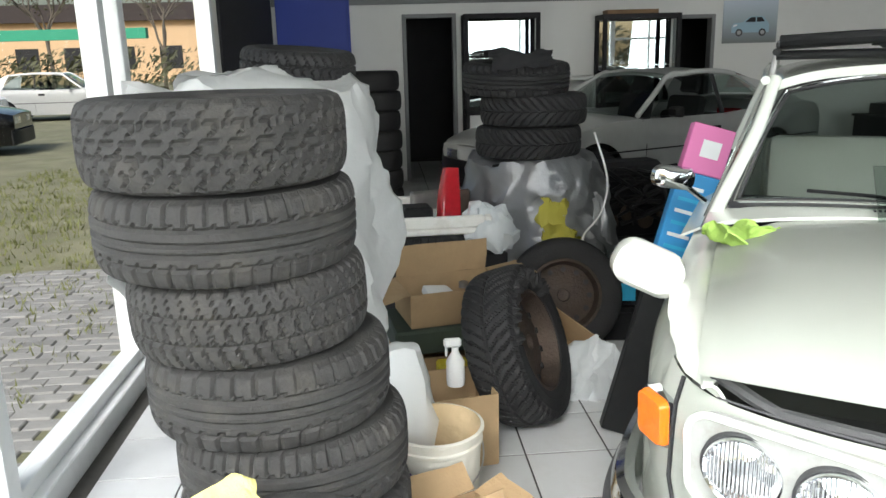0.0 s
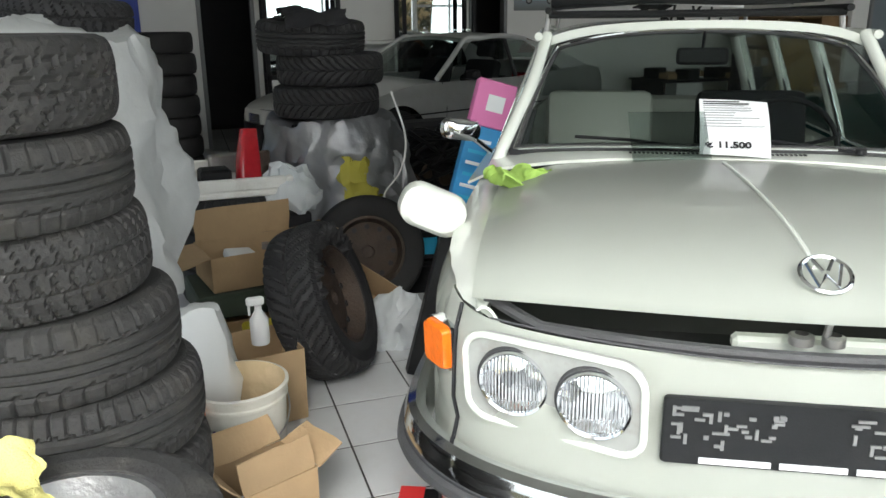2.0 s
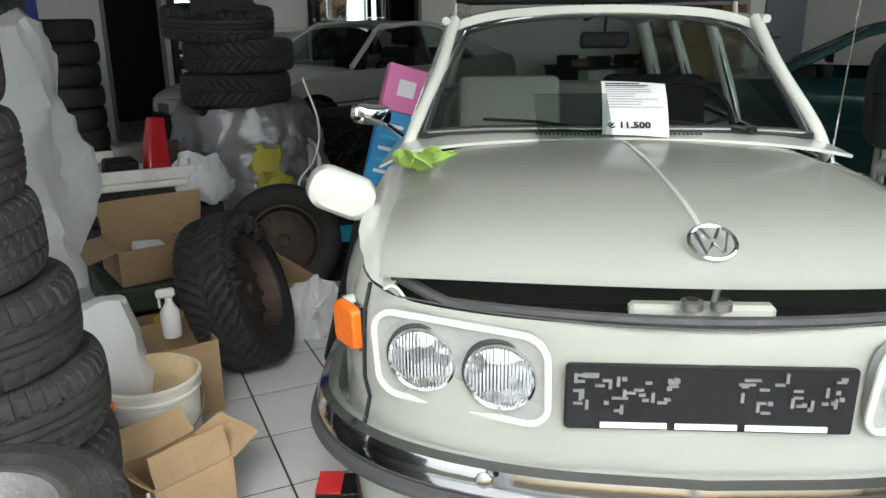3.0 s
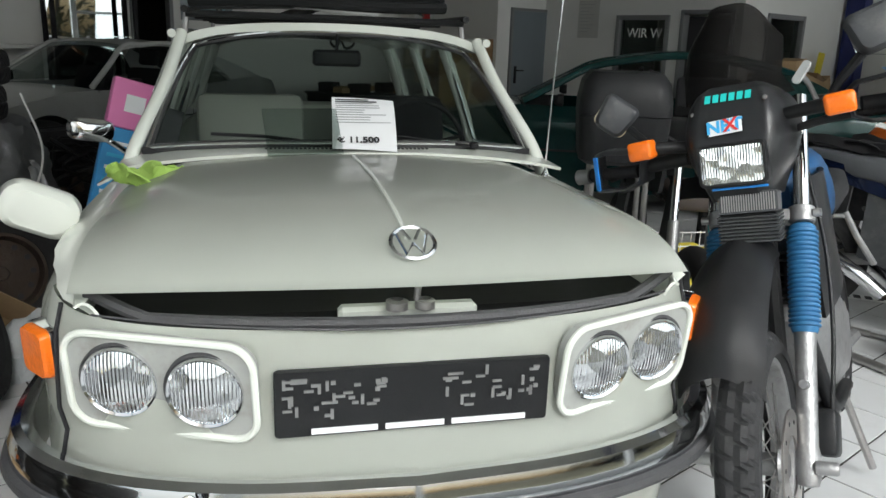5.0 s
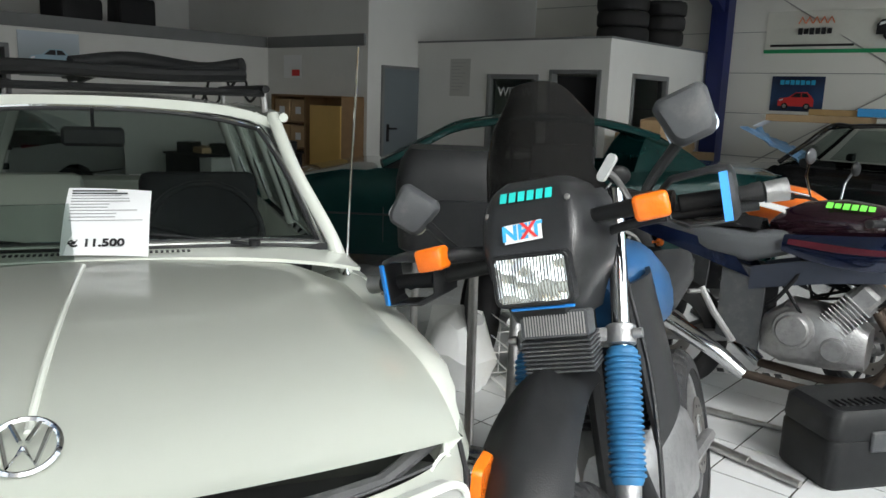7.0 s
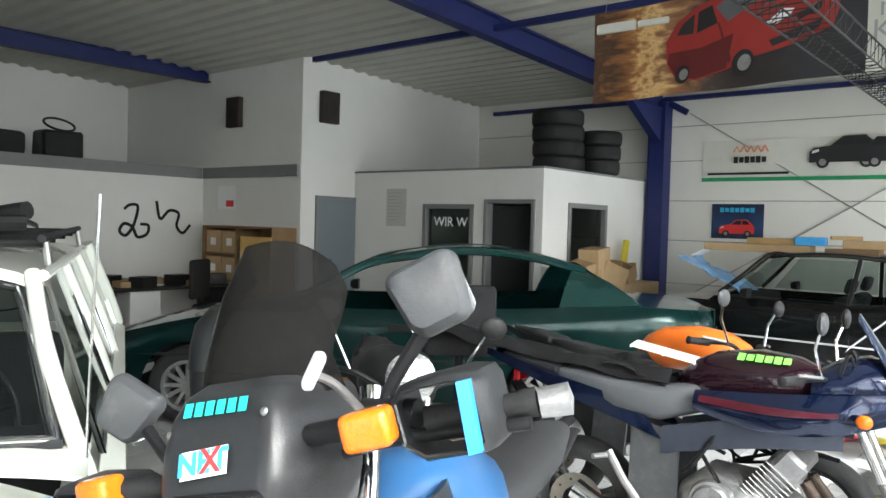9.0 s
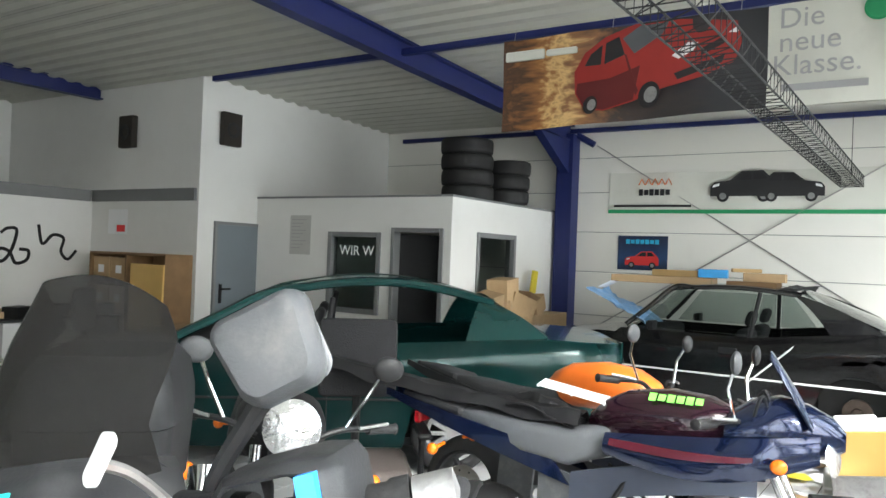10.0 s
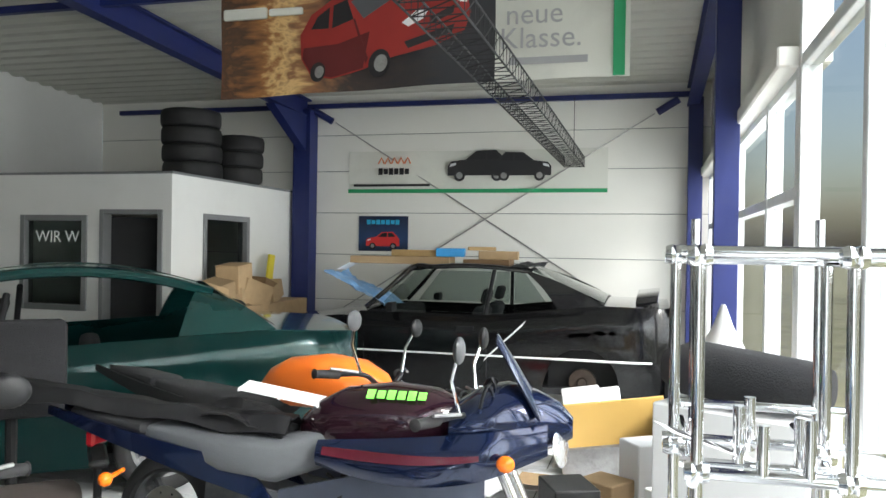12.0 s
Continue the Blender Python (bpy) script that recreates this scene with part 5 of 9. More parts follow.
# things in the open carton
o = tagged(part("ratchet", tube(lathe(B(), [(0.0, 0.03), (0.022, 0.028), (0.024, 0.0), (0.0, -0.002)], 18), [(0.0, 0, 0.012), (0.12, 0.02, -0.03), (0.2, 0.03, -0.09)], 0.007, 8), M_steel, None, smooth=True), "steel ratchet lying in an open carton", "tool")
o.matrix_basis = T(0.82, 4.95, 0.45)
o = tagged(part("lamp_housing", crumple(box(B(), -0.07, 0.07, -0.05, 0.05, 0, 0.05, 0.015, seg=2), 0.01, 9), M_white, None, smooth=True), "white plastic lamp housing in a carton", "car part")
o.matrix_basis = T(0.68, 4.9, 0.42, 10, 8, 20)
o = tagged(part("black_part", box(B(), -0.13, 0.13, -0.04, 0.04, 0, 0.05, 0.01), M_plastic, None), "black plastic car part in a carton", "car part")
o.matrix_basis = T(0.85, 4.88, 0.32, 0, 5, 8)

# bucket
bk = thing("bucket", "dirty white plastic paint bucket with stained inside", "bucket", T(0.585, 3.62, 0))
part("shell", lathe(B(), [(0.0, 0.0), (0.125, 0.0), (0.135, 0.02), (0.152, 0.33), (0.158, 0.335), (0.158, 0.345), (0.154, 0.35), (0.155, 0.37), (0.163, 0.375), (0.163, 0.385), (0.152, 0.388)], 48), M_bucket, bk, smooth=True)
part("inside", lathe(B(), [(0.152, 0.388), (0.147, 0.37), (0.128, 0.03), (0.0, 0.02)], 48), M_bucket_in, bk, "plaster-stained inside", smooth=True)
bm = B()
tube(bm, [(0.16 * math.cos(a), 0.16 * math.sin(a), 0.33 - 0.11 * math.sin((a - 3.6) / (6.6 - 3.6) * math.pi)) for a in np.linspace(3.6, 6.6, 20)], 0.003, 6)
part("bail", bm, M_steel, bk)
for k, (w, hh, zz, mt) in enumerate(((0.11, 0.026, 0.24, M_ink), (0.06, 0.05, 0.18, M_ink), (0.05, 0.03, 0.13, M_red))):
    bm = B()
    sheet(bm, lambda u, v: ((0.1365 + 0.0516 * (zz + hh * v - 0.02) + 0.0015) * math.cos(4.1 + (u + 0.3 * k) * w / 0.14), (0.1365 + 0.0516 * (zz + hh * v - 0.02) + 0.0015) * math.sin(4.1 + (u + 0.3 * k) * w / 0.14), zz + hh * v), 8, 2, thick=0.001)
    part("print_bar", bm, mt, bk)
letters("lettering", "AUST", 0.05, mat("violet_print", (0.1, 0.06, 0.22), 0.6, vary=0), bk, T(-0.05, -0.1485, 0.265, 87, 0, -18), bold=0.002)
sb2 = thing("spray_bottle", "white plastic spray bottle behind the bucket", "bottle", T(0.7, 4.12, 0.3))
bm = B()
lathe(bm, [(0.0, 0), (0.035, 0), (0.037, 0.02), (0.037, 0.1), (0.014, 0.14), (0.014, 0.16)], 24)
part("body", bm, M_white, sb2, smooth=True)
bm = B()
box(bm, -0.045, 0.025, -0.014, 0.014, 0.16, 0.195, 0.008)
box(bm, -0.04, -0.03, -0.006, 0.006, 0.12, 0.165, 0.003)
part("trigger_head", bm, M_white, sb2)
cn = thing("spray_can", "black spray can with an orange cap", "can", T(0.44, 3.5, 0.0))
part("body", lathe(B(), [(0.0, 0), (0.032, 0), (0.032, 0.34), (0.02, 0.36)], 24), M_plastic, cn, smooth=True)
part("cap", lathe(B(), [(0.033, 0.34), (0.033, 0.365), (0.0, 0.37)], 24), M_orange, cn, smooth=True)

# styrofoam tray with a tail lamp
st = thing("styrofoam_tray", "dirty white styrofoam tray holding old car parts", "tray", T(0.73, 5.68, 0.632, 0, 0, 2))
bm = B()
box(bm, -0.28, 0.28, -0.36, 0.36, 0, 0.035, 0.008)
part("base", bm, M_styro, st)
for a in ((-0.28, -0.24, -0.36, 0.36), (0.24, 0.28, -0.36, 0.36), (-0.24, 0.24, -0.36, -0.32), (-0.24, 0.24, 0.32, 0.36)):
    bm = B()
    box(bm, *a, 0.036, 0.1, 0.008)
    part("rim_wall", bm, M_styro, st)
tl = thing("tail_lamp", "red car tail lamp unit standing in the tray", "tail lamp", T(0.8, 5.52, 0.668, -12, 6, 20))
bm = B()
loft(bm, [[(x + s * 0.02, y * (1 - 0.4 * s), z) for x, y in rrect(0.13 - 0.05 * s, 0.09, 0.02)] for s, z in ((0, 0.0), (0.1, 0.1), (0.35, 0.18), (0.9, 0.3))])
part("lens", bm, M_redlens, tl, smooth=True)
bm = B()
box(bm, 0.05, 0.13, -0.02, 0.06, 0.02, 0.18, 0.01)
part("lamp_holder", crumple(bm, 0.01, 20), M_rust, tl)
for lab, m, mt, dims in (("black plastic electrical box in the tray", T(0.62, 5.5, 0.668, 0, 0, 8), M_plastic, (0.16, 0.14, 0.1)), ("small rusty bracket in the tray", T(0.92, 5.7, 0.668, 0, 0, 30), M_rust, (0.07, 0.12, 0.08)), ("small white plastic part in the tray", T(0.6, 5.8, 0.668, 0, 0, 50), M_white, (0.12, 0.08, 0.05)), ("dark metal bracket in the tray", T(0.7, 5.88, 0.668, 0, 0, 15), M_steel, (0.2, 0.06, 0.12))):
    bm = B()
    box(bm, -dims[0] / 2, dims[0] / 2, -dims[1] / 2, dims[1] / 2, 0, dims[2], 0.012)
    o = tagged(part("car_part", crumple(bm, 0.008, 15, dims[0] * 9), mt), lab, "car part")
    o.matrix_basis = m
# batteries
for x, y, zz, lab in ((1.72, 5.36, 0.2, "black car battery with a cyan label"), (1.74, 5.34, 0.0, "black car battery on the floor")):
    bt = thing("car_battery", lab, "battery", T(x, y, zz, 0, 0, -8), "batteries")
    bm = B()
    box(bm, -0.125, 0.125, -0.085, 0.085, 0, 0.16, 0.006)
    box(bm, -0.128, 0.128, -0.088, 0.088, 0.16, 0.19, 0.006)
    part("case", bm, M_plastic, bt)
    for s in (-0.09, 0.09):
        part("terminal", lathe(B(), [(0.0, 0.205), (0.009, 0.205), (0.01, 0.19)], 12, m=T(s, -0.05, 0)), M_steel, bt)
    if zz > 0:
        bm = B()
        box(bm, -0.09, 0.1, -0.0875, -0.0855, 0.03, 0.13)
        part("label", bm, M_cyanlabel, bt)
# long pink and blue carton leaning on the car
pk = thing("long_carton", "long blue and pink printed carton leaning on the car", "carton", Matrix.Translation((1.40, 4.22, 0.0)) @ Euler((radians(-9), radians(16), radians(-12))).to_matrix().to_4x4())
bm = B()
box(bm, -0.085, 0.085, -0.04, 0.04, 0.72, 1.13, 0.004)
part("blue_sleeve", bm, M_bluepack, pk)
bm = B()
box(bm, -0.08, 0.08, -0.036, 0.036, 0, 0.719, 0.004)
part("dark_sleeve", bm, M_plastic, pk, "dark plain lower half of the carton")
bm = B()
box(bm, -0.085, 0.085, -0.04, 0.04, 1.132, 1.33, 0.004)
part("pink_sleeve", bm, M_pink, pk)
bm = B()
box(bm, -0.03, 0.045, -0.0435, -0.0405, 1.2, 1.27)
part("print_patch", bm, M_paper, pk)
for k in range(7):
    bm = B()
    box(bm, -0.06, 0.03 + 0.02 * (k % 2), -0.0435, -0.0405, 0.76 + 0.05 * k, 0.775 + 0.05 * k)
    part("print_bar", bm, M_cyanlabel if k % 2 else M_paper, pk)
gp = tagged(part("grey_panel", box(B(), -0.09, 0.09, -0.01, 0.01, 0, 1.22, 0.003), M_plastic_grey), "flat grey panel leaning behind the long carton", "panel")
gp.matrix_basis = Matrix.Translation((1.56, 4.34, 0.0)) @ Euler((radians(-9), radians(17), radians(-12))).to_matrix().to_4x4()
# engine on the floor
eg = thing("engine", "oily black car engine standing on a crate", "engine", T(2.1, 6.5, 0.32, 0, 0, 10))
rnd = random.Random(21)
bm = B()
box(bm, -0.28, 0.28, -0.2, 0.2, 0, 0.4, 0.03)
part("block", crumple(bm, 0.02, 8), M_plastic, eg)
bm = B()
box(bm, -0.26, 0.26, -0.1, 0.12, 0.4, 0.52, 0.03)
part("cylinder_head", bm, M_dark, eg)
for k in range(9):
    bm = B()
    p = [Vector((rnd.uniform(-0.3, 0.3), -0.22 - 0.05 * rnd.random(), rnd.uniform(0.1, 0.5))) for _ in range(4)]
    tube(bm, curve_pts(p, 5), rnd.uniform(0.008, 0.022), 7)
    part("hose", bm, M_plastic, eg, smooth=True)
for k in range(4):
    part("pulley", lathe(B(), [(0.0, 0.03), (0.05, 0.03), (0.06, 0.02), (0.05, 0.0), (0.0, 0.0)], 20, m=T(-0.2 + 0.13 * k, -0.22, 0.14 + 0.06 * (k % 2), 90, 0, 0)), M_rust, eg, smooth=True)
cr = tagged(part("crate", box(B(), -0.3, 0.3, -0.24, 0.24, 0, 0.32, 0.01), M_dark), "dark crate under the engine", "crate")
cr.matrix_basis = T(2.1, 6.5, 0, 0, 0, 10)
wc = tagged(part("cable", tube(B(), curve_pts([(1.6, 5.42, 1.15), (1.66, 5.36, 0.9), (1.62, 5.33, 0.72), (1.52, 5.28, 0.62), (1.5, 5.26, 0.56)], 6), 0.006, 6), M_white, None, smooth=True), "white cable hanging over the foil cover", "cable")
# under the front bumper
rb = thing("oil_box", "red and black printed box under the car front", "carton", T(1.16, 3.22, 0, 0, 0, -24))
bm = B()
box(bm, -0.14, 0.14, -0.06, 0.06, 0, 0.06, 0.004)
part("body", bm, M_plastic, rb)
bm = B()
box(bm, -0.14, -0.06, -0.0605, 0.0605, 0.061, 0.064)
part("red_print", bm, M_red, rb)
o = tagged(part("basin", lathe(B(), [(0.0, 0.012), (0.12, 0.012), (0.15, 0.05), (0.158, 0.05), (0.128, 0.0), (0.0, 0.0)], 40), mat("salmon_plastic", (0.62, 0.28, 0.2), 0.5)), "salmon plastic basin on the floor", "basin")
o.matrix_basis = T(1.03, 2.92, 0.0)

# ---- motorcycles ----
def bike_wheel(parent, m, R, W, rimr, pattern, blocks, spokes=28, rim_mat=None, cast=False, disc=True):
    w = new("wheel")
    w.empty_display_size = 0.1
    w.parent, w.matrix_basis = parent, m
    n = blocks * 6
    bm = B()
    nz = 12
    prof = []
    for j in range(nz + 1):
        a = radians(-115 + 230 * j / nz)
        prof.append((R - W * 0.5 + W * 0.5 * math.cos(a) if abs(a) < 1.6 else rimr + (R - W * 0.5 - rimr) * 0.4, W * 0.5 * math.sin(a), a))
    prof = [(rimr, -W * 0.33, 9)] + prof + [(rimr, W * 0.33, 9)]
    rings = []
    for i in range(n):
        t = 2 * math.pi * i / n
        s = t / (2 * math.pi) * blocks
        row = []
        for r, z, a in prof:
            if abs(a) < 1.25 and pattern == "knob":
                v = a / 1.25
                if (s + 0.6 * abs(v) + (0.5 if v > 0 else 0)) % 1 < 0.22 or abs(v) < 0.05:
                    r -= 0.007
            row.append(bm.verts.new((r * math.cos(t), r * math.sin(t), z)))
        rings.append(row)
    k = len(prof)
    for i in range(n):
        a, b = rings[i], rings[(i + 1) % n]
        for j in range(k):
            bm.faces.new([a[j], b[j], b[(j + 1) % k], a[(j + 1) % k]])
    part("tyre", bm, M_rubber_dk, w, smooth=pattern != "knob")
    rim_mat = rim_mat or M_alu
    part("rim", lathe(B(), [(rimr + 0.006, -W * 0.34), (rimr + 0.006, W * 0.34), (rimr - 0.012, W * 0.3), (rimr - 0.02, 0.0), (rimr - 0.012, -W * 0.3)], 48, closed=True), rim_mat, w, smooth=True)
    part("hub", lathe(B(), [(0.0, -0.06), (0.03, -0.06), (0.045, -0.04), (0.03, -0.03), (0.03, 0.03), (0.045, 0.04), (0.03, 0.06), (0.0, 0.06)], 24), M_alu, w, smooth=True)
    if cast:
        for k in range(3):
            for d in (-9, 9):
                bm = B()
                box(bm, 0.03, rimr - 0.005, -0.012, 0.012, -0.018, 0.018, 0.005, m=T(0, 0, 0, 0, 0, 120 * k + d + 20))
                part("spoke", bm, rim_mat, w)
    else:
        for k in range(spokes):
            a0 = 2 * math.pi * k / spokes
            a1 = a0 + (0.55 if k % 2 else -0.55)
            z = 0.035 if (k // 2) % 2 else -0.035
            bm = B()
            tube(bm, [(0.04 * math.cos(a1), 0.04 * math.sin(a1), z), ((rimr - 0.012) * math.cos(a0), (rimr - 0.012) * math.sin(a0), 0)], 0.0018, 5)
            part("spoke", bm, M_steel, w)
    if disc:
        for s in (1,):
            d = part("brake_disc", lathe(B(), [(0.075, 0.0), (0.14, 0.0), (0.14, 0.005), (0.075, 0.005)], 40, m=T(0, 0, s * 0.065), closed=True), M_disc, w, smooth=True)
            for k in range(10):
                a = 2 * math.pi * k / 10
                part("disc_hole", lathe(B(), [(0.0, 0), (0.006, 0), (0.006, -0.0012)], 8, m=T(0.11 * math.cos(a), 0.11 * math.sin(a), s * 0.065 + 0.0062)), M_ink, d)
    return w


def blob(rows, m=None, caps=True, n=20, p=2.6):
    """A closed loft of superellipse sections: (x, y, z, half width, half height, axis)."""
    bm = B()
    rings = []
    for cx, cy, cz, hw, hh in rows:
        ring = []
        for k in range(n):
            a = 2 * math.pi * k / n
            c, s = math.cos(a), math.sin(a)
            ring.append((cx + hw * math.copysign(abs(c) ** (2 / p), c), cy, cz + hh * math.copysign(abs(s) ** (2 / p), s)))
        rings.append(ring)
    return loft(bm, rings, m=m, caps=caps)


# enduro: local x across (to the viewer's right), y to the rear, z up
SUZ = Matrix.Translation((2.48, 1.79, 0)) @ Euler((0, 0, radians(-72))).to_matrix().to_4x4() @ Euler((0, radians(-13), 0)).to_matrix().to_4x4()
sz = thing("enduro_motorcycle", "black and blue enduro motorcycle leaning on its stand", "motorcycle", SUZ)
AX = 0.455
bike_wheel(sz, T(0.01, 0, AX, 0, 90, 0), 0.345, 0.1, 0.27, "knob", 40, 32, M_alu)
bike_wheel(sz, T(0, 1.5, 0.335, 0, 90, 0), 0.33, 0.13, 0.235, "knob", 34, 32, M_alu)
RAKE = Euler((radians(-26), 0, 0)).to_matrix().to_4x4()
for s in (-1, 1):
    LEG = Matrix.Translation((0.01 + s * 0.105, 0, AX)) @ RAKE
    bm = B()
    lathe(bm, [(0.0, -0.05), (0.024, -0.045), (0.03, -0.02), (0.03, 0.03), (0.025, 0.05), (0.026, 0.3), (0.029, 0.36), (0.026, 0.37)], 24, m=LEG)
    sl = part("fork_slider", bm, M_alu, sz, "silver fork slider", smooth=True)
    bm = B()
    lathe(bm, [(0.0, 0.05), (0.014, 0.05), (0.017, 0.045), (0.017, 0.0)], 12, m=LEG @ T(s * 0.02, -0.02, 0.0, 0, s * 90, 0))
    lathe(bm, [(0.0, 0.03), (0.011, 0.03), (0.013, 0.0)], 10, m=LEG @ T(0, -0.02, 0.2, 90, 0, 0))
    part("fork_lug", bm, M_alu, sl, smooth=True)
    bm = B()
    lathe(bm, [(0.0205, 0.58), (0.0205, 1.0), (0.0, 1.0)], 20, m=LEG)
    part("fork_tube", bm, M_chrome, sz, "chromed fork tube", smooth=True)
    prof = [(0.03, 0.335), (0.034, 0.345)]
    for k in range(21):
        z = 0.35 + 0.0125 * k
        prof += [(0.034, z), (0.0395, z + 0.003), (0.0395, z + 0.007), (0.034, z + 0.0105)]
    prof += [(0.034, 0.62), (0.026, 0.628)]
    bm = B()
    lathe(bm, prof, 26, m=LEG)
    part("gaiter", bm, M_bluegaiter, sz, "blue ribbed rubber fork gaiter", smooth=True)
    bm = B()
    lathe(bm, [(0.026, -0.024), (0.033, -0.02), (0.033, 0.02), (0.026, 0.024)], 20, m=LEG @ T(0, 0, 0.655))
    lathe(bm, [(0.0, 0.022), (0.011, 0.02), (0.012, 0.0)], 10, m=LEG @ T(s * 0.03, -0.012, 0.655, 0, s * 90, 0))
    part("yoke_clamp", bm, M_alu, sz, smooth=True)
for d0 in (0.655, 0.9):
    bm = B()
    box(bm, -0.08, 0.1, -0.03, 0.03, -0.018, 0.018, 0.01, m=Matrix.Translation((0, 0, AX)) @ RAKE @ T(0, 0.01, d0), seg=2)
    part("fork_yoke", bm, M_alu, sz, smooth=True)
# brake caliper and hose on the fork
bm = B()
box(bm, -0.03, 0.02, -0.05, 0.05, -0.06, 0.06, 0.015, m=Matrix.Translation((0.16, 0.1, AX + 0.05)) @ RAKE, seg=2)
part("brake_caliper", bm, M_plastic, sz, smooth=True)
bm = B()
tube(bm, curve_pts([(0.165, 0.12, AX + 0.1), (0.175, 0.2, 0.75), (0.165, 0.29, 0.95), (0.13, 0.36, 1.15)], 6), 0.006, 8)
part("brake_hose", bm, M_plastic, sz, smooth=True)
# high front mudguard, a beak that droops before the wheel
GUARD = curve_pts([(0, 0.36, 0.985), (0, 0.2, 1.005), (0, 0.06, 0.985), (0, -0.06, 0.93), (0, -0.15, 0.845), (0, -0.19, 0.75)], 5)


def guard_f(u, v):
    k = v * (len(GUARD) - 1)
    i = min(int(k), len(GUARD) - 2)
    p = GUARD[i].lerp(GUARD[i + 1], k - i)
    w = 0.07 + 0.03 * math.sin(min(1, v * 1.15) * math.pi * 0.62)
    a = 2 * u - 1
    ridge = 0.012 * max(0, 1 - abs(a) / 0.45) ** 0.7
    return (-0.035 + a * w, p.y + 0.025 * a * a * v, p.z - 0.055 * abs(a) ** 3 + ridge - 0.01)


bm = B()
sheet(bm, guard_f, 20, 26, thick=0.005)
part("mudguard", bm, M_plastic, sz, "black plastic front mudguard", smooth=True)
# headlamp fairing
FAIR = [(1.115, 0.088, 0.165), (1.16, 0.105, 0.15), (1.22, 0.132, 0.148), (1.28, 0.147, 0.158), (1.33, 0.146, 0.178), (1.375, 0.136, 0.202), (1.402, 0.118, 0.225), (1.416, 0.09, 0.255)]


def fair_at(v):
    k = v * (len(FAIR) - 1)
    i = min(int(k), len(FAIR) - 2)
    return [p + (q - p) * (k - i) for p, q in zip(FAIR[i], FAIR[i + 1])]


def fairing(u, v):
    a = 2 * u - 1
    z, w, y = fair_at(v)
    side = max(0.0, (abs(a) - 0.6) / 0.4)
    return (-0.02 + w * (a if abs(a) < 0.6 else math.copysign(0.6 + 0.4 * math.sin(side * math.pi / 2), a)), y + 0.19 * side ** 1.7, z - 0.03 * side ** 2 * (0.4 + v))


bm = B()
sheet(bm, fairing, 30, 24, thick=0.006)
fa = part("fairing", bm, M_plastic_sheen, sz, "black plastic headlamp fairing", smooth=True)
Rf = Euler((radians(90 - 25), 0, 0)).to_matrix().to_4x4()
for k in range(6):
    bm = B()
    slab(bm, [(-0.0085, -0.011), (0.0065, -0.011), (0.0085, 0.011), (-0.0065, 0.011)], 0, 0.001)
    part("mark", bm, M_cyan, fa, m=Matrix.Translation((-0.024 + 0.0205 * (k - 2.5), 0.2005, 1.386)) @ Rf)
bm = B()
box(bm, -0.042, 0.042, -0.021, 0.021, 0, 0.0012)
SK = Matrix.Translation((-0.03, 0.1625, 1.312)) @ Rf @ T(0, 0, 0, 0, 0, 4)
stk = part("sticker", bm, M_paper, fa, m=SK)
letters("lettering", "NE", 0.046, M_skyprint, fa, SK @ T(-0.018, 0, 0.002), bold=0.0016)
letters("lettering", "T", 0.046, M_skyprint, fa, SK @ T(0.03, 0, 0.002), bold=0.0016)
letters("lettering", "X", 0.05, M_red, fa, SK @ T(0.0135, 0, 0.0035), bold=0.001)
for x, y, z in ((0.068, 0.192, 1.372), (-0.118, 0.2, 1.352)):
    bm = B()
    lathe(bm, [(0.0, 0.004), (0.005, 0.003), (0.007, 0.0)], 12, m=Matrix.Translation((x, y, z)) @ Rf)
    part("screw", bm, M_steel, fa, smooth=True)
Lm = Matrix.Translation((-0.016, 0.138, 1.214)) @ Euler((radians(90 - 4), 0, 0)).to_matrix().to_4x4()
bm = B()
slab(bm, rrect(0.172, 0.112, 0.016), -0.03, 0.01, m=Lm)
hl = part("headlamp", bm, M_plastic, sz, "rectangular clear headlamp")
bm = B()
sheet(bm, lambda u, v: (-0.076 + 0.152 * u, -0.047 + 0.094 * v, 0.013 + 0.006 * math.sin(u * math.pi) * math.sin(v * math.pi)), 20, 10, m=Lm)
part("lens", bm, M_fluted, hl, "fluted clear lens", smooth=True)
bm = B()
tube(bm, [Lm @ Vector((x, y, 0.012)) for x, y in rrect(0.162, 0.103, 0.014)] + [Lm @ Vector((*rrect(0.162, 0.103, 0.014)[0], 0.012))], 0.005, 6)
part("lamp_rim", bm, M_plastic, hl, smooth=True)
bm = B()
box(bm, -0.07, 0.07, -0.004, 0.004, -0.003, 0.003, 0.002, m=T(-0.004, 0.135, 1.152))
part("blue_strip", bm, M_bluetrim, sz, "bright blue trim strip")
Gm = Matrix.Translation((0.006, 0.165, 1.108)) @ Euler((radians(80), 0, 0)).to_matrix().to_4x4()
bm = B()
slab(bm, rrect(0.148, 0.056, 0.008), -0.05, 0.006, m=Gm)
pos = part("position_lamp", bm, M_plastic_grey, sz, "small grey ribbed lamp under the headlamp")
for k in range(22):
    bm = B()
    box(bm, -0.066 + 0.0062 * k, -0.0632 + 0.0062 * k, -0.023, 0.023, 0.006, 0.0085)
    part("rib", bm, M_steel, pos, m=Gm)
for k in range(8):
    bm = B()
    box(bm, -0.078, 0.078, 0.165, 0.25, 1.0 + 0.0095 * k, 1.0045 + 0.0095 * k, 0.001)
    part("oil_cooler_fin", bm, M_plastic_grey, sz)
bm = B()
box(bm, -0.07, 0.07, 0.175, 0.25, 1.0, 1.075)
part("oil_cooler", bm, M_plastic, sz)


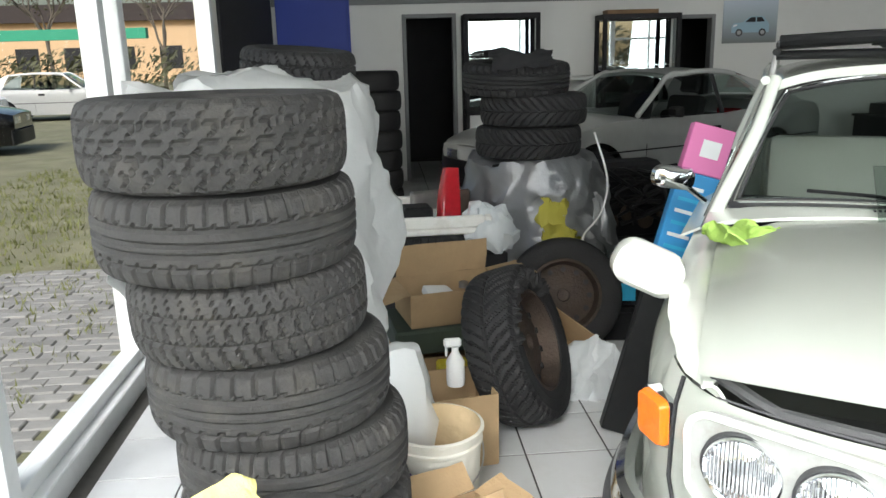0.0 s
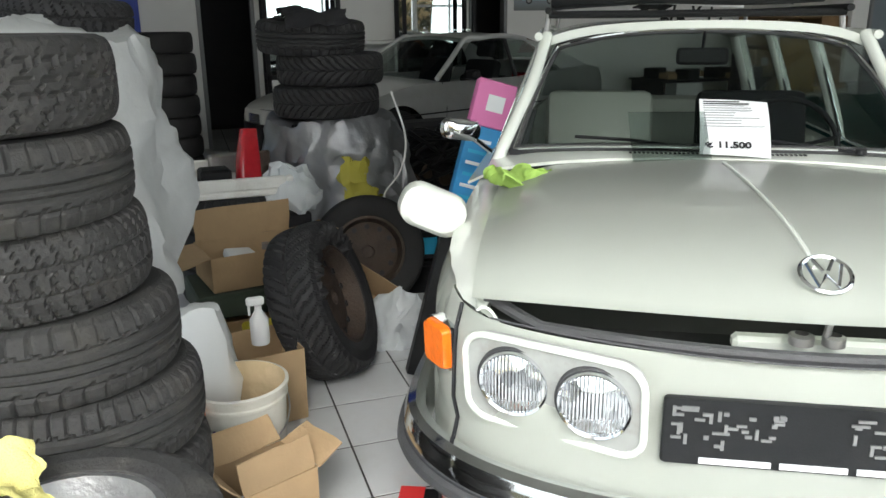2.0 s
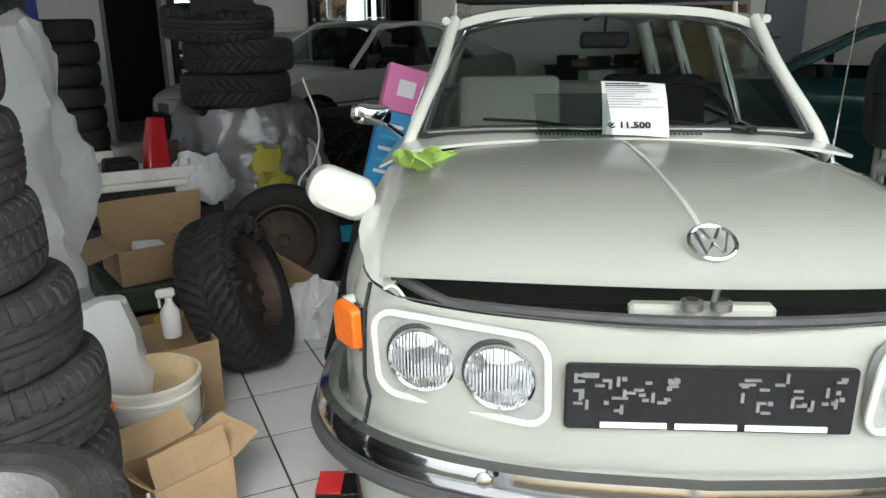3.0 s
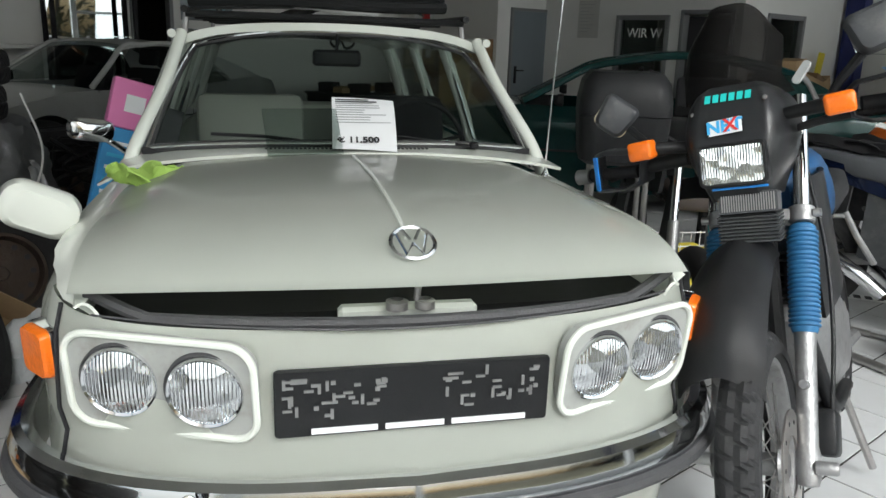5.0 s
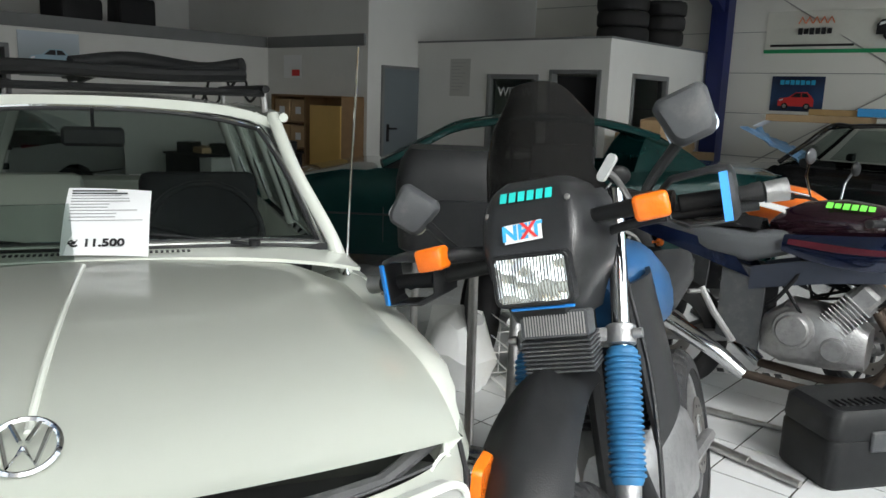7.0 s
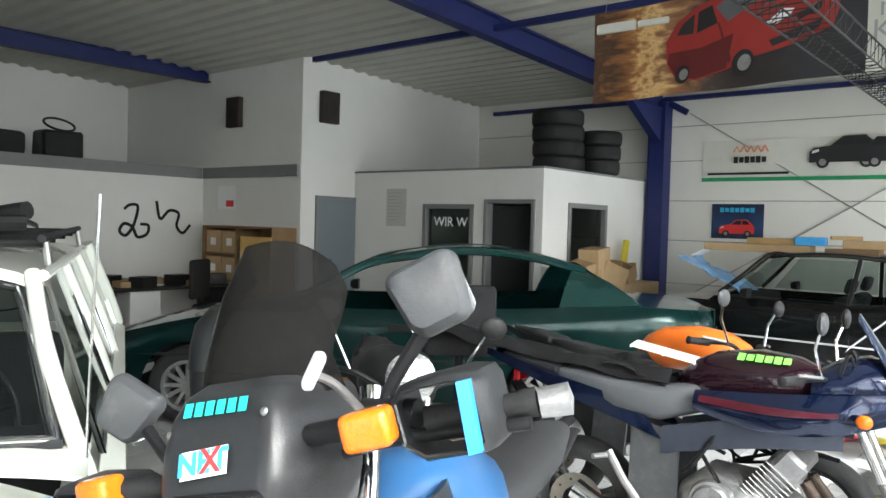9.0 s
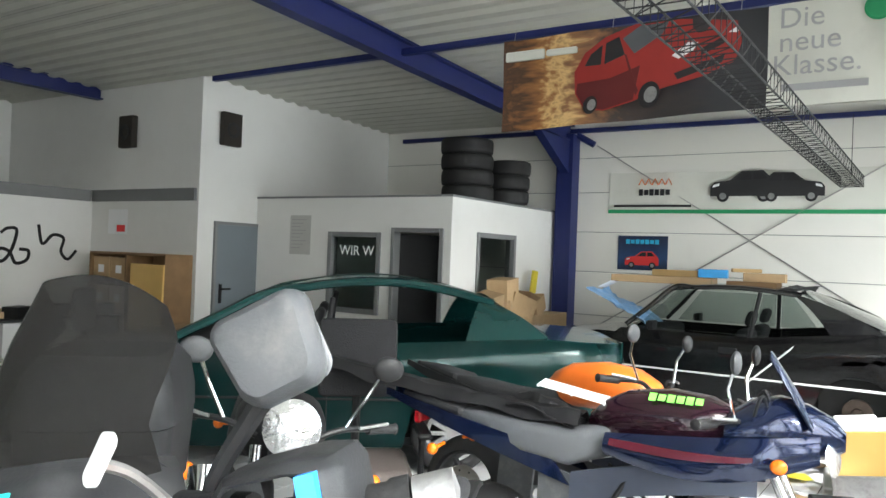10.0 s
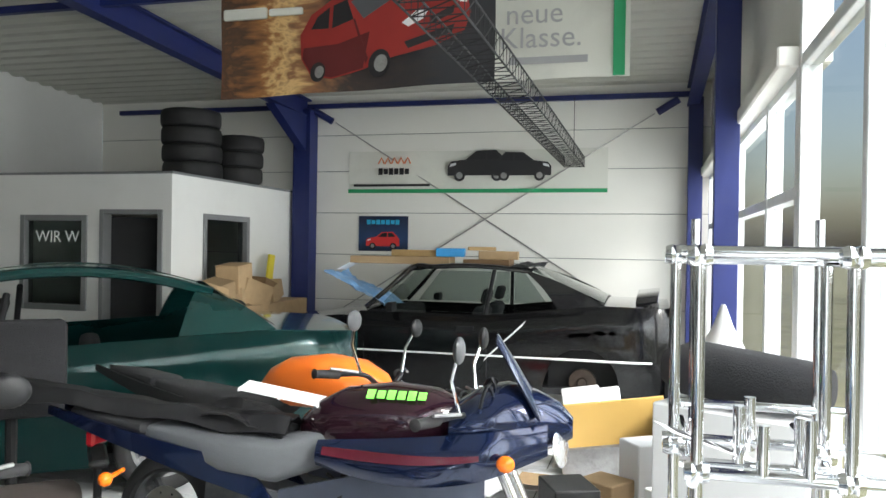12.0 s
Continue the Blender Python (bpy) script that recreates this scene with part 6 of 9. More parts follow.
# smoked screen: wide, rounded on top, leaning back
def screen(u, v):
    a = 2 * u - 1
    w = 0.125 + 0.01 * math.sin(v * math.pi) - 0.035 * max(0, v - 0.72) / 0.28 + 0.04 * max(0, 0.2 - v) / 0.2 * (a > 0)
    top = 0.06 * abs(a) ** 4 * max(0, v - 0.3) / 0.7
    return (-0.045 + a * w, 0.235 + 0.17 * v + 0.11 * abs(a) ** 2.2, 1.375 + 0.265 * v - top)


bm = B()
sheet(bm, screen, 24, 20, thick=0.003)
sc = part("windscreen", bm, M_smoke, sz, "smoked plastic windscreen", smooth=True)
sc.visible_shadow = False
BR = T(0.158, 0.2, 1.418, 65, -52, 0)
bm = B()
slab(bm, rrect(0.062, 0.022, 0.0105), -0.004, 0.004, m=BR)
br = part("screen_bracket", bm, M_silverpaint, sz, "silver screen bracket")
bm = B()
tube(bm, curve_pts([(0.15, 0.203, 1.415), (0.165, 0.24, 1.39), (0.18, 0.29, 1.33)], 4), 0.007, 8)
part("bracket_rod", bm, M_steel, br, smooth=True)
# bars, guards, indicators, mirrors; the bars stand turned, the right side higher
bm = B()
tube(bm, curve_pts([(-0.43, 0.37, 1.19), (-0.2, 0.31, 1.25), (0, 0.33, 1.25), (0.2, 0.29, 1.29), (0.43, 0.31, 1.29)], 6), 0.011, 10)
part("handlebar", bm, M_plastic, sz, smooth=True)
for s, gx, gz, iz in ((-1, -0.362, 1.222, 1.276), (1, 0.327, 1.325, 1.33)):
    bm = B()
    lathe(bm, [(0.0, 0), (0.02, 0), (0.018, 0.14), (0.021, 0.145), (0.022, 0.165), (0.0, 0.17)], 18, m=Matrix.Translation((gx - s * 0.05, 0.29, gz - 0.01)) @ Euler((0, radians(s * 90), radians(s * 14))).to_matrix().to_4x4())
    part("grip", bm, M_rubber_dk, sz, smooth=True)
    bm = B()
    lathe(bm, [(0.0, 0), (0.022, 0.0), (0.024, 0.045), (0.0, 0.05)], 18, m=Matrix.Translation((gx + s * 0.115, 0.325, gz - 0.012)) @ Euler((0, radians(s * 90), radians(s * 14))).to_matrix().to_4x4())
    part("bar_end", bm, M_alu, sz, smooth=True)
    bm = B()
    out = [(-0.085, 0.03), (-0.06, 0.052), (0.03, 0.062), (0.058, 0.056), (0.066, 0.04), (0.07, -0.045), (0.06, -0.056), (-0.03, -0.058), (-0.075, -0.04)]
    loft(bm, [[(gx + s * x * k, 0.2 + off + 0.03 * abs(x) / 0.07, gz + z * k) for x, z in out] for off, k in ((0.0, 0.84), (0.012, 0.96), (0.05, 1.0), (0.11, 0.98))], caps=False)
    bmesh.ops.holes_fill(bm, edges=[e for e in bm.edges if e.is_boundary and all(v.co.y < 0.233 for v in e.verts)], sides=0)
    bmesh.ops.solidify(bm, geom=list(bm.faces), thickness=0.004)
    gd = part("hand_guard", bm, M_plastic_sheen, sz, "black hand guard with blue edge", smooth=True)
    bm = B()
    loft(bm, [[(gx + s * 0.043, 0.2, z0), (gx + s * 0.058, 0.212, z0), (gx + s * 0.058, 0.222, z0), (gx + s * 0.043, 0.21, z0)] for z0 in (gz - 0.048, gz + 0.05)])
    part("blue_edge", bm, M_bluetrim, gd)
    bm = B()
    tube(bm, [(gx - s * 0.06, 0.29, gz), (s * 0.17, 0.3, gz + 0.01)], 0.022, 10)
    part("lever_mount", bm, M_plastic, sz, smooth=True)
    ix = -0.262 if s < 0 else 0.238
    bm = B()
    tube(bm, [(s * 0.1 - 0.02, 0.25, iz - 0.012), (ix - s * 0.03, 0.205, iz)], 0.016, 10, taper=0.019)
    part("indicator_stalk", bm, M_plastic, sz, smooth=True)
    bm = B()
    box(bm, -0.036, 0.036, -0.025, 0.025, -0.027, 0.027, 0.011, m=T(ix, 0.185, iz, 0, -4, s * 8), seg=3)
    part("indicator", bm, M_amber, sz, "orange indicator lens", smooth=True)
    # mirrors: one upright on a long stem, one hanging outward
    if s > 0:
        mc, rot, stem = (0.316, 0.302, 1.495), (-8, -16, 12), [(0.2, 0.295, 1.3), (0.215, 0.305, 1.36), (0.287, 0.31, 1.44)]
    else:
        mc, rot, stem = (-0.405, 0.41, 1.38), (0, 42, 20), [(-0.24, 0.34, 1.25), (-0.3, 0.38, 1.28), (-0.365, 0.41, 1.335)]
    bm = B()
    tube(bm, curve_pts(stem, 4), 0.009, 8, taper=0.013)
    part("mirror_stem", bm, M_plastic, sz, smooth=True)
    bm = B()
    loft(bm, [[(x * k * (1 - 0.25 * max(0, -z) / 0.055), off, z * k) for x, z in rrect(0.118, 0.112, 0.022)] for off, k in ((-0.03, 0.55), (-0.026, 0.8), (-0.012, 0.97), (0.01, 1.0), (0.016, 0.97))], m=T(*mc, *rot))
    part("mirror", bm, M_plastic_grey, sz, "grey square mirror housing", smooth=True)
    bm = B()
    slab(bm, rrect(0.108, 0.102, 0.02), 0, 0.002, m=T(*mc, *rot) @ T(0, 0.0165, 0, -90, 0, 0))
    part("mirror_glass", bm, M_mirror, sz)
# instruments behind the screen
bm = B()
lathe(bm, [(0.0, 0.05), (0.045, 0.046), (0.05, 0.0), (0.0, -0.03)], 24, m=T(-0.05, 0.36, 1.33, -55, 0, 0))
lathe(bm, [(0.0, 0.05), (0.045, 0.046), (0.05, 0.0), (0.0, -0.03)], 24, m=T(0.055, 0.36, 1.33, -55, 0, 0))
part("instruments", bm, M_plastic, sz, smooth=True)
# tank, side panels, seat, engine mass, rear
part("tank", blob([(0, 0.5, 1.06, 0.06, 0.07), (0, 0.6, 1.07, 0.115, 0.12), (0, 0.78, 1.06, 0.14, 0.14), (0, 0.98, 1.0, 0.13, 0.12), (0, 1.1, 0.96, 0.08, 0.07)]), mat("blue_tank_paint", (0.02, 0.09, 0.22), 0.35, coat=0.4, dirt=0.2), sz, "blue fuel tank", smooth=True)
for s in (-1, 1):
    bm = B()
    sheet(bm, lambda u, v: (s * ((0.145 if s < 0 else 0.1) + 0.035 * math.sin(u * 2.6) + 0.02 * v), 0.4 + (0.4 if s < 0 else 0.25) * u + 0.05 * v, 1.13 - (0.42 - 0.1 * u) * v), 10, 10, thick=0.012)
    sp_ = part("radiator_shroud", bm, M_plastic_sheen, sz, "black shroud with turquoise print", smooth=True)
    if s > 0:
        continue
    bm = B()
    sheet(bm, lambda u, v: (s * (0.16 + 0.035 * math.sin((0.05 + 0.2 * u) * 2.6) + 0.02 * (0.3 + 0.6 * v)), 0.4 + 0.4 * (0.05 + 0.2 * u) + 0.05 * (0.3 + 0.6 * v), 1.13 - 0.4 * (0.3 + 0.6 * v)), 5, 8, thick=0.002)
    part("print", bm, M_cyan, sp_)
part("seat", blob([(0, 0.98, 0.98, 0.08, 0.04), (0, 1.12, 0.94, 0.12, 0.055), (0, 1.5, 0.95, 0.13, 0.055), (0, 1.75, 0.97, 0.1, 0.04)]), M_seatcloth, sz, smooth=True)
part("engine", crumple(blob([(0, 0.46, 0.56, 0.08, 0.14), (0, 0.58, 0.58, 0.13, 0.2), (0, 0.9, 0.52, 0.15, 0.18), (0, 1.05, 0.5, 0.1, 0.12)]), 0.015, 12), M_alu, sz, smooth=True)
for k in range(8):
    bm = B()
    box(bm, -0.1, 0.1, 0.5, 0.72, 0.74 + 0.022 * k, 0.748 + 0.022 * k, 0.002)
    part("cylinder_fin", bm, M_plastic, sz)
bm = B()
tube(bm, curve_pts([(0.04, 0.5, 0.86), (0.06, 0.4, 0.78), (0.1, 0.4, 0.6), (0.12, 0.5, 0.42), (0.13, 0.8, 0.38)], 6), 0.021, 10)
part("exhaust_pipe", bm, M_plastic, sz, smooth=True)
bm = B()
tube(bm, [(0, 0.45, 1.1), (0, 0.42, 0.9), (0, 0.4, 0.5), (0, 0.55, 0.36), (0, 1.0, 0.36)], 0.024, 8)
part("frame_tube", bm, M_plastic, sz, smooth=True)
bm = B()
sheet(bm, lambda u, v: (-0.13 + 0.26 * u, 0.38 + 0.5 * v, 0.33 + 0.16 * max(0, 0.35 - v) + 0.05 * abs(2 * u - 1) ** 3), 10, 12, thick=0.005)
part("bash_plate", bm, M_alu, sz, smooth=True)
part("rear_mudguard", blob([(0, 1.6, 0.9, 0.1, 0.02), (0, 1.9, 0.93, 0.09, 0.02), (0, 2.05, 0.9, 0.06, 0.015)]), M_plastic, sz, smooth=True)
for s in (-1, 1):
    bm = B()
    tube(bm, [(s * 0.1, 0.95, 0.45), (s * 0.1, 1.5, 0.335)], 0.025, 8)
    part("swingarm", bm, M_alu, sz, smooth=True)
    bm = B()
    tube(bm, [(s * 0.09, 0.92, 0.36), (s * 0.17, 0.98, 0.04 if s < 0 else 0.0)], 0.014, 8)
    part("main_stand", bm, M_steel, sz)

# road bike: local x forward, y to its left, z up, from under the rear axle
def road_bike(m, name, label, paint, tank_paint, seat_mat, detail=True):
    b = thing(name, label, "motorcycle", m)
    bike_wheel(b, T(0, 0, 0.31, 90, 0, 0), 0.31, 0.16, 0.215, "plain", 16, rim_mat=M_plastic_grey, cast=True)
    bike_wheel(b, T(1.46, 0, 0.305, 90, 0, 0), 0.305, 0.115, 0.22, "plain", 16, rim_mat=M_plastic_grey, cast=True)
    for s in (-1, 1):
        bm = B()
        tube(bm, [(0.0, s * 0.1, 0.31), (0.5, s * 0.09, 0.4)], 0.032, 8)
        part("swingarm", bm, M_alu, b, "polished swingarm", smooth=True)
        bm = B()
        tube(bm, [(1.46, s * 0.09, 0.305), (1.28, s * 0.09, 0.68)], 0.028, 12)
        part("fork_slider", bm, M_alu, b, smooth=True)
        bm = B()
        tube(bm, [(1.28, s * 0.09, 0.66), (1.13, s * 0.09, 1.0)], 0.02, 12)
        part("fork_tube", bm, M_chrome, b, smooth=True)
        bm = B()
        sheet(bm, lambda u, v: (0.42 + 0.72 * u, s * (0.15 + 0.02 * math.sin(u * 3)), 0.64 + 0.14 * u + 0.12 * v + 0.02 * math.sin(3 * u)), 12, 4, thick=0.02)
        part("frame_beam", bm, M_framegrey if detail else paint, b, smooth=True)
        bm = B()
        sheet(bm, lambda u, v: (0.28 + 0.22 * u, s * 0.145, 0.38 + 0.4 * v - 0.05 * u), 5, 5, thick=0.015)
        part("pivot_plate", bm, M_plastic_grey, b, smooth=True)
        bm = B()
        sheet(bm, lambda u, v: (-0.55 + 0.85 * u + 0.12 * v * u, s * (0.045 + 0.1 * math.sin(min(1, u * 1.2) * 1.6)), 0.99 - 0.075 * v * (0.4 + u) - 0.14 * u - 0.04 * u * v), 14, 5, thick=0.012)
        part("tail_panel", bm, paint, b, smooth=True)
        bm = B()
        tube(bm, [(1.2, s * 0.2, 0.93), (1.22, s * 0.27, 0.93)], 0.012, 8)
        ind = part("indicator", bm, M_plastic, b)
        bm = B()
        bmesh.ops.create_uvsphere(bm, u_segments=14, v_segments=8, radius=0.03, matrix=T(1.22, s * 0.29, 0.93, s=(1, 0.8, 0.9)))
        part("lens", bm, M_amber, ind, "round amber lens", smooth=True)
        bm = B()
        tube(bm, [(-0.2, s * 0.1, 0.78), (-0.2, s * 0.2, 0.77)], 0.009, 8)
        bmesh.ops.create_uvsphere(bm, u_segments=12, v_segments=8, radius=0.026, matrix=T(-0.2, s * 0.21, 0.77))
        part("rear_indicator", bm, M_amber, b, smooth=True)
        bm = B()
        tube(bm, curve_pts([(1.08, s * 0.09, 1.02), (1.06, s * 0.2, 1.06), (0.96, s * 0.36, 1.05)], 5), 0.011, 8)
        part("handlebar", bm, M_plastic, b, smooth=True)
        bm = B()
        lathe(bm, [(0.0, 0), (0.019, 0), (0.017, 0.115), (0.021, 0.12), (0.0, 0.13)], 16, m=Matrix.Translation((1.0, s * 0.29, 1.055)) @ Euler((radians(-90 * s), 0, radians(24 * s))).to_matrix().to_4x4())
        part("grip", bm, M_rubber_dk, b, smooth=True)
        bm = B()
        tube(bm, [(1.07, s * 0.25, 1.07), (1.0, s * 0.36, 1.08)], 0.006, 6)
        part("lever", bm, M_alu, b)
        bm = B()
        tube(bm, [(1.06, s * 0.2, 1.06), (1.04, s * 0.27, 1.18), (1.06, s * 0.3, 1.25)], 0.007, 8)
        st_ = part("mirror", bm, M_chrome, b, smooth=True)
        bm = B()
        bmesh.ops.create_uvsphere(bm, u_segments=16, v_segments=10, radius=0.055, matrix=T(1.07, s * 0.32, 1.28, 0, 0, 0, (0.35, 1, 0.8)))
        part("mirror_shell", bm, M_plastic if s > 0 else M_plastic_grey, st_, smooth=True)
    part("tank", blob([(0, 0.46, 0.95, 0.05, 0.05), (0, 0.52, 0.97, 0.1, 0.09), (0, 0.62, 0.995, 0.135, 0.115), (0, 0.8, 1.01, 0.16, 0.125), (0, 0.95, 1.01, 0.155, 0.11), (0, 1.06, 0.99, 0.1, 0.08), (0, 1.1, 0.98, 0.05, 0.05)], m=Matrix(((0, 1, 0, 0), (1, 0, 0, 0), (0, 0, 1, 0), (0, 0, 0, 1)))), tank_paint, b, "dark tank with lime lettering", smooth=True)
    part("seat", blob([(0, -0.12, 0.92, 0.1, 0.03), (0, 0.0, 0.9, 0.14, 0.05), (0, 0.2, 0.865, 0.165, 0.07), (0, 0.4, 0.855, 0.172, 0.08), (0, 0.56, 0.9, 0.12, 0.07), (0, 0.66, 0.945, 0.07, 0.04)], p=4.5, n=28, m=Matrix(((0, 1, 0, 0), (1, 0, 0, 0), (0, 0, 1, 0), (0, 0, 0, 1)))), seat_mat, b, smooth=True)
    part("pillion_seat", blob([(0, -0.46, 0.97, 0.05, 0.02), (0, -0.3, 0.96, 0.1, 0.03), (0, -0.13, 0.935, 0.12, 0.035), (0, -0.09, 0.92, 0.08, 0.025)], m=Matrix(((0, 1, 0, 0), (1, 0, 0, 0), (0, 0, 1, 0), (0, 0, 0, 1)))), M_seatcloth, b, "black pillion seat", smooth=True)
    if detail:
        SW = Matrix(((0, 1, 0, 0), (1, 0, 0, 0), (0, 0, 1, 0), (0, 0, 0, 1)))
        part("nose_fairing", blob([(0, 1.02, 1.0, 0.19, 0.08), (0, 1.1, 1.02, 0.2, 0.115), (0, 1.2, 1.03, 0.18, 0.125), (0, 1.3, 1.025, 0.135, 0.105), (0, 1.38, 1.015, 0.085, 0.075), (0, 1.425, 1.005, 0.04, 0.035)], m=SW, n=32, p=2.2), paint, b, "dark blue nose fairing", smooth=True)
        bm = B()
        sheet(bm, lambda u, v: (1.12 + 0.2 * (1 - v) + 0.04 * v, (2 * u - 1) * (0.17 - 0.12 * v), 1.08 + 0.24 * v - 0.03 * (2 * u - 1) ** 2), 8, 8, thick=0.006)
        part("fly_screen", bm, paint, b, smooth=True)
        for s in (-1, 1):
            bm = B()
            lathe(bm, [(0.0, 0.012), (0.05, 0.008), (0.062, 0.0)], 24, m=Matrix.Translation((1.385, s * 0.075, 0.945)) @ Euler((0, radians(80), radians(s * 20))).to_matrix().to_4x4())
            part("headlamp", bm, M_lampglass, b, "round twin headlamp", smooth=True)
            bm = B()
            side = lambda u, v: (0.56 + 0.78 * u, s * (0.14 + 0.06 * math.sin(u * 2.4) - 0.07 * max(0, u - 0.75) / 0.25 + 0.03 * math.sin(v * 2.6)), 0.935 + 0.09 * u - (0.07 + 0.085 * math.sin(u * 2.9)) * v)
            sheet(bm, side, 16, 6, thick=0.01)
            fs_ = part("fairing_side", bm, paint, b, smooth=True)
            bm = B()
            sheet(bm, lambda u, v: Vector(side(0.03 + 0.7 * u, 0.18 + (0.32 - 0.2 * u) * v + 0.25 * u)) + Vector((0, s * 0.0125, 0)), 14, 2, thick=0.002)
            part("maroon_stripe", bm, M_maroonband, fs_, smooth=True)
        part("front_mudguard", sheet(B(), lambda u, v: (1.46 + 0.33 * math.cos(radians(35 + 110 * u)), (2 * v - 1) * 0.07, 0.305 + 0.33 * math.sin(radians(35 + 110 * u)) - 0.02 * (2 * v - 1) ** 2), 14, 6, thick=0.005), paint, b, smooth=True)
        # twin engine
        e = part("engine", blob([(0, 0.5, 0.42, 0.12, 0.1), (0, 0.6, 0.45, 0.17, 0.16), (0, 0.85, 0.45, 0.18, 0.15), (0, 0.98, 0.42, 0.12, 0.1)], m=SW, p=4), M_alu, b, "grey cast engine", smooth=True)
        for s in (-1, 1):
            part("clutch_cover", lathe(B(), [(0.0, 0.045), (0.07, 0.045), (0.075, 0.04), (0.08, 0.03), (0.092, 0.028), (0.1, 0.0)], 36, m=Matrix.Translation((0.66, s * 0.17, 0.48)) @ Euler((radians(-90 * s), 0, 0)).to_matrix().to_4x4()), M_alu, e, smooth=True)
            part("side_cover", lathe(B(), [(0.0, 0.03), (0.05, 0.03), (0.06, 0.0)], 28, m=Matrix.Translation((0.85, s * 0.175, 0.42)) @ Euler((radians(-90 * s), 0, 0)).to_matrix().to_4x4()), M_alu, e, smooth=True)
        for k in range(9):
            bm = B()
            box(bm, -0.075, 0.075, -0.17, 0.17, 0.02 * k, 0.02 * k + 0.007, 0.002, m=T(0.82, 0, 0.52, 0, 38, 0))
            part("cylinder_fin", bm, M_alu, e)
        bm = B()
        box(bm, -0.06, 0.06, -0.15, 0.15, 0.0, 0.26, 0.02, m=T(0.82, 0, 0.52, 0, 38, 0))
        part("cylinder", bm, M_alu, e)
        for s in (-1, 1):
            bm = B()
            tube(bm, curve_pts([(1.0, s * 0.08, 0.62), (1.1, s * 0.1, 0.45), (1.02, s * 0.12, 0.25), (0.8, s * 0.13, 0.19), (0.45, s * 0.15, 0.2)], 6), 0.024, 10)
            part("exhaust_pipe", bm, M_rust, b, "heat-stained exhaust pipe", smooth=True)
            bm = B()
            tube(bm, curve_pts([(0.45, s * 0.16, 0.2), (0.3, s * 0.19, 0.3), (0.05, s * 0.21, 0.42)], 5), 0.036, 12, taper=0.05)
            part("silencer", bm, M_chrome, b, smooth=True)
            bm = B()
            tube(bm, [(0.38, s * 0.16, 0.36), (0.28, s * 0.2, 0.5), (0.2, s * 0.2, 0.62)], 0.018, 8)
            tube(bm, [(0.2, s * 0.2, 0.6), (0.16, s * 0.28, 0.6)], 0.013, 8)
            part("footrest_bracket", bm, M_alu, b, smooth=True)
        rnd = random.Random(4)
        for k in range(9):
            bm = B()
            s = rnd.choice((-1, 1))
            p = [Vector((rnd.uniform(0.5, 1.15), s * rnd.uniform(0.1, 0.18), rnd.uniform(0.55, 0.85))) for _ in range(3)]
            tube(bm, curve_pts(p, 5), rnd.uniform(0.006, 0.012), 6)
            part("hose", bm, M_plastic, b, smooth=True)
        for k in range(7):
            bm = B()
            p = [Vector((1.06 + 0.05 * rnd.random(), rnd.uniform(-0.2, 0.2), 1.02)), Vector((1.15, rnd.uniform(-0.2, 0.2), 1.12 + 0.05 * rnd.random())), Vector((1.18, rnd.uniform(-0.1, 0.1), 0.95))]
            tube(bm, curve_pts(p, 6), 0.007, 6)
            part("cable", bm, M_plastic, b, smooth=True)
        for s, ys in ((1, 0.14), (-1, -0.14)):
            bm = B()
            lathe(bm, [(0.0, 0.05), (0.04, 0.045), (0.045, 0.0), (0.0, -0.02)], 22, m=Matrix.Translation((1.13, ys * 0.5, 1.08)) @ Euler((0, radians(-50), 0)).to_matrix().to_4x4())
            part("gauge", bm, M_plastic, b, smooth=True)
        bm = B()
        box(bm, -0.4, -0.36, -0.05, 0.05, 0.84, 0.9, 0.01)
        part("tail_light", bm, M_redlens, b)
    return b


YAM = Matrix.Translation((5.2, 3.0, 0)) @ Euler((0, 0, radians(-85))).to_matrix().to_4x4() @ Euler((radians(-3), 0, 0)).to_matrix().to_4x4()
yam = road_bike(YAM, "touring_motorcycle", "dark blue road motorcycle with maroon tank", M_navy, M_maroon, M_seat_grey)
mark_bars("mark", 6, 0.06, M_limeprint, yam, Matrix.Translation((0.83, -0.135, 1.105)) @ Euler((radians(38), 0, 0)).to_matrix().to_4x4(), bold=0.002)
OBK = Matrix.Translation((5.92, 3.55, 0)) @ Euler((0, 0, radians(-97))).to_matrix().to_4x4() @ Euler((radians(-8), 0, 0)).to_matrix().to_4x4()
road_bike(OBK, "scrambler_motorcycle", "black motorcycle with an orange tank behind the road bike", M_plastic, M_orange, M_seatcloth, detail=False)
BK3 = Matrix.Translation((4.66, 3.99, 0)) @ Euler((0, 0, radians(-132))).to_matrix().to_4x4() @ Euler((radians(-6), 0, 0)).to_matrix().to_4x4()
bk3 = road_bike(BK3, "old_motorcycle", "old black motorcycle with chrome mirrors and top case", M_plastic, M_plastic, M_seatcloth, detail=False)
bm = B()
lathe(bm, [(0.0, 0.03), (0.06, 0.022), (0.09, 0.0), (0.085, -0.06), (0.0, -0.09)], 28, m=Matrix.Translation((1.3, 0, 1.10)) @ Euler((0, radians(80), 0)).to_matrix().to_4x4())
part("headlamp", bm, M_lampglass, bk3, "round chrome headlamp", smooth=True)
tc_ = thing("top_case", "dark grey motorcycle top case on a stand", "top case", T(3.35, 3.08, 0, 0, 0, 42))
bm = B()
loft(bm, [[(x * k, y * k, z) for x, y in rrect(0.42, 0.36, 0.07)] for z, k in ((1.0, 0.8), (1.02, 0.95), (1.14, 1.0), (1.2, 1.02))])
part("tray", bm, M_plastic, tc_, smooth=True)
bm = B()
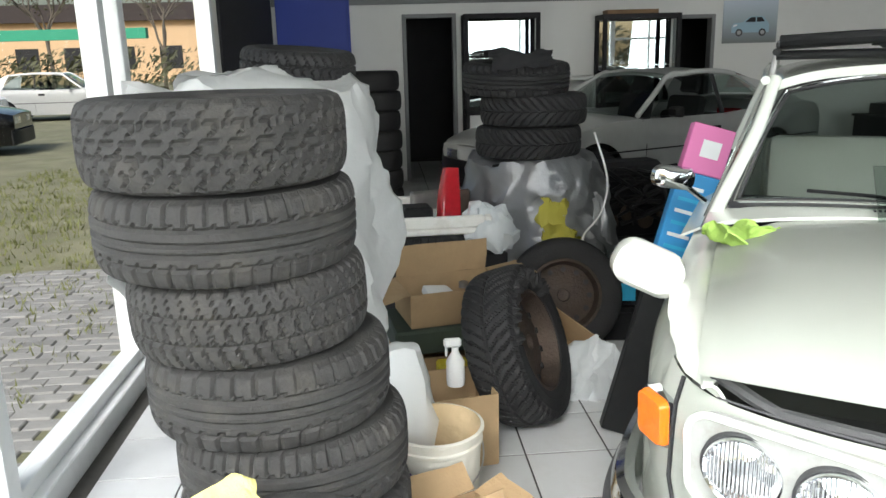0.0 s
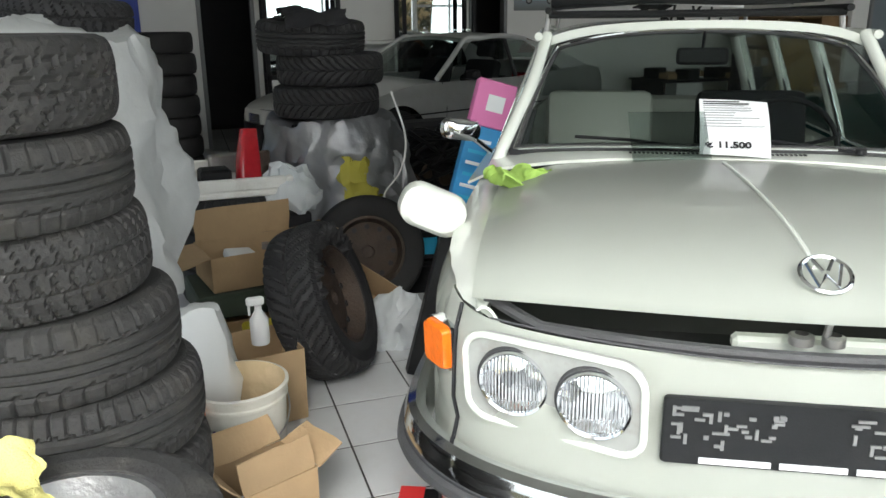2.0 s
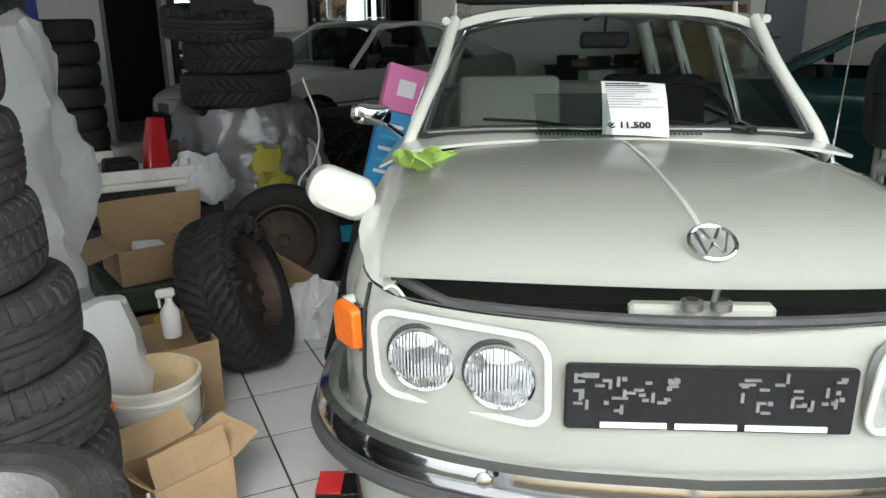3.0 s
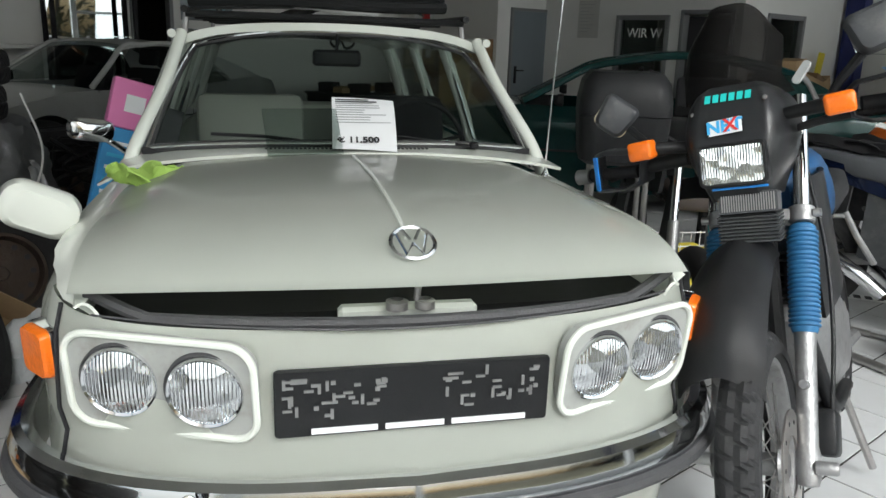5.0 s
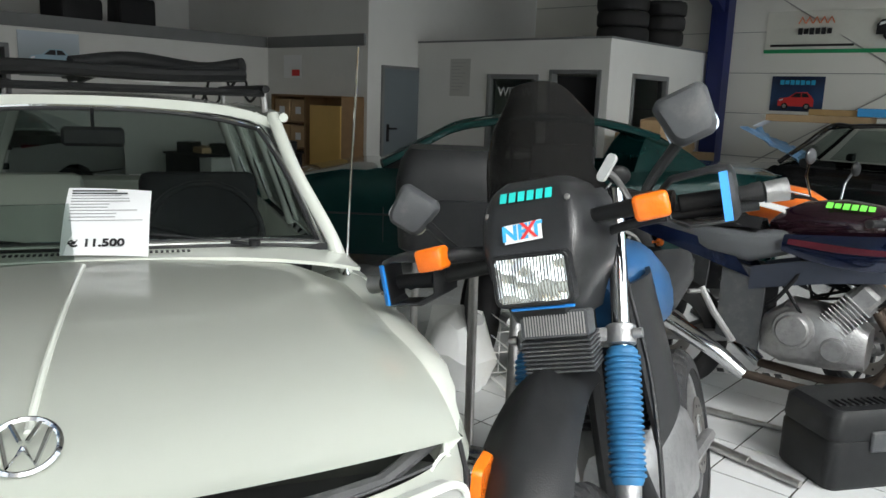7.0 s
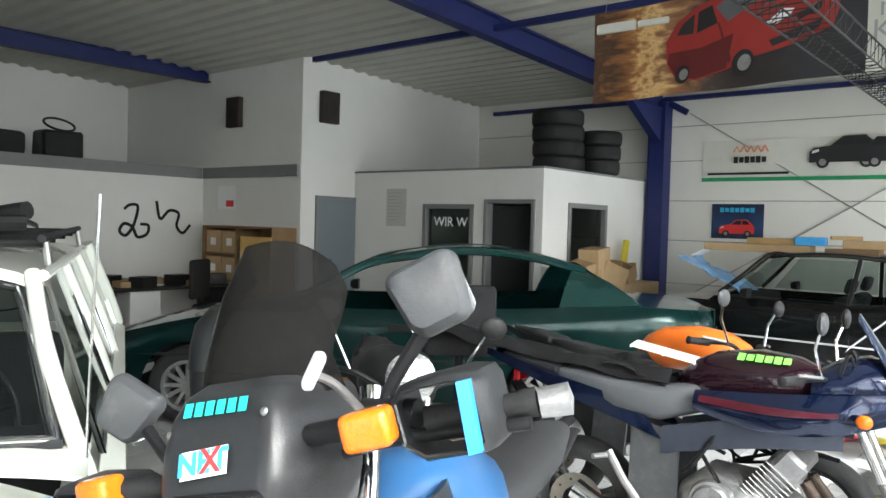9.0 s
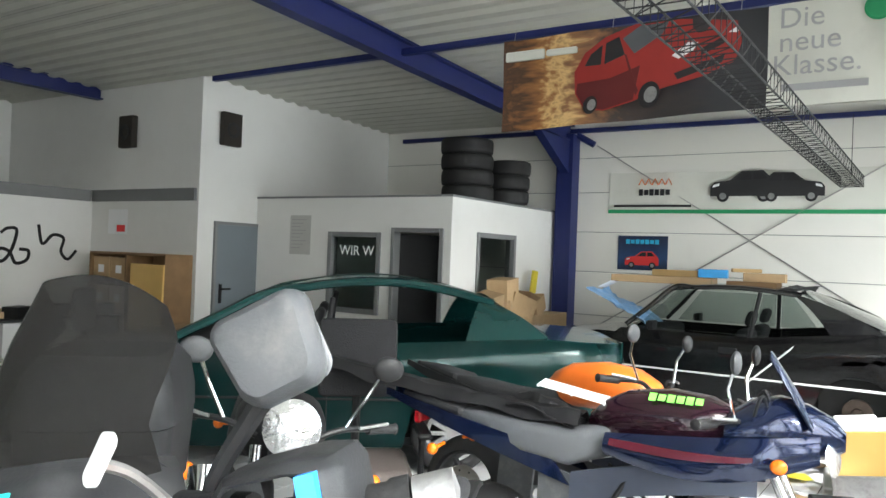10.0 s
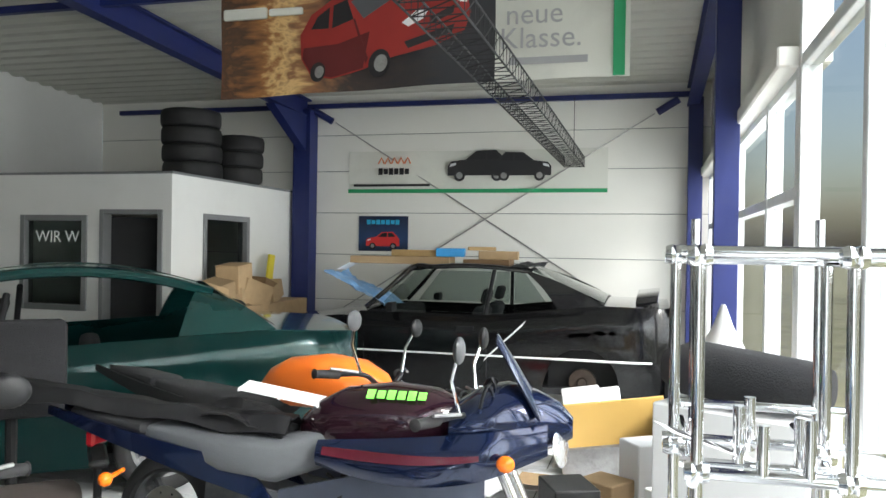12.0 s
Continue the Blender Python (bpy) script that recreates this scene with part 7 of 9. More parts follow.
loft(bm, [[(x * k, y * k, z) for x, y in rrect(0.42, 0.36, 0.07)] for z, k in ((1.203, 1.03), (1.26, 1.02), (1.33, 0.95), (1.37, 0.78))])
part("lid", bm, M_plastic, tc_, smooth=True)
bm = B()
for sx, sy in ((-0.14, -0.12), (0.14, -0.12), (0.14, 0.12), (-0.14, 0.12)):
    tube(bm, [(sx, sy, 0), (sx * 0.9, sy * 0.9, 1.0)], 0.012, 8)
part("stand", bm, M_steel, tc_)
# loose black plastic trim on the road bike's seat
def trim_f(u, v):
    x = -0.92 + 1.36 * u
    lip = 0.05 * max(0, abs(2 * v - 1) - 0.55) / 0.45
    return (x, -0.14 + 0.17 * v + 0.03 * math.sin(u * 3), 1.115 - 0.12 * u - 0.02 * math.sin(u * math.pi) - lip + 0.008 * math.sin(u * 21) * (v < 0.3))


bm = B()
sheet(bm, trim_f, 40, 12, thick=0.006)
pl = tagged(part("bumper_trim", crumple(bm, 0.012, 6, 2), M_plastic_trim, None, smooth=True), "long black plastic bumper trim lying across a motorcycle seat", "car part")
pl.matrix_basis = YAM
bm = B()
sheet(bm, lambda u, v: (0.1 + 0.34 * u, -0.12 + 0.2 * v, 1.0 - 0.05 * u + 0.03 * (v > 0.5) + 0.02 * math.sin(u * 5)), 12, 8, thick=0.006)
pl2 = tagged(part("bumper_trim", crumple(bm, 0.016, 8, 4), M_plastic_trim, None), "black plastic trim piece on a motorcycle seat", "car part")
pl2.matrix_basis = YAM

# ---- the other cars ----
def coupe(name, label, m, paint, L, W, H, belt, hood, boot, ys, wheels, glass=True, rim=None, missing=(), wr=0.56, low=0.2, tail_z=None, stripe=None, arc=0.05):
    """A two-door car: local x across, y to the rear from the nose, z up.
    ys: screen foot, roof front, door end, roof rear, rear window foot."""
    ws0, r0, bp, r1, rw = ys
    hw = W / 2
    car = thing(name, label, "car", m)

    def half_w(y):
        k = min(1, y / 0.5)
        j = min(1, (L - y) / 0.45)
        return hw * (0.78 + 0.22 * math.sqrt(max(0, 1 - (1 - k) ** 2))) * (0.84 + 0.16 * math.sqrt(max(0, 1 - (1 - j) ** 2)))

    def top(y):
        if y < ws0:
            t = y / ws0
            return hood[0] + (hood[1] - hood[0]) * min(1, t * 1.2) ** 0.7
        if y > rw:
            t = (y - rw) / (L - rw)
            return boot[0] + (boot[1] - boot[0]) * t
        return belt + (boot[0] - belt) * max(0, (y - bp) / (rw - bp)) * 1.0

    def bot(y):
        z = low
        for c in wheels:
            d = abs(y - c)
            if d < 0.355:
                z = max(z, 0.31 + math.sqrt(0.355 ** 2 - d * d))
        return z

    st = sorted({0.0, 0.03, 0.08, 0.15, *np.linspace(0.2, L - 0.15, 90).tolist(), L - 0.1, L - 0.05, L})
    for s in (-1, 1):
        rows = []
        for y in st:
            w, zt, zb = half_w(y), top(y), bot(y)
            row = []
            for k in range(11):
                v = k / 10
                z = zb + (zt - zb) * v
                h = (z - low) / (zt - low)
                o = w * (0.95 + 0.05 * math.sin(min(1, h * 1.5) * math.pi / 2)) - 0.07 * max(0, (h - 0.75) / 0.25) ** 2
                row.append((s * o, y, z))
            rows.append(row)
        bm = B()
        loft(bm, rows, closed=False, caps=False)
        bmesh.ops.solidify(bm, geom=list(bm.faces), thickness=0.01)
        part("body_side", bm, paint, car, smooth=True)
        bm = B()
        tube(bm, [(s * (half_w(y) - 0.01), y, 0.56) for y in np.linspace(0.15, L - 0.15, 30)], 0.012, 6)
        part("side_moulding", bm, stripe or M_plastic, car)
    for nm, y0, y1 in (("bonnet", 0.0, ws0 + 0.1), ("boot_lid", rw - 0.05, L)):
        bm = B()
        sheet(bm, lambda u, v: ((2 * u - 1) * (half_w(y0 + (y1 - y0) * v) - 0.065), y0 + (y1 - y0) * v, top(y0 + (y1 - y0) * v) + 0.035 * (1 - (2 * u - 1) ** 2)), 14, 22, thick=0.012)
        part(nm, bm, paint, car, smooth=True)
    for nm, y, d in (("front_bumper", 0.0, -1), ("rear_bumper", L, 1)):
        bm = B()
        yy = y
        sheet(bm, lambda u, v: ((2 * u - 1) * half_w(abs(yy - 0.05)) * 1.0, yy + d * (0.07 - 0.1 * abs(2 * u - 1) ** 4), low + 0.02 + 0.26 * v), 14, 5, thick=0.03)
        part(nm, bm, M_plastic if paint is not M_green else paint, car, smooth=True)
        bm = B()
        sheet(bm, lambda u, v: ((2 * u - 1) * half_w(abs(yy)) * 0.97, yy + d * 0.0, low + 0.26 + (top(yy) - low - 0.25) * v), 10, 4, thick=0.01)
        part(nm.replace("bumper", "panel"), bm, paint, car, smooth=True)
    for s in (-1, 1):
        bm = B()
        z1 = tail_z or boot[1] - 0.12
        sheet(bm, lambda u, v: (s * (0.35 + (half_w(L) - 0.36) * u), L + 0.014 - 0.06 * u * u * u, z1 - 0.13 + 0.14 * v), 6, 4, thick=0.02)
        part("tail_light", bm, M_redlens, car, "red tail light", smooth=True)
        bm = B()
        sheet(bm, lambda u, v: (s * (0.3 + (half_w(0) - 0.32) * u), -0.012 + 0.06 * u * u * u, hood[0] - 0.15 + 0.12 * v), 6, 4, thick=0.02)
        part("headlamp", bm, M_lampglass, car, smooth=True)
    # roof and pillars
    zr = H
    bm = B()
    sheet(bm, lambda u, v: ((2 * u - 1) * (wr - 0.03 * abs(2 * v - 1) ** 2), r0 + (r1 - r0) * v, zr + 0.035 * (1 - (2 * u - 1) ** 2) - arc * (2 * v - 1) ** 2), 14, 24, thick=0.02)
    part("roof", bm, paint, car, smooth=True)
    zside = zr - arc + 0.005
    edge = lambda y: zr - arc * (2 * min(1, max(0, (y - r0) / (r1 - r0))) - 1) ** 2
    xb = hw - 0.085
    WSf = lambda u, v: ((2 * u - 1) * (xb - 0.03 - (xb - 0.03 - wr + 0.03) * v), ws0 + 0.02 + (r0 - ws0) * v + 0.09 * (1 - v) * ((2 * u - 1) ** 2 - 0.4), belt + 0.03 + (zside + 0.02 - belt - 0.03) * v + 0.03 * v * (1 - (2 * u - 1) ** 2))
    RWf = lambda u, v: ((2 * u - 1) * (xb - 0.06 - (xb - 0.06 - wr + 0.03) * v), rw - (rw - r1) * v, top(rw) + 0.02 + (zside + 0.02 - top(rw) - 0.02) * v + 0.03 * (1 - (2 * u - 1) ** 2))
    for nm, f in (("windscreen", WSf), ("rear_window", RWf)):
        bm = B()
        sheet(bm, f, 12, 8, thick=0.004)
        g = part(nm, bm, M_autoglass if glass else M_smoke, car, smooth=True)
        g.visible_shadow = False
    for s in (-1, 1):
        u = 1 if s > 0 else 0
        bm = B()
        tube(bm, curve_pts([WSf(u, 0), WSf(u, 0.5), WSf(u, 1), *[(s * (wr + 0.005), r0 + (r1 - r0) * q, edge(r0 + (r1 - r0) * q)) for q in (0.2, 0.4, 0.6, 0.8)], (s * (wr - 0.02), r1, zside)], 6), 0.026 if arc < 0.1 else 0.036, 8)
        part("roof_rail", bm, paint, car, smooth=True)
        # broad rear pillar
        bm = B()
        q0 = bp + (r1 - bp) * 0.92
        qf = bp + (rw - bp) * 0.62
        def pil(a, v):
            yb = qf + (rw - qf) * a
            yt = q0 + (r1 + 0.02 - q0) * a
            return (s * (xb - 0.01 - (xb - 0.01 - wr) * v), yb + (yt - yb) * v, top(yb) + (edge(yt) - top(yb)) * v + 0.03 * math.sin(v * math.pi))
        sheet(bm, pil, 8, 10, thick=0.02)
        part("rear_pillar", bm, paint, car, smooth=True)
        bm = B()
        tube(bm, [(s * xb, bp, belt), (s * wr, bp + 0.04, zside)], 0.022, 8)
        part("door_pillar", bm, M_plastic if paint is M_blackpaint else M_dark, car, smooth=True)
        if glass:
            for a0, a1, t0, t1 in ((ws0 + 0.2, bp - 0.03, r0 + 0.06, bp + 0.01), (bp + 0.03, qf - 0.02, bp + 0.07, q0 - 0.02)):
                bm = B()
                sheet(bm, lambda a, v: (s * (xb - (xb - wr) * v), (a0 + (a1 - a0) * a) * (1 - v) + (t0 + (t1 - t0) * a) * v, belt + 0.02 + (zside - belt - 0.03) * v), 6, 5, thick=0.004)
                g = part("side_window", bm, M_autoglass, car, smooth=True)
                g.visible_shadow = False
        bm = B()
        loft(bm, [[(s * (hw + 0.05) + x * k, ws0 + 0.42 + off, belt + 0.06 + z * k) for x, z in rrect(0.16, 0.1, 0.03)] for off, k in ((-0.06, 0.6), (-0.03, 0.95), (0.02, 1.0))])
        part("door_mirror", bm, M_plastic, car, smooth=True)
        bm = B()
        box(bm, s * (hw - 0.005) - 0.012, s * (hw - 0.005) + 0.012, bp - 0.28, bp - 0.1, belt - 0.17, belt - 0.11, 0.006)
        part("door_handle", bm, M_plastic, car)
        for yl in (ws0 + 0.1, bp + 0.03):
            bm = B()
            tube(bm, [(s * (half_w(yl) * 0.975), yl, 0.32), (s * (half_w(yl) + 0.001), yl, 0.6), (s * (half_w(yl) - 0.065), yl, top(yl) - 0.005)], 0.004, 5)
            part("door_gap", bm, M_ink, car)
    bm = B()
    box(bm, -hw + 0.12, hw - 0.12, 0.2, L - 0.2, low, low + 0.06)
    part("floor_pan", bm, M_dark, car)
    bm = B()
    box(bm, -hw + 0.1, hw - 0.1, ws0 + 0.05, ws0 + 0.3, 0.5, belt, 0.05, seg=2)
    part("dashboard", bm, M_seatcloth, car, smooth=True)
    for s in (-1, 1):
        bm = B()
        yb = bp - 0.25
        box(bm, s * 0.37 - 0.24, s * 0.37 + 0.24, yb - 0.5, yb, 0.35, 0.52, 0.05, seg=2)
        box(bm, s * 0.37 - 0.23, s * 0.37 + 0.23, -0.06, 0.07, 0, 0.55, 0.05, m=T(0, yb, 0.48, -16, 0, 0), seg=2)
        part("seat", bm, M_seatcloth, car, smooth=True)
        bm = B()
        box(bm, s * 0.37 - 0.12, s * 0.37 + 0.12, -0.04, 0.04, 0.58, 0.74, 0.035, m=T(0, yb, 0.48, -16, 0, 0), seg=2)
        part("headrest", bm, M_seatcloth, car, smooth=True)
    bm = B()
    box(bm, -0.6, 0.6, bp + 0.45, bp + 0.6, 0.4, belt - 0.05, 0.05, seg=2)
    part("rear_bench", bm, M_seatcloth, car, smooth=True)
    for c in wheels:
        # added black block that paints the shade inside the wheel arches
        bm = B()
        box(bm, -hw + 0.25, hw - 0.25, c - 0.34, c + 0.34, 0.25, 0.62)
        part("wheel_well_shade", bm, M_black_void, car)
        for s in (-1, 1):
            if (c, s) in missing:
                part("brake_drum", lathe(B(), [(0.0, 0.05), (0.04, 0.05), (0.05, 0.02), (0.13, 0.02), (0.13, -0.04), (0.0, -0.04)], 30, m=T(s * (hw - 0.2), c, 0.32, 0, s * 90, 0)), M_rust, car, "rusty bare brake disc", smooth=True)
            else:
                car_wheel(car, T(s * (hw - 0.1), c, 0.31, 0, s * 90, 0), 0.31, 0.19, 0.2, rim or M_alu, 12)
    return car


GM = Matrix(((-0.77, 0.64, 0, 5.38), (-0.64, -0.77, 0, 7.68), (0, 0, 1, 0), (0, 0, 0, 1)))
green = coupe("green_coupe", "dark green coupe without side windows, partly dismantled", GM, M_green, 4.95, 1.74, 1.42, 0.95, (0.6, 0.93), (1.03, 1.0), (1.5, 2.15, 2.65, 3.95, 4.35), (0.8, 3.62), glass=False, wr=0.53, arc=0.15)
BM_ = Matrix(((1, 0, 0, 10.95), (0, -1, 0, 5.55), (0, 0, 1, 0), (0, 0, 0, 1))) @ Matrix.Diagonal((-1, 1, 1, 1))
black = coupe("black_coupe", "black coupe with white side stripe, wheel removed, covered in boxes", BM_, M_blackpaint, 4.4, 1.7, 1.43, 0.95, (0.72, 0.9), (1.08, 1.07), (1.3, 1.8, 2.65, 3.05, 3.8), (0.85, 3.6), missing=((3.6, 1), (3.6, -1)), wr=0.54, stripe=M_white)
for s in (-1, 1):
    bm = B()
    sheet(bm, lambda u, v: (s * (0.853 + 0.004), 2.65 + 0.04 * v + 0.38 * u, 0.5 + 0.06 * v + 0.36 * u), 6, 2, thick=0.003)
    part("stripe", bm, M_white, black)
bm = B()
sheet(bm, lambda u, v: ((2 * u - 1) * 0.62, 4.12 + 0.2 * v - 0.03 * (2 * u - 1) ** 2, 1.19 + 0.03 * v - 0.09 * abs(2 * u - 1) ** 6), 16, 4, thick=0.025)
part("spoiler", bm, M_blackpaint, black, smooth=True)
PM = Matrix(((0.42, 0.906, 0, 1.33), (-0.906, 0.42, 0, 8.62), (0, 0, 1, 0.1), (0, 0, 0, 1)))
coupe("silver_coupe", "silver sports coupe with dark windows parked on stands", PM, M_silverpaint, 4.1, 1.66, 1.26, 0.84, (0.6, 0.84), (0.92, 0.86), (1.3, 1.95, 2.5, 2.9, 3.75), (0.8, 3.2), wr=0.54)

# ---- things about the hall ----
def simple(name, bm, mt, m, label, cat, group="", smooth=False):
    ob = part(name, bm, mt, None, smooth=smooth)
    ob.matrix_basis = m
    return tagged(ob, label, cat, group)


# display cabinets at the back wall
for x0, x1, z0, z1 in ((1.48, 2.41, 0.85, 2.06), (3.19, 4.17, 0.85, 2.02)):
    c = thing("display_cabinet", "dark framed glass display cabinet at the back wall", "cabinet", group="display cabinets")
    for x in (x0, x1 - 0.05):
        for y in (YB - 0.42, YB - 0.06):
            bm = B()
            box(bm, x, x + 0.05, y, y + 0.05, 0, z1 - 0.06, 0.004)
            part("post", bm, M_dark, c)
    for z in (z1 - 0.06, z0):
        bm = B()
        box(bm, x0, x1, YB - 0.42, YB - 0.01, z, z + 0.06, 0.004)
        part("deck", bm, M_dark, c)
    bm = B()
    box(bm, x0 + 0.05, x1 - 0.05, YB - 0.37, YB - 0.06, 0.02, z0, 0.003)
    part("cupboard", bm, M_white, c)
    bm = B()
    box(bm, x0 + 0.05, x1 - 0.05, YB - 0.025, YB - 0.015, z0 + 0.06, z1 - 0.06)
    part("back_mirror", bm, M_mirror, c)
    bm = B()
    box(bm, x0 + 0.05, x1 - 0.05, YB - 0.35, YB - 0.08, z0 + 0.55, z0 + 0.558)
    part("shelf", bm, M_glass, c)
    bm = B()
    box(bm, x0 + 0.05, x1 - 0.05, YB - 0.41, YB - 0.405, z0 + 0.06, z1 - 0.06)
    part("front_pane", bm, M_wglass, c)
simple("box", box(B(), -0.35, 0.3, -0.1, 0.1, 0, 0.05, 0.005), M_wood_dk, T(3.6, YB - 0.25, 2.022), "flat brown box on a display cabinet", "box")
wt = thing("side_table", "white steel-legged table beside the display cabinet", "table", T(2.8, YB - 0.3, 0))
bm = B()
box(bm, -0.3, 0.3, -0.2, 0.2, 1.25, 1.29, 0.004)
part("tabletop", bm, M_white, wt)
for sx in (-0.27, 0.27):
    for sy in (-0.17, 0.17):
        bm = B()
        box(bm, sx - 0.02, sx + 0.02, sy - 0.02, sy + 0.02, 0, 1.25)
        part("leg", bm, M_white, wt)


def picture(name, label, m, w, h, bands, frame_mat=None):
    """A flat printed sheet: a ground and printed shapes, in the local x-z plane facing -y."""
    ob = thing(name, label, "poster", m)
    bm = B()
    box(bm, -w / 2, w / 2, 0, 0.006, 0, h)
    part("sheet", bm, bands[0], ob)
    return ob


LX = Euler((radians(90), 0, 0)).to_matrix().to_4x4()


def printed_car(parent, m, s, paint, flip=1):
    """A flat print of a small hatchback, about 1 long before scaling."""
    def flat(name, pts, mt, y):
        bm = B()
        slab(bm, [(flip * x * s, z * s) for x, z in pts], -y, 0.0015 - y, m=LX)
        part(name, bm, mt, parent, m=m)
    flat("print_body", [(-0.5, 0.1), (-0.5, 0.26), (-0.44, 0.33), (-0.2, 0.36), (-0.02, 0.5), (0.3, 0.51), (0.44, 0.38), (0.5, 0.3), (0.5, 0.1)], paint, -0.004)
    flat("print_glass", [(-0.15, 0.36), (-0.0, 0.475), (0.13, 0.48), (0.13, 0.36)], M_dark, -0.007)
    flat("print_glass", [(0.16, 0.36), (0.16, 0.48), (0.29, 0.475), (0.38, 0.37)], M_dark, -0.007)
    for cx in (-0.3, 0.32):
        flat("print_tyre", [(cx + 0.095 * math.cos(a), 0.1 + 0.095 * math.sin(a)) for a in np.linspace(0, 6.1, 18)], M_ink, -0.01)
        flat("print_rim", [(cx + 0.055 * math.cos(a), 0.1 + 0.055 * math.sin(a)) for a in np.linspace(0, 6.1, 14)], M_alu, -0.013)
    flat("print_lamp", [(-0.47, 0.24), (-0.36, 0.27), (-0.36, 0.31), (-0.45, 0.29)], M_paper, -0.007)


FACE_W = Euler((0, 0, radians(-90))).to_matrix().to_4x4()
# large hanging banner: local x runs towards -y of the hall
fb = thing("hanging_banner", "large printed car banner hanging from a strut", "banner", Matrix.Translation((8.1, 4.62, 2.81)) @ FACE_W)
M_sunset = gradient_mat("sunset_print", [(0.0, (0.2, 0.08, 0.03)), (0.22, (0.07, 0.035, 0.02)), (0.34, (0.35, 0.15, 0.05)), (0.42, (0.75, 0.5, 0.22)), (0.5, (0.3, 0.14, 0.06)), (0.66, (0.05, 0.035, 0.03)), (1.0, (0.025, 0.025, 0.03))], 0.6, (2, 2, 5), "X", 0.35)
bm = B()
sheet(bm, lambda u, v: (2.19 * u, 0.02 * math.sin(u * 14) + 0.01 * math.sin(v * 5), 0.02 * (1 - u) * (1 - v) * -3 + 0.74 * v + 0.0 * u), 40, 8, thick=0.002)
part("print_ground", bm, M_sunset, fb, smooth=True)
bm = B()
sheet(bm, lambda u, v: (2.192 + 0.94 * u, 0.015 * math.sin(u * 8 + v * 3), 0.74 * v), 20, 8, thick=0.002)
part("white_field", bm, M_canvas, fb, smooth=True)
bm = B()
box(bm, 3.02, 3.1, -0.028, -0.022, 0.0, 0.74)
part("green_edge", bm, M_greenprint, fb)
M_redprint = mat("dull_red_print", (0.3, 0.025, 0.02), 0.55, vary=0.3, scale=3)
M_darkred = mat("deep_red_print", (0.11, 0.012, 0.012), 0.55, vary=0.2, scale=3)
M_greyprint = mat("grey_print", (0.1, 0.11, 0.12), 0.5, vary=0.3, scale=4)


def flat_print(name, pts, mt, y):
    bm = B()
    slab(bm, pts, 0, 0.0015, m=Matrix.Translation((0, -0.026 - 0.002 * y, 0)) @ LX)
    part(name, bm, mt, fb)


def oval(cx, cz, rx, rz, tilt=0.0):
    return [(cx + rx * math.cos(a) * math.cos(tilt) - rz * math.sin(a) * math.sin(tilt), cz + rx * math.cos(a) * math.sin(tilt) + rz * math.sin(a) * math.cos(tilt)) for a in np.linspace(0, 2 * math.pi, 25)[:-1]]


# a hatchback seen from its front corner, climbing to the right
flat_print("print_body", [(0.70, 0.22), (0.69, 0.40), (0.78, 0.55), (0.95, 0.66), (1.2, 0.735), (1.5, 0.735), (1.75, 0.70), (1.98, 0.66), (2.02, 0.5), (1.97, 0.36), (1.75, 0.27), (1.42, 0.2), (1.2, 0.12), (0.95, 0.06), (0.78, 0.09)], M_redprint, 0)
flat_print("print_flank", [(0.71, 0.22), (0.72, 0.3), (1.0, 0.32), (1.25, 0.4), (1.2, 0.13), (0.95, 0.07), (0.79, 0.1)], M_darkred, 1)
flat_print("print_glass", [(0.78, 0.44), (0.83, 0.53), (0.93, 0.6), (0.92, 0.44)], M_ink, 1)
flat_print("print_glass", [(0.95, 0.44), (0.96, 0.61), (1.07, 0.65), (1.12, 0.5)], M_ink, 1)
flat_print("print_windscreen", [(1.1, 0.63), (1.24, 0.715), (1.47, 0.715), (1.42, 0.63), (1.2, 0.5)], M_greyprint, 1)
flat_print("print_lamp", [(1.5, 0.45), (1.62, 0.54), (1.7, 0.53), (1.66, 0.47), (1.55, 0.42)], M_paper, 1)
flat_print("print_lamp", [(1.92, 0.58), (1.99, 0.62), (1.99, 0.57)], M_paper, 1)
flat_print("print_grille", [(1.72, 0.48), (1.9, 0.56), (1.89, 0.5), (1.73, 0.43)], M_ink, 1)
flat_print("print_intake", [(1.52, 0.31), (1.9, 0.42), (1.88, 0.36), (1.55, 0.26)], M_ink, 1)
flat_print("print_seam", [(1.12, 0.5), (1.135, 0.5), (1.24, 0.2), (1.22, 0.16)], M_darkred, 2)
for cx, cz, r in ((1.33, 0.16, 0.105), (0.84, 0.115, 0.075)):
    flat_print("print_tyre", oval(cx, cz, r * 0.8, r, -0.3), M_ink, 3)
    flat_print("print_rim", oval(cx + 0.012, cz, r * 0.48, r * 0.62, -0.3), M_alu, 4)
for x0, x1, z0, z1 in ((0.04, 0.41, 0.545, 0.63), (0.43, 0.71, 0.56, 0.615)):
    bm = B()
    box(bm, x0, x1, -0.034, -0.03, z0, z1, 0.01)
    part("name_bar", bm, M_canvas, fb)
for k, t in enumerate(("Die", "neue", "Klasse.")):
    letters("lettering", t, 0.21, M_greyink, fb, Matrix.Translation((2.42 + (0.0, 0.055, 0.1)[k], -0.03, 0.62 - 0.17 * k)) @ LX)
bm = B()
box(bm, 2.3, 2.85, -0.034, -0.03, 0.1, 0.15)
part("text_bar", bm, M_greyink, fb)
part("emblem", lathe(B(), [(0.0, 0.006), (0.06, 0.006), (0.075, 0.002), (0.09, 0.006), (0.09, 0.0)], 26, m=Matrix.Translation((2.9, -0.03, 0.63)) @ LX), M_greenprint, fb)
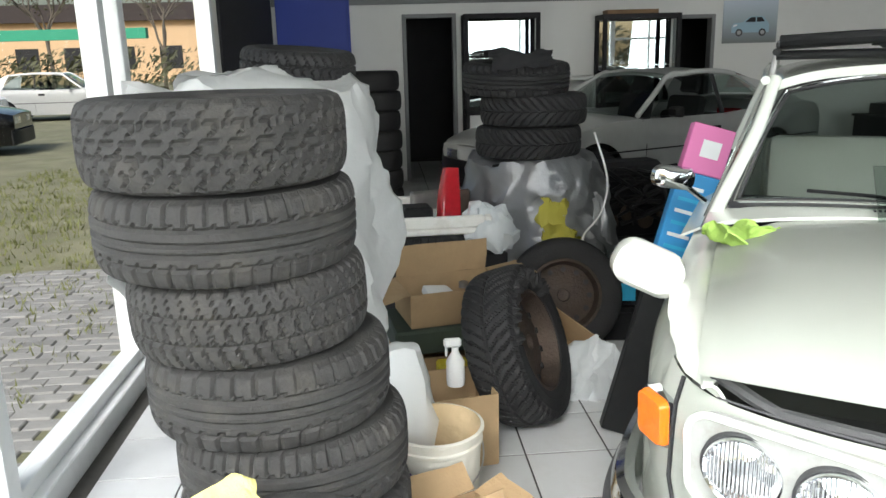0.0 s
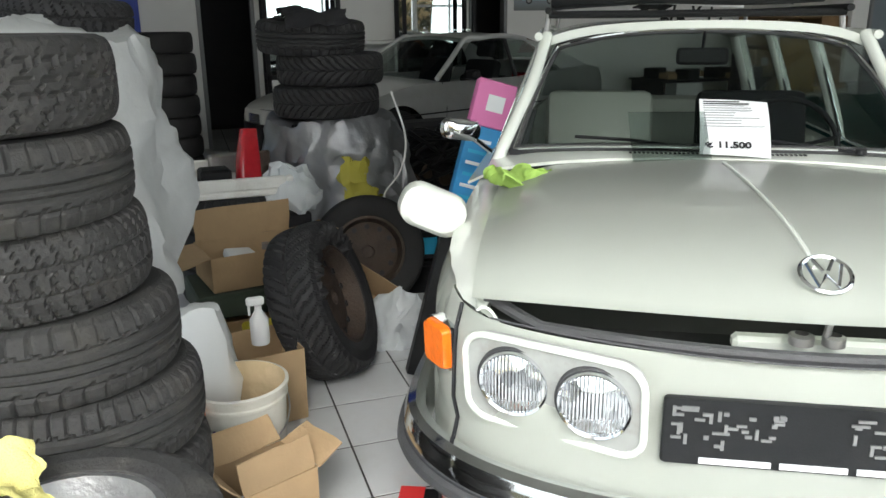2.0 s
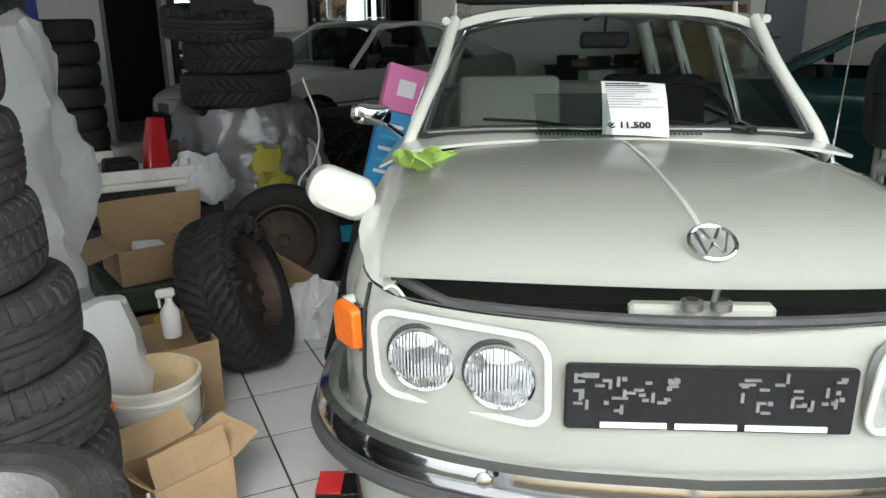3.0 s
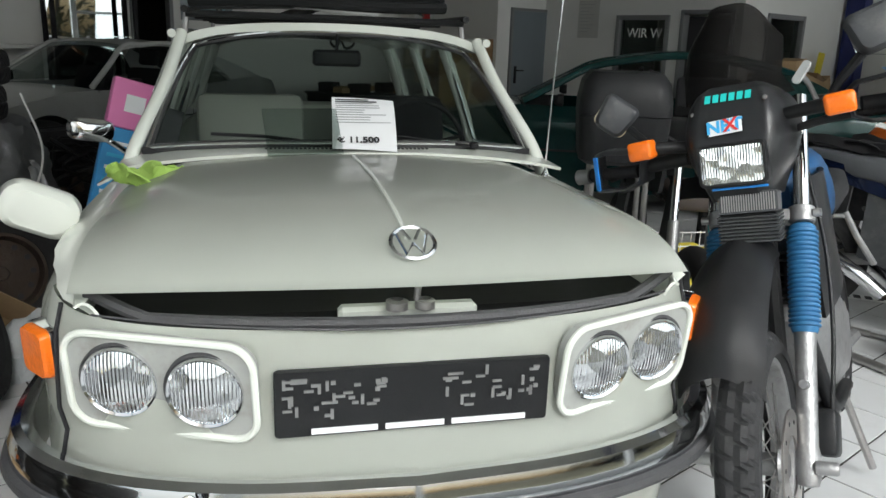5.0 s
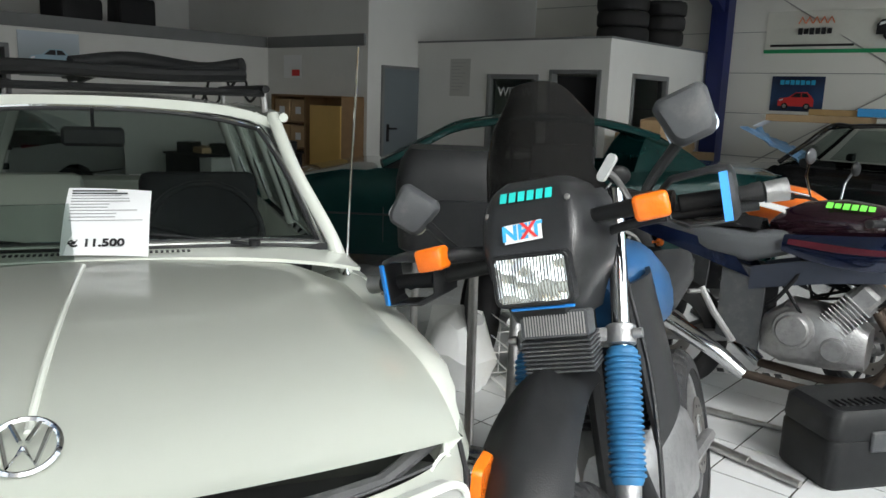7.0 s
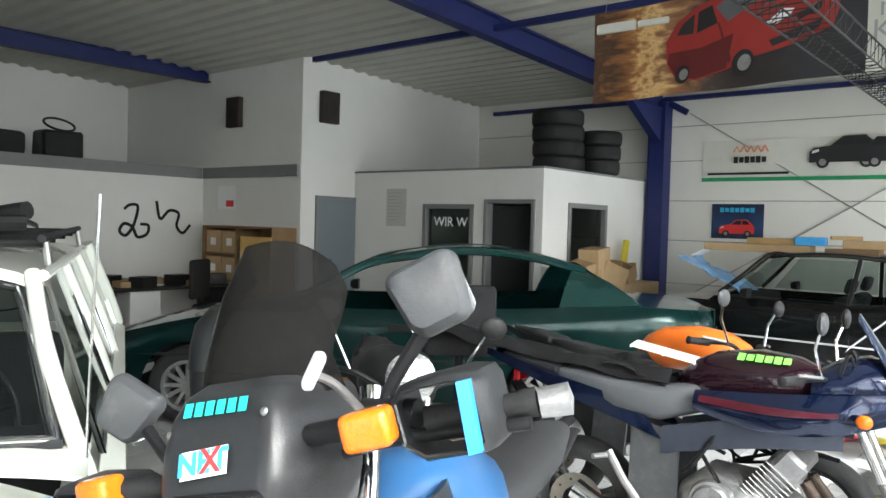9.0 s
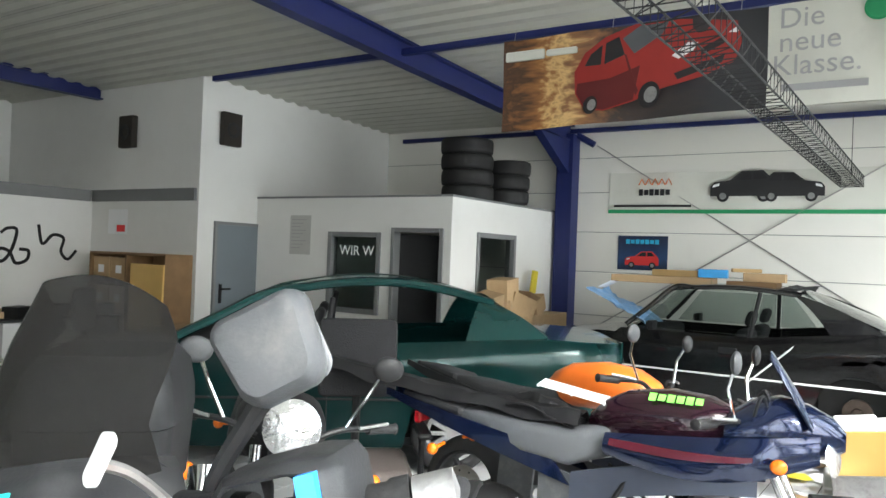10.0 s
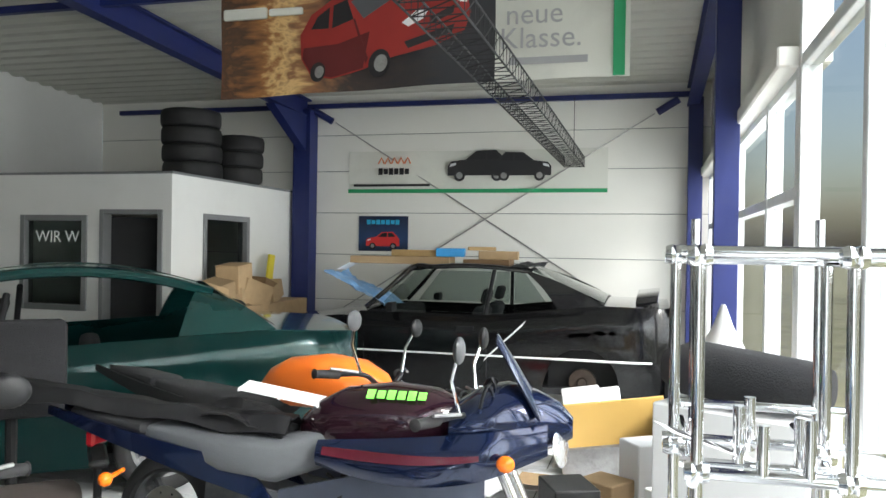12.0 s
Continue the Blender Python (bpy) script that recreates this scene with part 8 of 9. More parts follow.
for u in (0.1, 1.0, 2.0, 3.0):
    bm = B()
    tube(bm, [(u, 0, 0.74), (u, 0.02, 0.84)], 0.003, 5)
    part("tie", bm, M_steel, fb)
# wall banner
wb = thing("wall_banner", "grey-white car banner with green edge on the end wall", "banner", Matrix.Translation((12.235, 5.2, 2.31)) @ FACE_W)
bm = B()
sheet(bm, lambda u, v: (3.36 * u, 0.012 * math.sin(u * 20), 0.05 + 0.5 * v - 0.012 * math.sin(u * 3.1) * v), 40, 6, thick=0.002)
part("canvas", bm, M_canvas, wb, smooth=True)
bm = B()
box(bm, 0, 3.36, -0.022, -0.016, 0, 0.05)
part("green_edge", bm, M_greenprint, wb)
printed_car(wb, Matrix.Translation((1.75, -0.03, 0.14)), 0.78, M_ink, 1)
printed_car(wb, Matrix.Translation((2.32, -0.04, 0.14)), 0.72, M_ink, -1)
mark_bars("mark", 6, 0.12, M_ink, wb, Matrix.Translation((0.63, -0.022, 0.28)) @ LX, bold=0.002)
part("text_bar", box(B(), 0.08, 1.12, -0.024, -0.02, 0.085, 0.115), M_ink, wb)
for k in range(5):
    bm = B()
    tube(bm, [(0.42 + 0.09 * k, -0.025, 0.38), (0.46 + 0.09 * k, -0.025, 0.46), (0.5 + 0.09 * k, -0.025, 0.38)], 0.008, 5)
    part("scribble", bm, M_orange, wb)
po = thing("poster", "dark blue poster of a red car on the end wall", "poster", Matrix.Translation((12.238, 5.05, 1.55)) @ FACE_W)
bm = B()
sheet(bm, lambda u, v: (0.68 * u, 0.006 * math.sin(u * 7), 0.46 * v), 10, 4, thick=0.002)
part("sheet", bm, gradient_mat("night_blue_print", [(0.0, (0.01, 0.015, 0.03)), (0.5, (0.02, 0.06, 0.16)), (1.0, (0.01, 0.02, 0.06))], 0.4, axis="Z", noise_amt=0.3), po)
printed_car(po, Matrix.Translation((0.34, -0.012, 0.02)), 0.46, M_red, 1)
mark_bars("mark", 7, 0.085, M_cyanlabel, po, Matrix.Translation((0.34, -0.012, 0.38)) @ LX, space=1.3)
p2 = thing("poster", "framed poster of a pale blue car on the back wall", "poster", T(4.87, YB - 0.012, 1.64))
bm = B()
box(bm, 0, 0.72, -0.005, 0.01, 0, 0.53)
part("sheet", bm, gradient_mat("sky_print", [(0.0, (0.12, 0.13, 0.13)), (0.45, (0.3, 0.36, 0.4)), (1.0, (0.5, 0.58, 0.66))], 0.3, axis="Z"), p2)
printed_car(p2, T(0.36, -0.01, 0.08), 0.5, mat("pale_blue_print", (0.3, 0.45, 0.55), 0.4), 1)
for x, y, w, h, fx, lab in ((9.415, 8.43, 0.4, 0.48, "x", "grey printed notice on the office wall"),):
    n_ = thing("notice", lab, "notice", Matrix.Translation((9.416, 8.43, 1.59)) @ FACE_W)
    bm = B()
    box(bm, 0, 0.36, -0.002, 0.002, 0, 0.5)
    part("sheet", bm, mat("grey_paper", (0.5, 0.5, 0.48), 0.8), n_)
    for k in range(9):
        bm = B()
        box(bm, 0.03, 0.28 - 0.05 * (k % 3), -0.004, -0.0025, 0.44 - 0.045 * k, 0.448 - 0.045 * k)
        part("text_bar", bm, M_greyink, n_)
cp = thing("notice", "small white sheets pinned to the inner wall", "notice", Matrix.Translation((8.446, 10.9, 1.77)) @ FACE_W)
bm = B()
box(bm, 0, 0.42, -0.002, 0.002, 0, 0.33)
part("sheet", bm, M_paper, cp)
bm = B()
box(bm, 0.2, 0.38, -0.005, -0.003, 0.03, 0.12)
part("print_patch", bm, M_red, cp)
# loudspeakers
for m in (Matrix.Translation((8.72, 9.05, 2.94)), Matrix.Translation((8.44, 10.62, 2.92)) @ FACE_W):
    sk = thing("loudspeaker", "dark square loudspeaker on the white wall", "loudspeaker", m, "loudspeakers")
    bm = B()
    box(bm, 0, 0.3, -0.09, -0.003, 0, 0.42, 0.008)
    part("cabinet", bm, mat("brown_black_box", (0.03, 0.025, 0.02), 0.7), sk)
    part("cone", lathe(B(), [(0.0, -0.02), (0.03, -0.01), (0.09, 0.012), (0.1, 0.012), (0.1, 0.0)], 26, m=T(0.15, -0.09, 0.2, 90, 0, 0)), M_ink, sk, smooth=True)
# neutral spray scrawl on the back wall
gr = thing("spray_scrawl", "black sprayed scrawl on the white back wall", "graffiti", T(0, YB - 0.055, 0))
for pts in ([(7.22, 1.72), (7.3, 1.78), (7.42, 1.76), (7.36, 1.5), (7.25, 1.36), (7.16, 1.42), (7.22, 1.52), (7.34, 1.48), (7.42, 1.34), (7.56, 1.38), (7.58, 1.5), (7.46, 1.52)], [(7.7, 1.85), (7.76, 1.6), (7.9, 1.72), (8.05, 1.68), (8.02, 1.5), (8.12, 1.4), (8.24, 1.52)]):
    bm = B()
    tube(bm, curve_pts([(x, 0.048, z) for x, z in pts], 6), 0.022, 6)
    for v in bm.verts:
        v.co.y = 0.05 + (v.co.y - 0.048) * 0.12
    part("stroke", bm, M_blackpaint_matt, gr)
# tyres on the office roof and on the gallery
for k in range(4):
    tyre_thing("black car tyre stacked on the office roof", 0.335, 0.198, "plain", T(10.5, 6.42 + 0.01 * k, 2.434 + 0.199 * k), "tyres on the office roof", M_rubber_dk)
for k in range(3):
    tyre_thing("black car tyre in a lower stack on the office roof", 0.28, 0.185, "plain", T(11.0, 6.12 - 0.01 * k, 2.428 + 0.186 * k), "tyres on the office roof", M_rubber_dk)
simple("black_box", crumple(box(B(), -0.26, 0.26, -0.2, 0.2, 0, 0.36, 0.03), 0.02, 5), M_plastic, T(6.5, 11.7, 2.362), "black car part standing on the gallery", "car part")
sw = simple("steering_wheel", tube(B(), [(0.19 * math.cos(a), 0.0, 0.19 * math.sin(a)) for a in np.linspace(0, 2 * math.pi, 34)], 0.016, 8), M_plastic, T(6.5, 11.66, 2.722 + 0.09, -60, 0, 0), "black steering wheel on the gallery", "steering wheel", smooth=True)
simple("cushion", box(B(), -0.3, 0.3, -0.25, 0.25, 0, 0.3, 0.06, m=None, seg=2), M_dark, T(5.7, 11.7, 2.362, 0, 0, 12), "dark cushion lying on the gallery", "cushion", smooth=True)
# wire cable tray under the roof
ct = thing("cable_tray", "dark wire cable tray hanging along the hall", "cable tray", kind="structure")
for y, z in ((2.12, 2.62), (2.36, 2.62), (2.12, 2.74), (2.36, 2.74)):
    bm = B()
    tube(bm, [(3.5, y, z), (12.2, y, z - 0.0)], 0.006, 5)
    part("wire", bm, M_dark, ct)
bm = B()
k = 0
x = 3.5
while x < 12.2:
    tube(bm, [(x, 2.12, 2.74), (x, 2.12, 2.62), (x, 2.36, 2.62), (x, 2.36, 2.74)], 0.0035, 4, caps=False)
    if k % 2 == 0:
        tube(bm, [(x, 2.12, 2.62), (x + 0.2, 2.36, 2.62)], 0.003, 4, caps=False)
        tube(bm, [(x, 2.36, 2.62), (x + 0.2, 2.36, 2.74)], 0.003, 4, caps=False)
        tube(bm, [(x, 2.12, 2.62), (x + 0.2, 2.12, 2.74)], 0.003, 4, caps=False)
    x += 0.1
    k += 1
tagged(part("cross_wire", bm, M_dark, ct), kind="stuff")
for x in (4.0, 8.15, 12.1):
    bm = B()
    tube(bm, [(x, 2.24, 2.74), (x, 2.24, 3.6 if x < 10 else 3.45)], 0.004, 5)
    part("hanger", bm, M_dark, ct)
# pigeon-hole cabinet by the inner wall and desk with papers
pc = thing("pigeonhole_cabinet", "brown wooden cabinet with cartons in its compartments", "cabinet", Matrix.Translation((8.44, 10.66, 0)) @ FACE_W)
bm = B()
box(bm, 0, 1.55, -0.4, 0, 1.5, 1.53, 0.004)
box(bm, 0, 1.55, -0.4, 0, 0, 0.06, 0.004)
box(bm, 0, 0.03, -0.4, 0, 0.06, 1.5)
box(bm, 0.76, 0.79, -0.4, 0, 0.06, 1.5)
box(bm, 1.52, 1.55, -0.4, 0, 0.06, 1.5)
box(bm, 0.03, 1.52, -0.012, 0, 0.06, 1.5)
part("carcass", bm, M_wood_dk, pc)
for z in (0.42, 0.78, 1.14):
    bm = B()
    box(bm, 0.03, 0.76, -0.39, -0.012, z, z + 0.02)
    part("shelf", bm, M_wood_dk, pc)
rnd = random.Random(8)
for k in range(10):
    c = simple("carton", box(B(), -0.17, 0.17, -0.15, 0.15, 0, 0.3, 0.006), M_cardboard, Matrix.Translation((8.22, 10.44 - 0.37 * (k % 2) - (0.75 if k >= 8 else 0), (0.062, 0.442, 0.802, 1.162, 0.062)[k // 2])) @ FACE_W, "brown carton in a wooden cabinet", "carton", "cartons in the cabinet")
    bm = B()
    box(bm, -0.06, 0.06, -0.153, -0.1505, 0.1, 0.2)
    part("label", bm, M_paper, c)
simple("door_panel", box(B(), -0.32, 0.32, -0.012, 0.012, 0, 1.4, 0.004), M_wood_yel, Matrix.Translation((8.02, 9.42, 0.0)) @ FACE_W, "tan wooden cabinet door leaning closed", "panel")
dk = thing("desk", "dark office desk covered with papers and parts", "desk", T(7.2, 10.3, 0))
bm = B()
box(bm, -0.85, 0.85, -0.4, 0.4, 0.72, 0.75, 0.004)
part("tabletop", bm, M_dark, dk)
for s in (-1, 1):
    bm = B()
    box(bm, s * 0.8 - 0.02, s * 0.8 + 0.02, -0.38, 0.38, 0, 0.72)
    part("side_panel", bm, M_dark, dk)
bm = B()
box(bm, -0.6, -0.2, -0.36, 0.3, 0.06, 0.71, 0.005)
part("drawer_unit", bm, M_white, dk)
for k in range(14):
    x, y = rnd.uniform(-0.75, 0.75), rnd.uniform(-0.3, 0.3)
    simple("paper_pile", box(B(), -0.14, 0.14, -0.1, 0.1, 0, 0.012 + 0.06 * (k % 3), 0.002), (M_paper, M_cardboard, M_plastic)[k % 3], T(7.2 + x, 10.3 + y, 0.752 + 0.001 * k, 0, 0, rnd.uniform(0, 90)), "stack of papers and parts on the desk", "papers", "papers on the desk")
oc = thing("office_chair", "black swivel chair by the desk", "chair", T(7.6, 9.6, 0, 0, 0, 30))
bm = B()
box(bm, -0.25, 0.25, -0.25, 0.25, 0.45, 0.55, 0.04, seg=2)
part("seat", bm, M_seatcloth, oc, smooth=True)
bm = B()
box(bm, -0.24, 0.24, 0.22, 0.3, 0.6, 1.1, 0.04, seg=2)
part("backrest", bm, M_seatcloth, oc, smooth=True)
bm = B()
tube(bm, [(0, 0, 0.05), (0, 0, 0.45)], 0.025, 10)
tube(bm, [(0, 0.2, 0.5), (0, 0.26, 0.7)], 0.02, 8)
part("column", bm, M_plastic, oc)
for k in range(5):
    bm = B()
    a = 2 * math.pi * k / 5
    tube(bm, [(0, 0, 0.09), (0.28 * math.cos(a), 0.28 * math.sin(a), 0.03)], 0.02, 8)
    part("leg", bm, M_plastic, oc)
# grey swivel chair behind the road bike
c2 = thing("office_chair", "grey swivel chair with a brown seat and armrests", "chair", T(5.02, 3.62, 0, 0, 0, -49))
bm = B()
box(bm, -0.26, 0.26, -0.26, 0.26, 0.52, 0.66, 0.06, seg=3)
part("seat", bm, M_seatbrown, c2, smooth=True)
bm = B()
box(bm, -0.2, 0.2, -0.03, 0.04, 0, 0.4, 0.03, m=T(0, 0.28, 0.9, -6, 0, 0), seg=2)
part("backrest", bm, M_blackcloth, c2, smooth=True)
bm = B()
tube(bm, [(0, 0.22, 0.55), (0, 0.31, 0.62), (0, 0.31, 1.05)], 0.022, 8)
tube(bm, [(0, 0, 0.06), (0, 0, 0.52)], 0.03, 10)
part("column", bm, M_plastic, c2)
for s in (-1, 1):
    bm = B()
    tube(bm, [(s * 0.26, 0, 0.56), (s * 0.31, 0, 0.58), (s * 0.31, 0, 0.78)], 0.016, 8)
    box(bm, s * 0.31 - 0.035, s * 0.31 + 0.035, -0.15, 0.13, 0.78, 0.81, 0.012)
    part("armrest", bm, M_plastic, c2, smooth=True)
for k in range(5):
    bm = B()
    a = 2 * math.pi * k / 5
    tube(bm, [(0, 0, 0.1), (0.3 * math.cos(a), 0.3 * math.sin(a), 0.03)], 0.02, 8)
    part("leg", bm, M_plastic, c2)
# carton heap by the office
for k in range(22):
    w, d_, h = rnd.uniform(0.25, 0.55), rnd.uniform(0.2, 0.4), rnd.uniform(0.12, 0.3)
    lay = k // 8
    x = 9.75 + 0.28 * (k % 8) + rnd.uniform(-0.05, 0.05) - 0.1 * lay
    if x > 11.8:
        x = 11.3
    y = 5.66 + rnd.uniform(-0.04, 0.03)
    simple("carton", box(B(), -w / 2, w / 2, -0.14, 0.14, 0, h, 0.006), M_cardboard if k % 5 else M_wood_dk, T(x, y, (0.0, 0.55, 0.95)[lay] + 0.0, rnd.uniform(-8, 8) if lay else 0, rnd.uniform(-22, 22) if lay == 2 else 0, rnd.uniform(-20, 20)), "flattened brown carton in a heap by the office", "carton", "carton heap")
simple("pallet_box", box(B(), -1.05, 1.05, -0.16, 0.16, 0, 0.55, 0.01), M_cardboard, T(10.75, 5.62, 0.0), "long brown carton at the bottom of a heap", "carton", "carton heap")
simple("pallet_box", box(B(), -0.95, 0.95, -0.15, 0.15, 0, 0.4, 0.01), M_cardboard, T(10.7, 5.64, 0.552, 0, 0, 1), "long brown carton in the middle of a heap", "carton", "carton heap")
simple("yellow_board", box(B(), -0.07, 0.07, -0.015, 0.015, 0, 1.5, 0.006), M_yellow, T(11.1, 5.88, 0.0, 3, 6, 0), "narrow yellow board leaning on the office wall", "board")
simple("carton", box(B(), -0.18, 0.18, -0.13, 0.13, 0, 0.3, 0.005), M_cardboard, T(10.15, 5.66, 1.1, 0, -5, 6), "open brown carton beside the office window", "carton", "carton heap")
simple("wheel_cover", box(B(), -0.28, 0.28, -0.15, 0.15, 0, 0.22, 0.08, seg=3), M_seatcloth, T(9.7, 5.55, 0.85, 0, 10, 0), "black cushion on the carton heap", "cushion", smooth=True)
simple("oil_drum", lathe(B(), [(0.0, 0), (0.2, 0), (0.2, 0.85), (0.0, 0.85)], 26), M_dark, T(9.7, 5.5, 0.0), "dark drum under a cushion", "drum", smooth=True)
# flat boxes and trim on the black car's roof
for x, y, z, w, l, h, r, mt in ((10.75, 3.95, 1.43, 0.35, 1.1, 0.08, 4, M_cardboard), (10.8, 3.75, 1.512, 0.3, 0.6, 0.07, -6, M_wood), (10.72, 3.4, 1.515, 0.25, 0.3, 0.09, 10, M_bluepack), (10.8, 3.0, 1.43, 0.3, 0.5, 0.06, 0, M_wood_dk), (10.85, 2.9, 1.492, 0.16, 0.42, 0.09, 4, M_cardboard), (10.9, 3.1, 1.585, 0.1, 0.3, 0.04, 20, M_wood)):
    simple("flat_carton", box(B(), -w / 2, w / 2, -l / 2, l / 2, 0, h, 0.005), mt, T(x, y, z, 0, 0, r), "flat carton lying on the black car roof", "carton", "boxes on the car roof")
simple("rag", crumple(sheet(B(), lambda u, v: (-0.2 + 0.4 * u, -0.2 + 0.4 * v, 0.06 - 0.2 * max(0, v - 0.6)), 16, 16, thick=0.004), 0.05, 7, 5), M_plastic_grey, T(10.6, 2.55, 1.40), "crumpled grey sheet on the black car roof", "cloth", smooth=True)
bb = simple("printed_bag", crumple(sheet(B(), lambda u, v: (-0.3 + 0.6 * u, -0.34 + 0.68 * v, 0.34 * (1 - v)), 22, 22, thick=0.003), 0.05, 6, 2), mat("blue_white_print", (0.2, 0.38, 0.62), 0.35, vary=0.6, scale=5), T(10.5, 4.28, 1.0, 0, 0, 180), "blue and white printed plastic bag on the car windscreen", "bag", smooth=True)
bm = B()
box(bm, -0.25, 0.2, -0.02, 0.14, 0, 0.004, m=T(0.0, -0.28, 0.37, 26, 0, 8))
part("red_print", crumple(bm, 0.02, 5), M_paper, bb)
# yellow drawer cabinet lying open
dr = thing("drawer_cabinet", "yellow wooden drawer unit lying open on the floor", "cabinet", T(8.0, 1.55, 0.28, -12, 8, 96))
bm = B()
box(bm, -0.36, 0.36, -0.02, 0.0, 0, 0.34, 0.004)
part("front", bm, M_wood_yel, dr)
for a in ((-0.34, -0.32, 0.0, 0.5), (0.32, 0.34, 0.0, 0.5), (-0.32, 0.32, 0.48, 0.5)):
    bm = B()
    box(bm, *a, 0.03, 0.26, 0.002)
    part("drawer_side", bm, M_alu, dr)
bm = B()
box(bm, -0.34, 0.34, 0.0, 0.5, 0.02, 0.03)
part("drawer_bottom", bm, M_alu, dr)
bm = B()
tube(bm, [(-0.05, -0.02, 0.22), (-0.05, -0.05, 0.22), (0.06, -0.05, 0.22), (0.06, -0.02, 0.22)], 0.006, 6)
part("handle", bm, M_plastic, dr)
simple("crate", box(B(), -0.3, 0.3, -0.35, 0.35, 0, 0.26, 0.01), M_white, T(7.95, 1.6, 0, 0, 0, 6), "white box under the drawer unit", "box")
for k in range(2):
    simple("folder", box(B(), -0.13, 0.13, -0.04, 0.04, 0, 0.3, 0.008), M_paper, T(8.12, 1.75 - 0.14 * k, 0.36, 18, 10, 90), "white lever-arch folder in the drawer unit", "folder", "folders")
# litter of papers on the floor near the shop front
for k in range(60):
    x, y = rnd.uniform(6.2, 9.4), rnd.uniform(0.95, 2.6)
    s_ = rnd.uniform(0.08, 0.22)
    bm = sheet(B(), lambda u, v: (-s_ + 2 * s_ * u, -s_ * 0.7 + 1.4 * s_ * v, 0.01), 4, 4, thick=0.002)
    crumple(bm, 0.02, 6, k, 0.0)
    simple("paper", bm, (M_paper, M_paper, M_white, M_cardboard, M_paper, M_yellow if k == 5 else M_paper, M_red if k == 6 else M_paper)[k % 7], T(x, y, 0.004 + 0.0045 * k, 0, 0, rnd.uniform(0, 180)), "loose sheet of paper littering the floor", "paper", "litter on the floor", smooth=True)
for k in range(14):
    w, l, h = rnd.uniform(0.15, 0.4), rnd.uniform(0.12, 0.3), rnd.uniform(0.06, 0.3)
    simple("box", box(B(), -w / 2, w / 2, -l / 2, l / 2, 0, h, 0.006), (M_white, M_cardboard, M_paper, M_plastic)[k % 4], T(rnd.uniform(6.3, 7.6), rnd.uniform(0.95, 1.7), 0.004 + 0.28 * (k > 9), 0, 0, rnd.uniform(0, 90)), "small box among papers by the shop front", "box", "boxes by the shop front")
# chrome tube rack
rk = thing("tube_rack", "chrome tube display rack with clamp joints", "rack")
posts = ((4.85, 1.27), (4.6, 1.225), (4.85, 0.9), (4.6, 0.895), (5.25, 1.2), (5.25, 0.84))
for i, (x, y) in enumerate(posts):
    bm = B()
    tube(bm, [(x, y, 0), (x, y, 1.62 if i < 4 else 1.72)], 0.0145, 14)
    part("post", bm, M_chrome, rk, smooth=True)
for (x0, y0), (x1, y1), z in (((4.72, 1.26), (4.6, 0.5 + 0.24), 1.62), ((4.85, 1.3), (4.85, 0.74), 1.6), ((4.6, 1.25), (4.6, 0.74), 1.1), ((4.85, 1.3), (4.85, 0.74), 1.12), ((5.25, 1.25), (5.25, 0.76), 1.14), ((4.58, 1.235), (5.28, 1.235), 1.6), ((4.58, 0.9), (5.28, 0.9), 1.6), ((4.58, 1.235), (5.28, 1.235), 1.08), ((4.58, 0.9), (5.28, 0.9), 1.08), ((4.72, 1.26), (4.72, 0.74), 1.09)):
    bm = B()
    tube(bm, [(x0, y0, z), (x1, y1, z)], 0.0145, 14)
    part("rail", bm, M_chrome, rk, smooth=True)
for (x, y) in posts[:4]:
    for z in (1.61, 1.1):
        bm = B()
        lathe(bm, [(0.0, -0.03), (0.022, -0.028), (0.028, -0.012), (0.024, 0.0), (0.028, 0.012), (0.022, 0.028), (0.0, 0.03)], 16, m=T(x, y, z, 90, 0, 0))
        part("clamp", bm, M_chrome, rk, smooth=True)
for k, (x, y) in enumerate(((4.72, 1.12), (4.72, 0.98), (4.85, 1.08), (4.6, 1.08), (4.6, 0.98))):
    bm = B()
    tube(bm, [(x, y, 1.1), (x, y, 1.24 - 0.02 * (k % 2))], 0.0145, 12)
    part("stub", bm, M_chrome, rk, smooth=True)
npl = simple("number_plate", box(B(), -0.13, 0.13, -0.055, 0.055, 0, 0.003, 0.001), M_white, T(4.74, 1.19, 1.135, 0, 20, -70), "white number plate lying on the chrome rack", "number plate")
for k in range(3):
    bm = B()
    box(bm, -0.1 + 0.065 * k, -0.055 + 0.065 * k, -0.035, 0.035, 0.0035, 0.005)
    part("plate_bar", bm, M_ink, npl)
simple("black_cushion", blob([(0, -0.28, 0, 0.1, 0.07), (0, -0.2, 0, 0.13, 0.09), (0, 0.2, 0.02, 0.15, 0.1), (0, 0.28, 0.02, 0.1, 0.07)]), M_blackcloth, T(5.65, 1.0, 1.16, 0, 0, -30), "long black upholstered bolster on a box", "cushion", smooth=True)
simple("tall_box", box(B(), -0.16, 0.16, -0.28, 0.28, 0, 1.06, 0.008), M_white, T(5.65, 1.0, 0, 0, 0, -30), "tall white box under a black bolster", "box")
simple("white_sheet", lathe(B(), [(0.02, 0.42), (0.1, 0.28), (0.22, 0.14), (0.34, 0.0)], 28), M_white, T(6.75, 0.98, 1.02, 0, 0, 0, (0.8, 0.5, 0.8)), "white plastic sheet peaked over a pile", "plastic sheet", smooth=True)
simple("tall_box", box(B(), -0.25, 0.25, -0.17, 0.17, 0, 1.015, 0.008), M_cardboard, T(6.75, 0.98, 0), "tall carton under a white sheet", "carton")
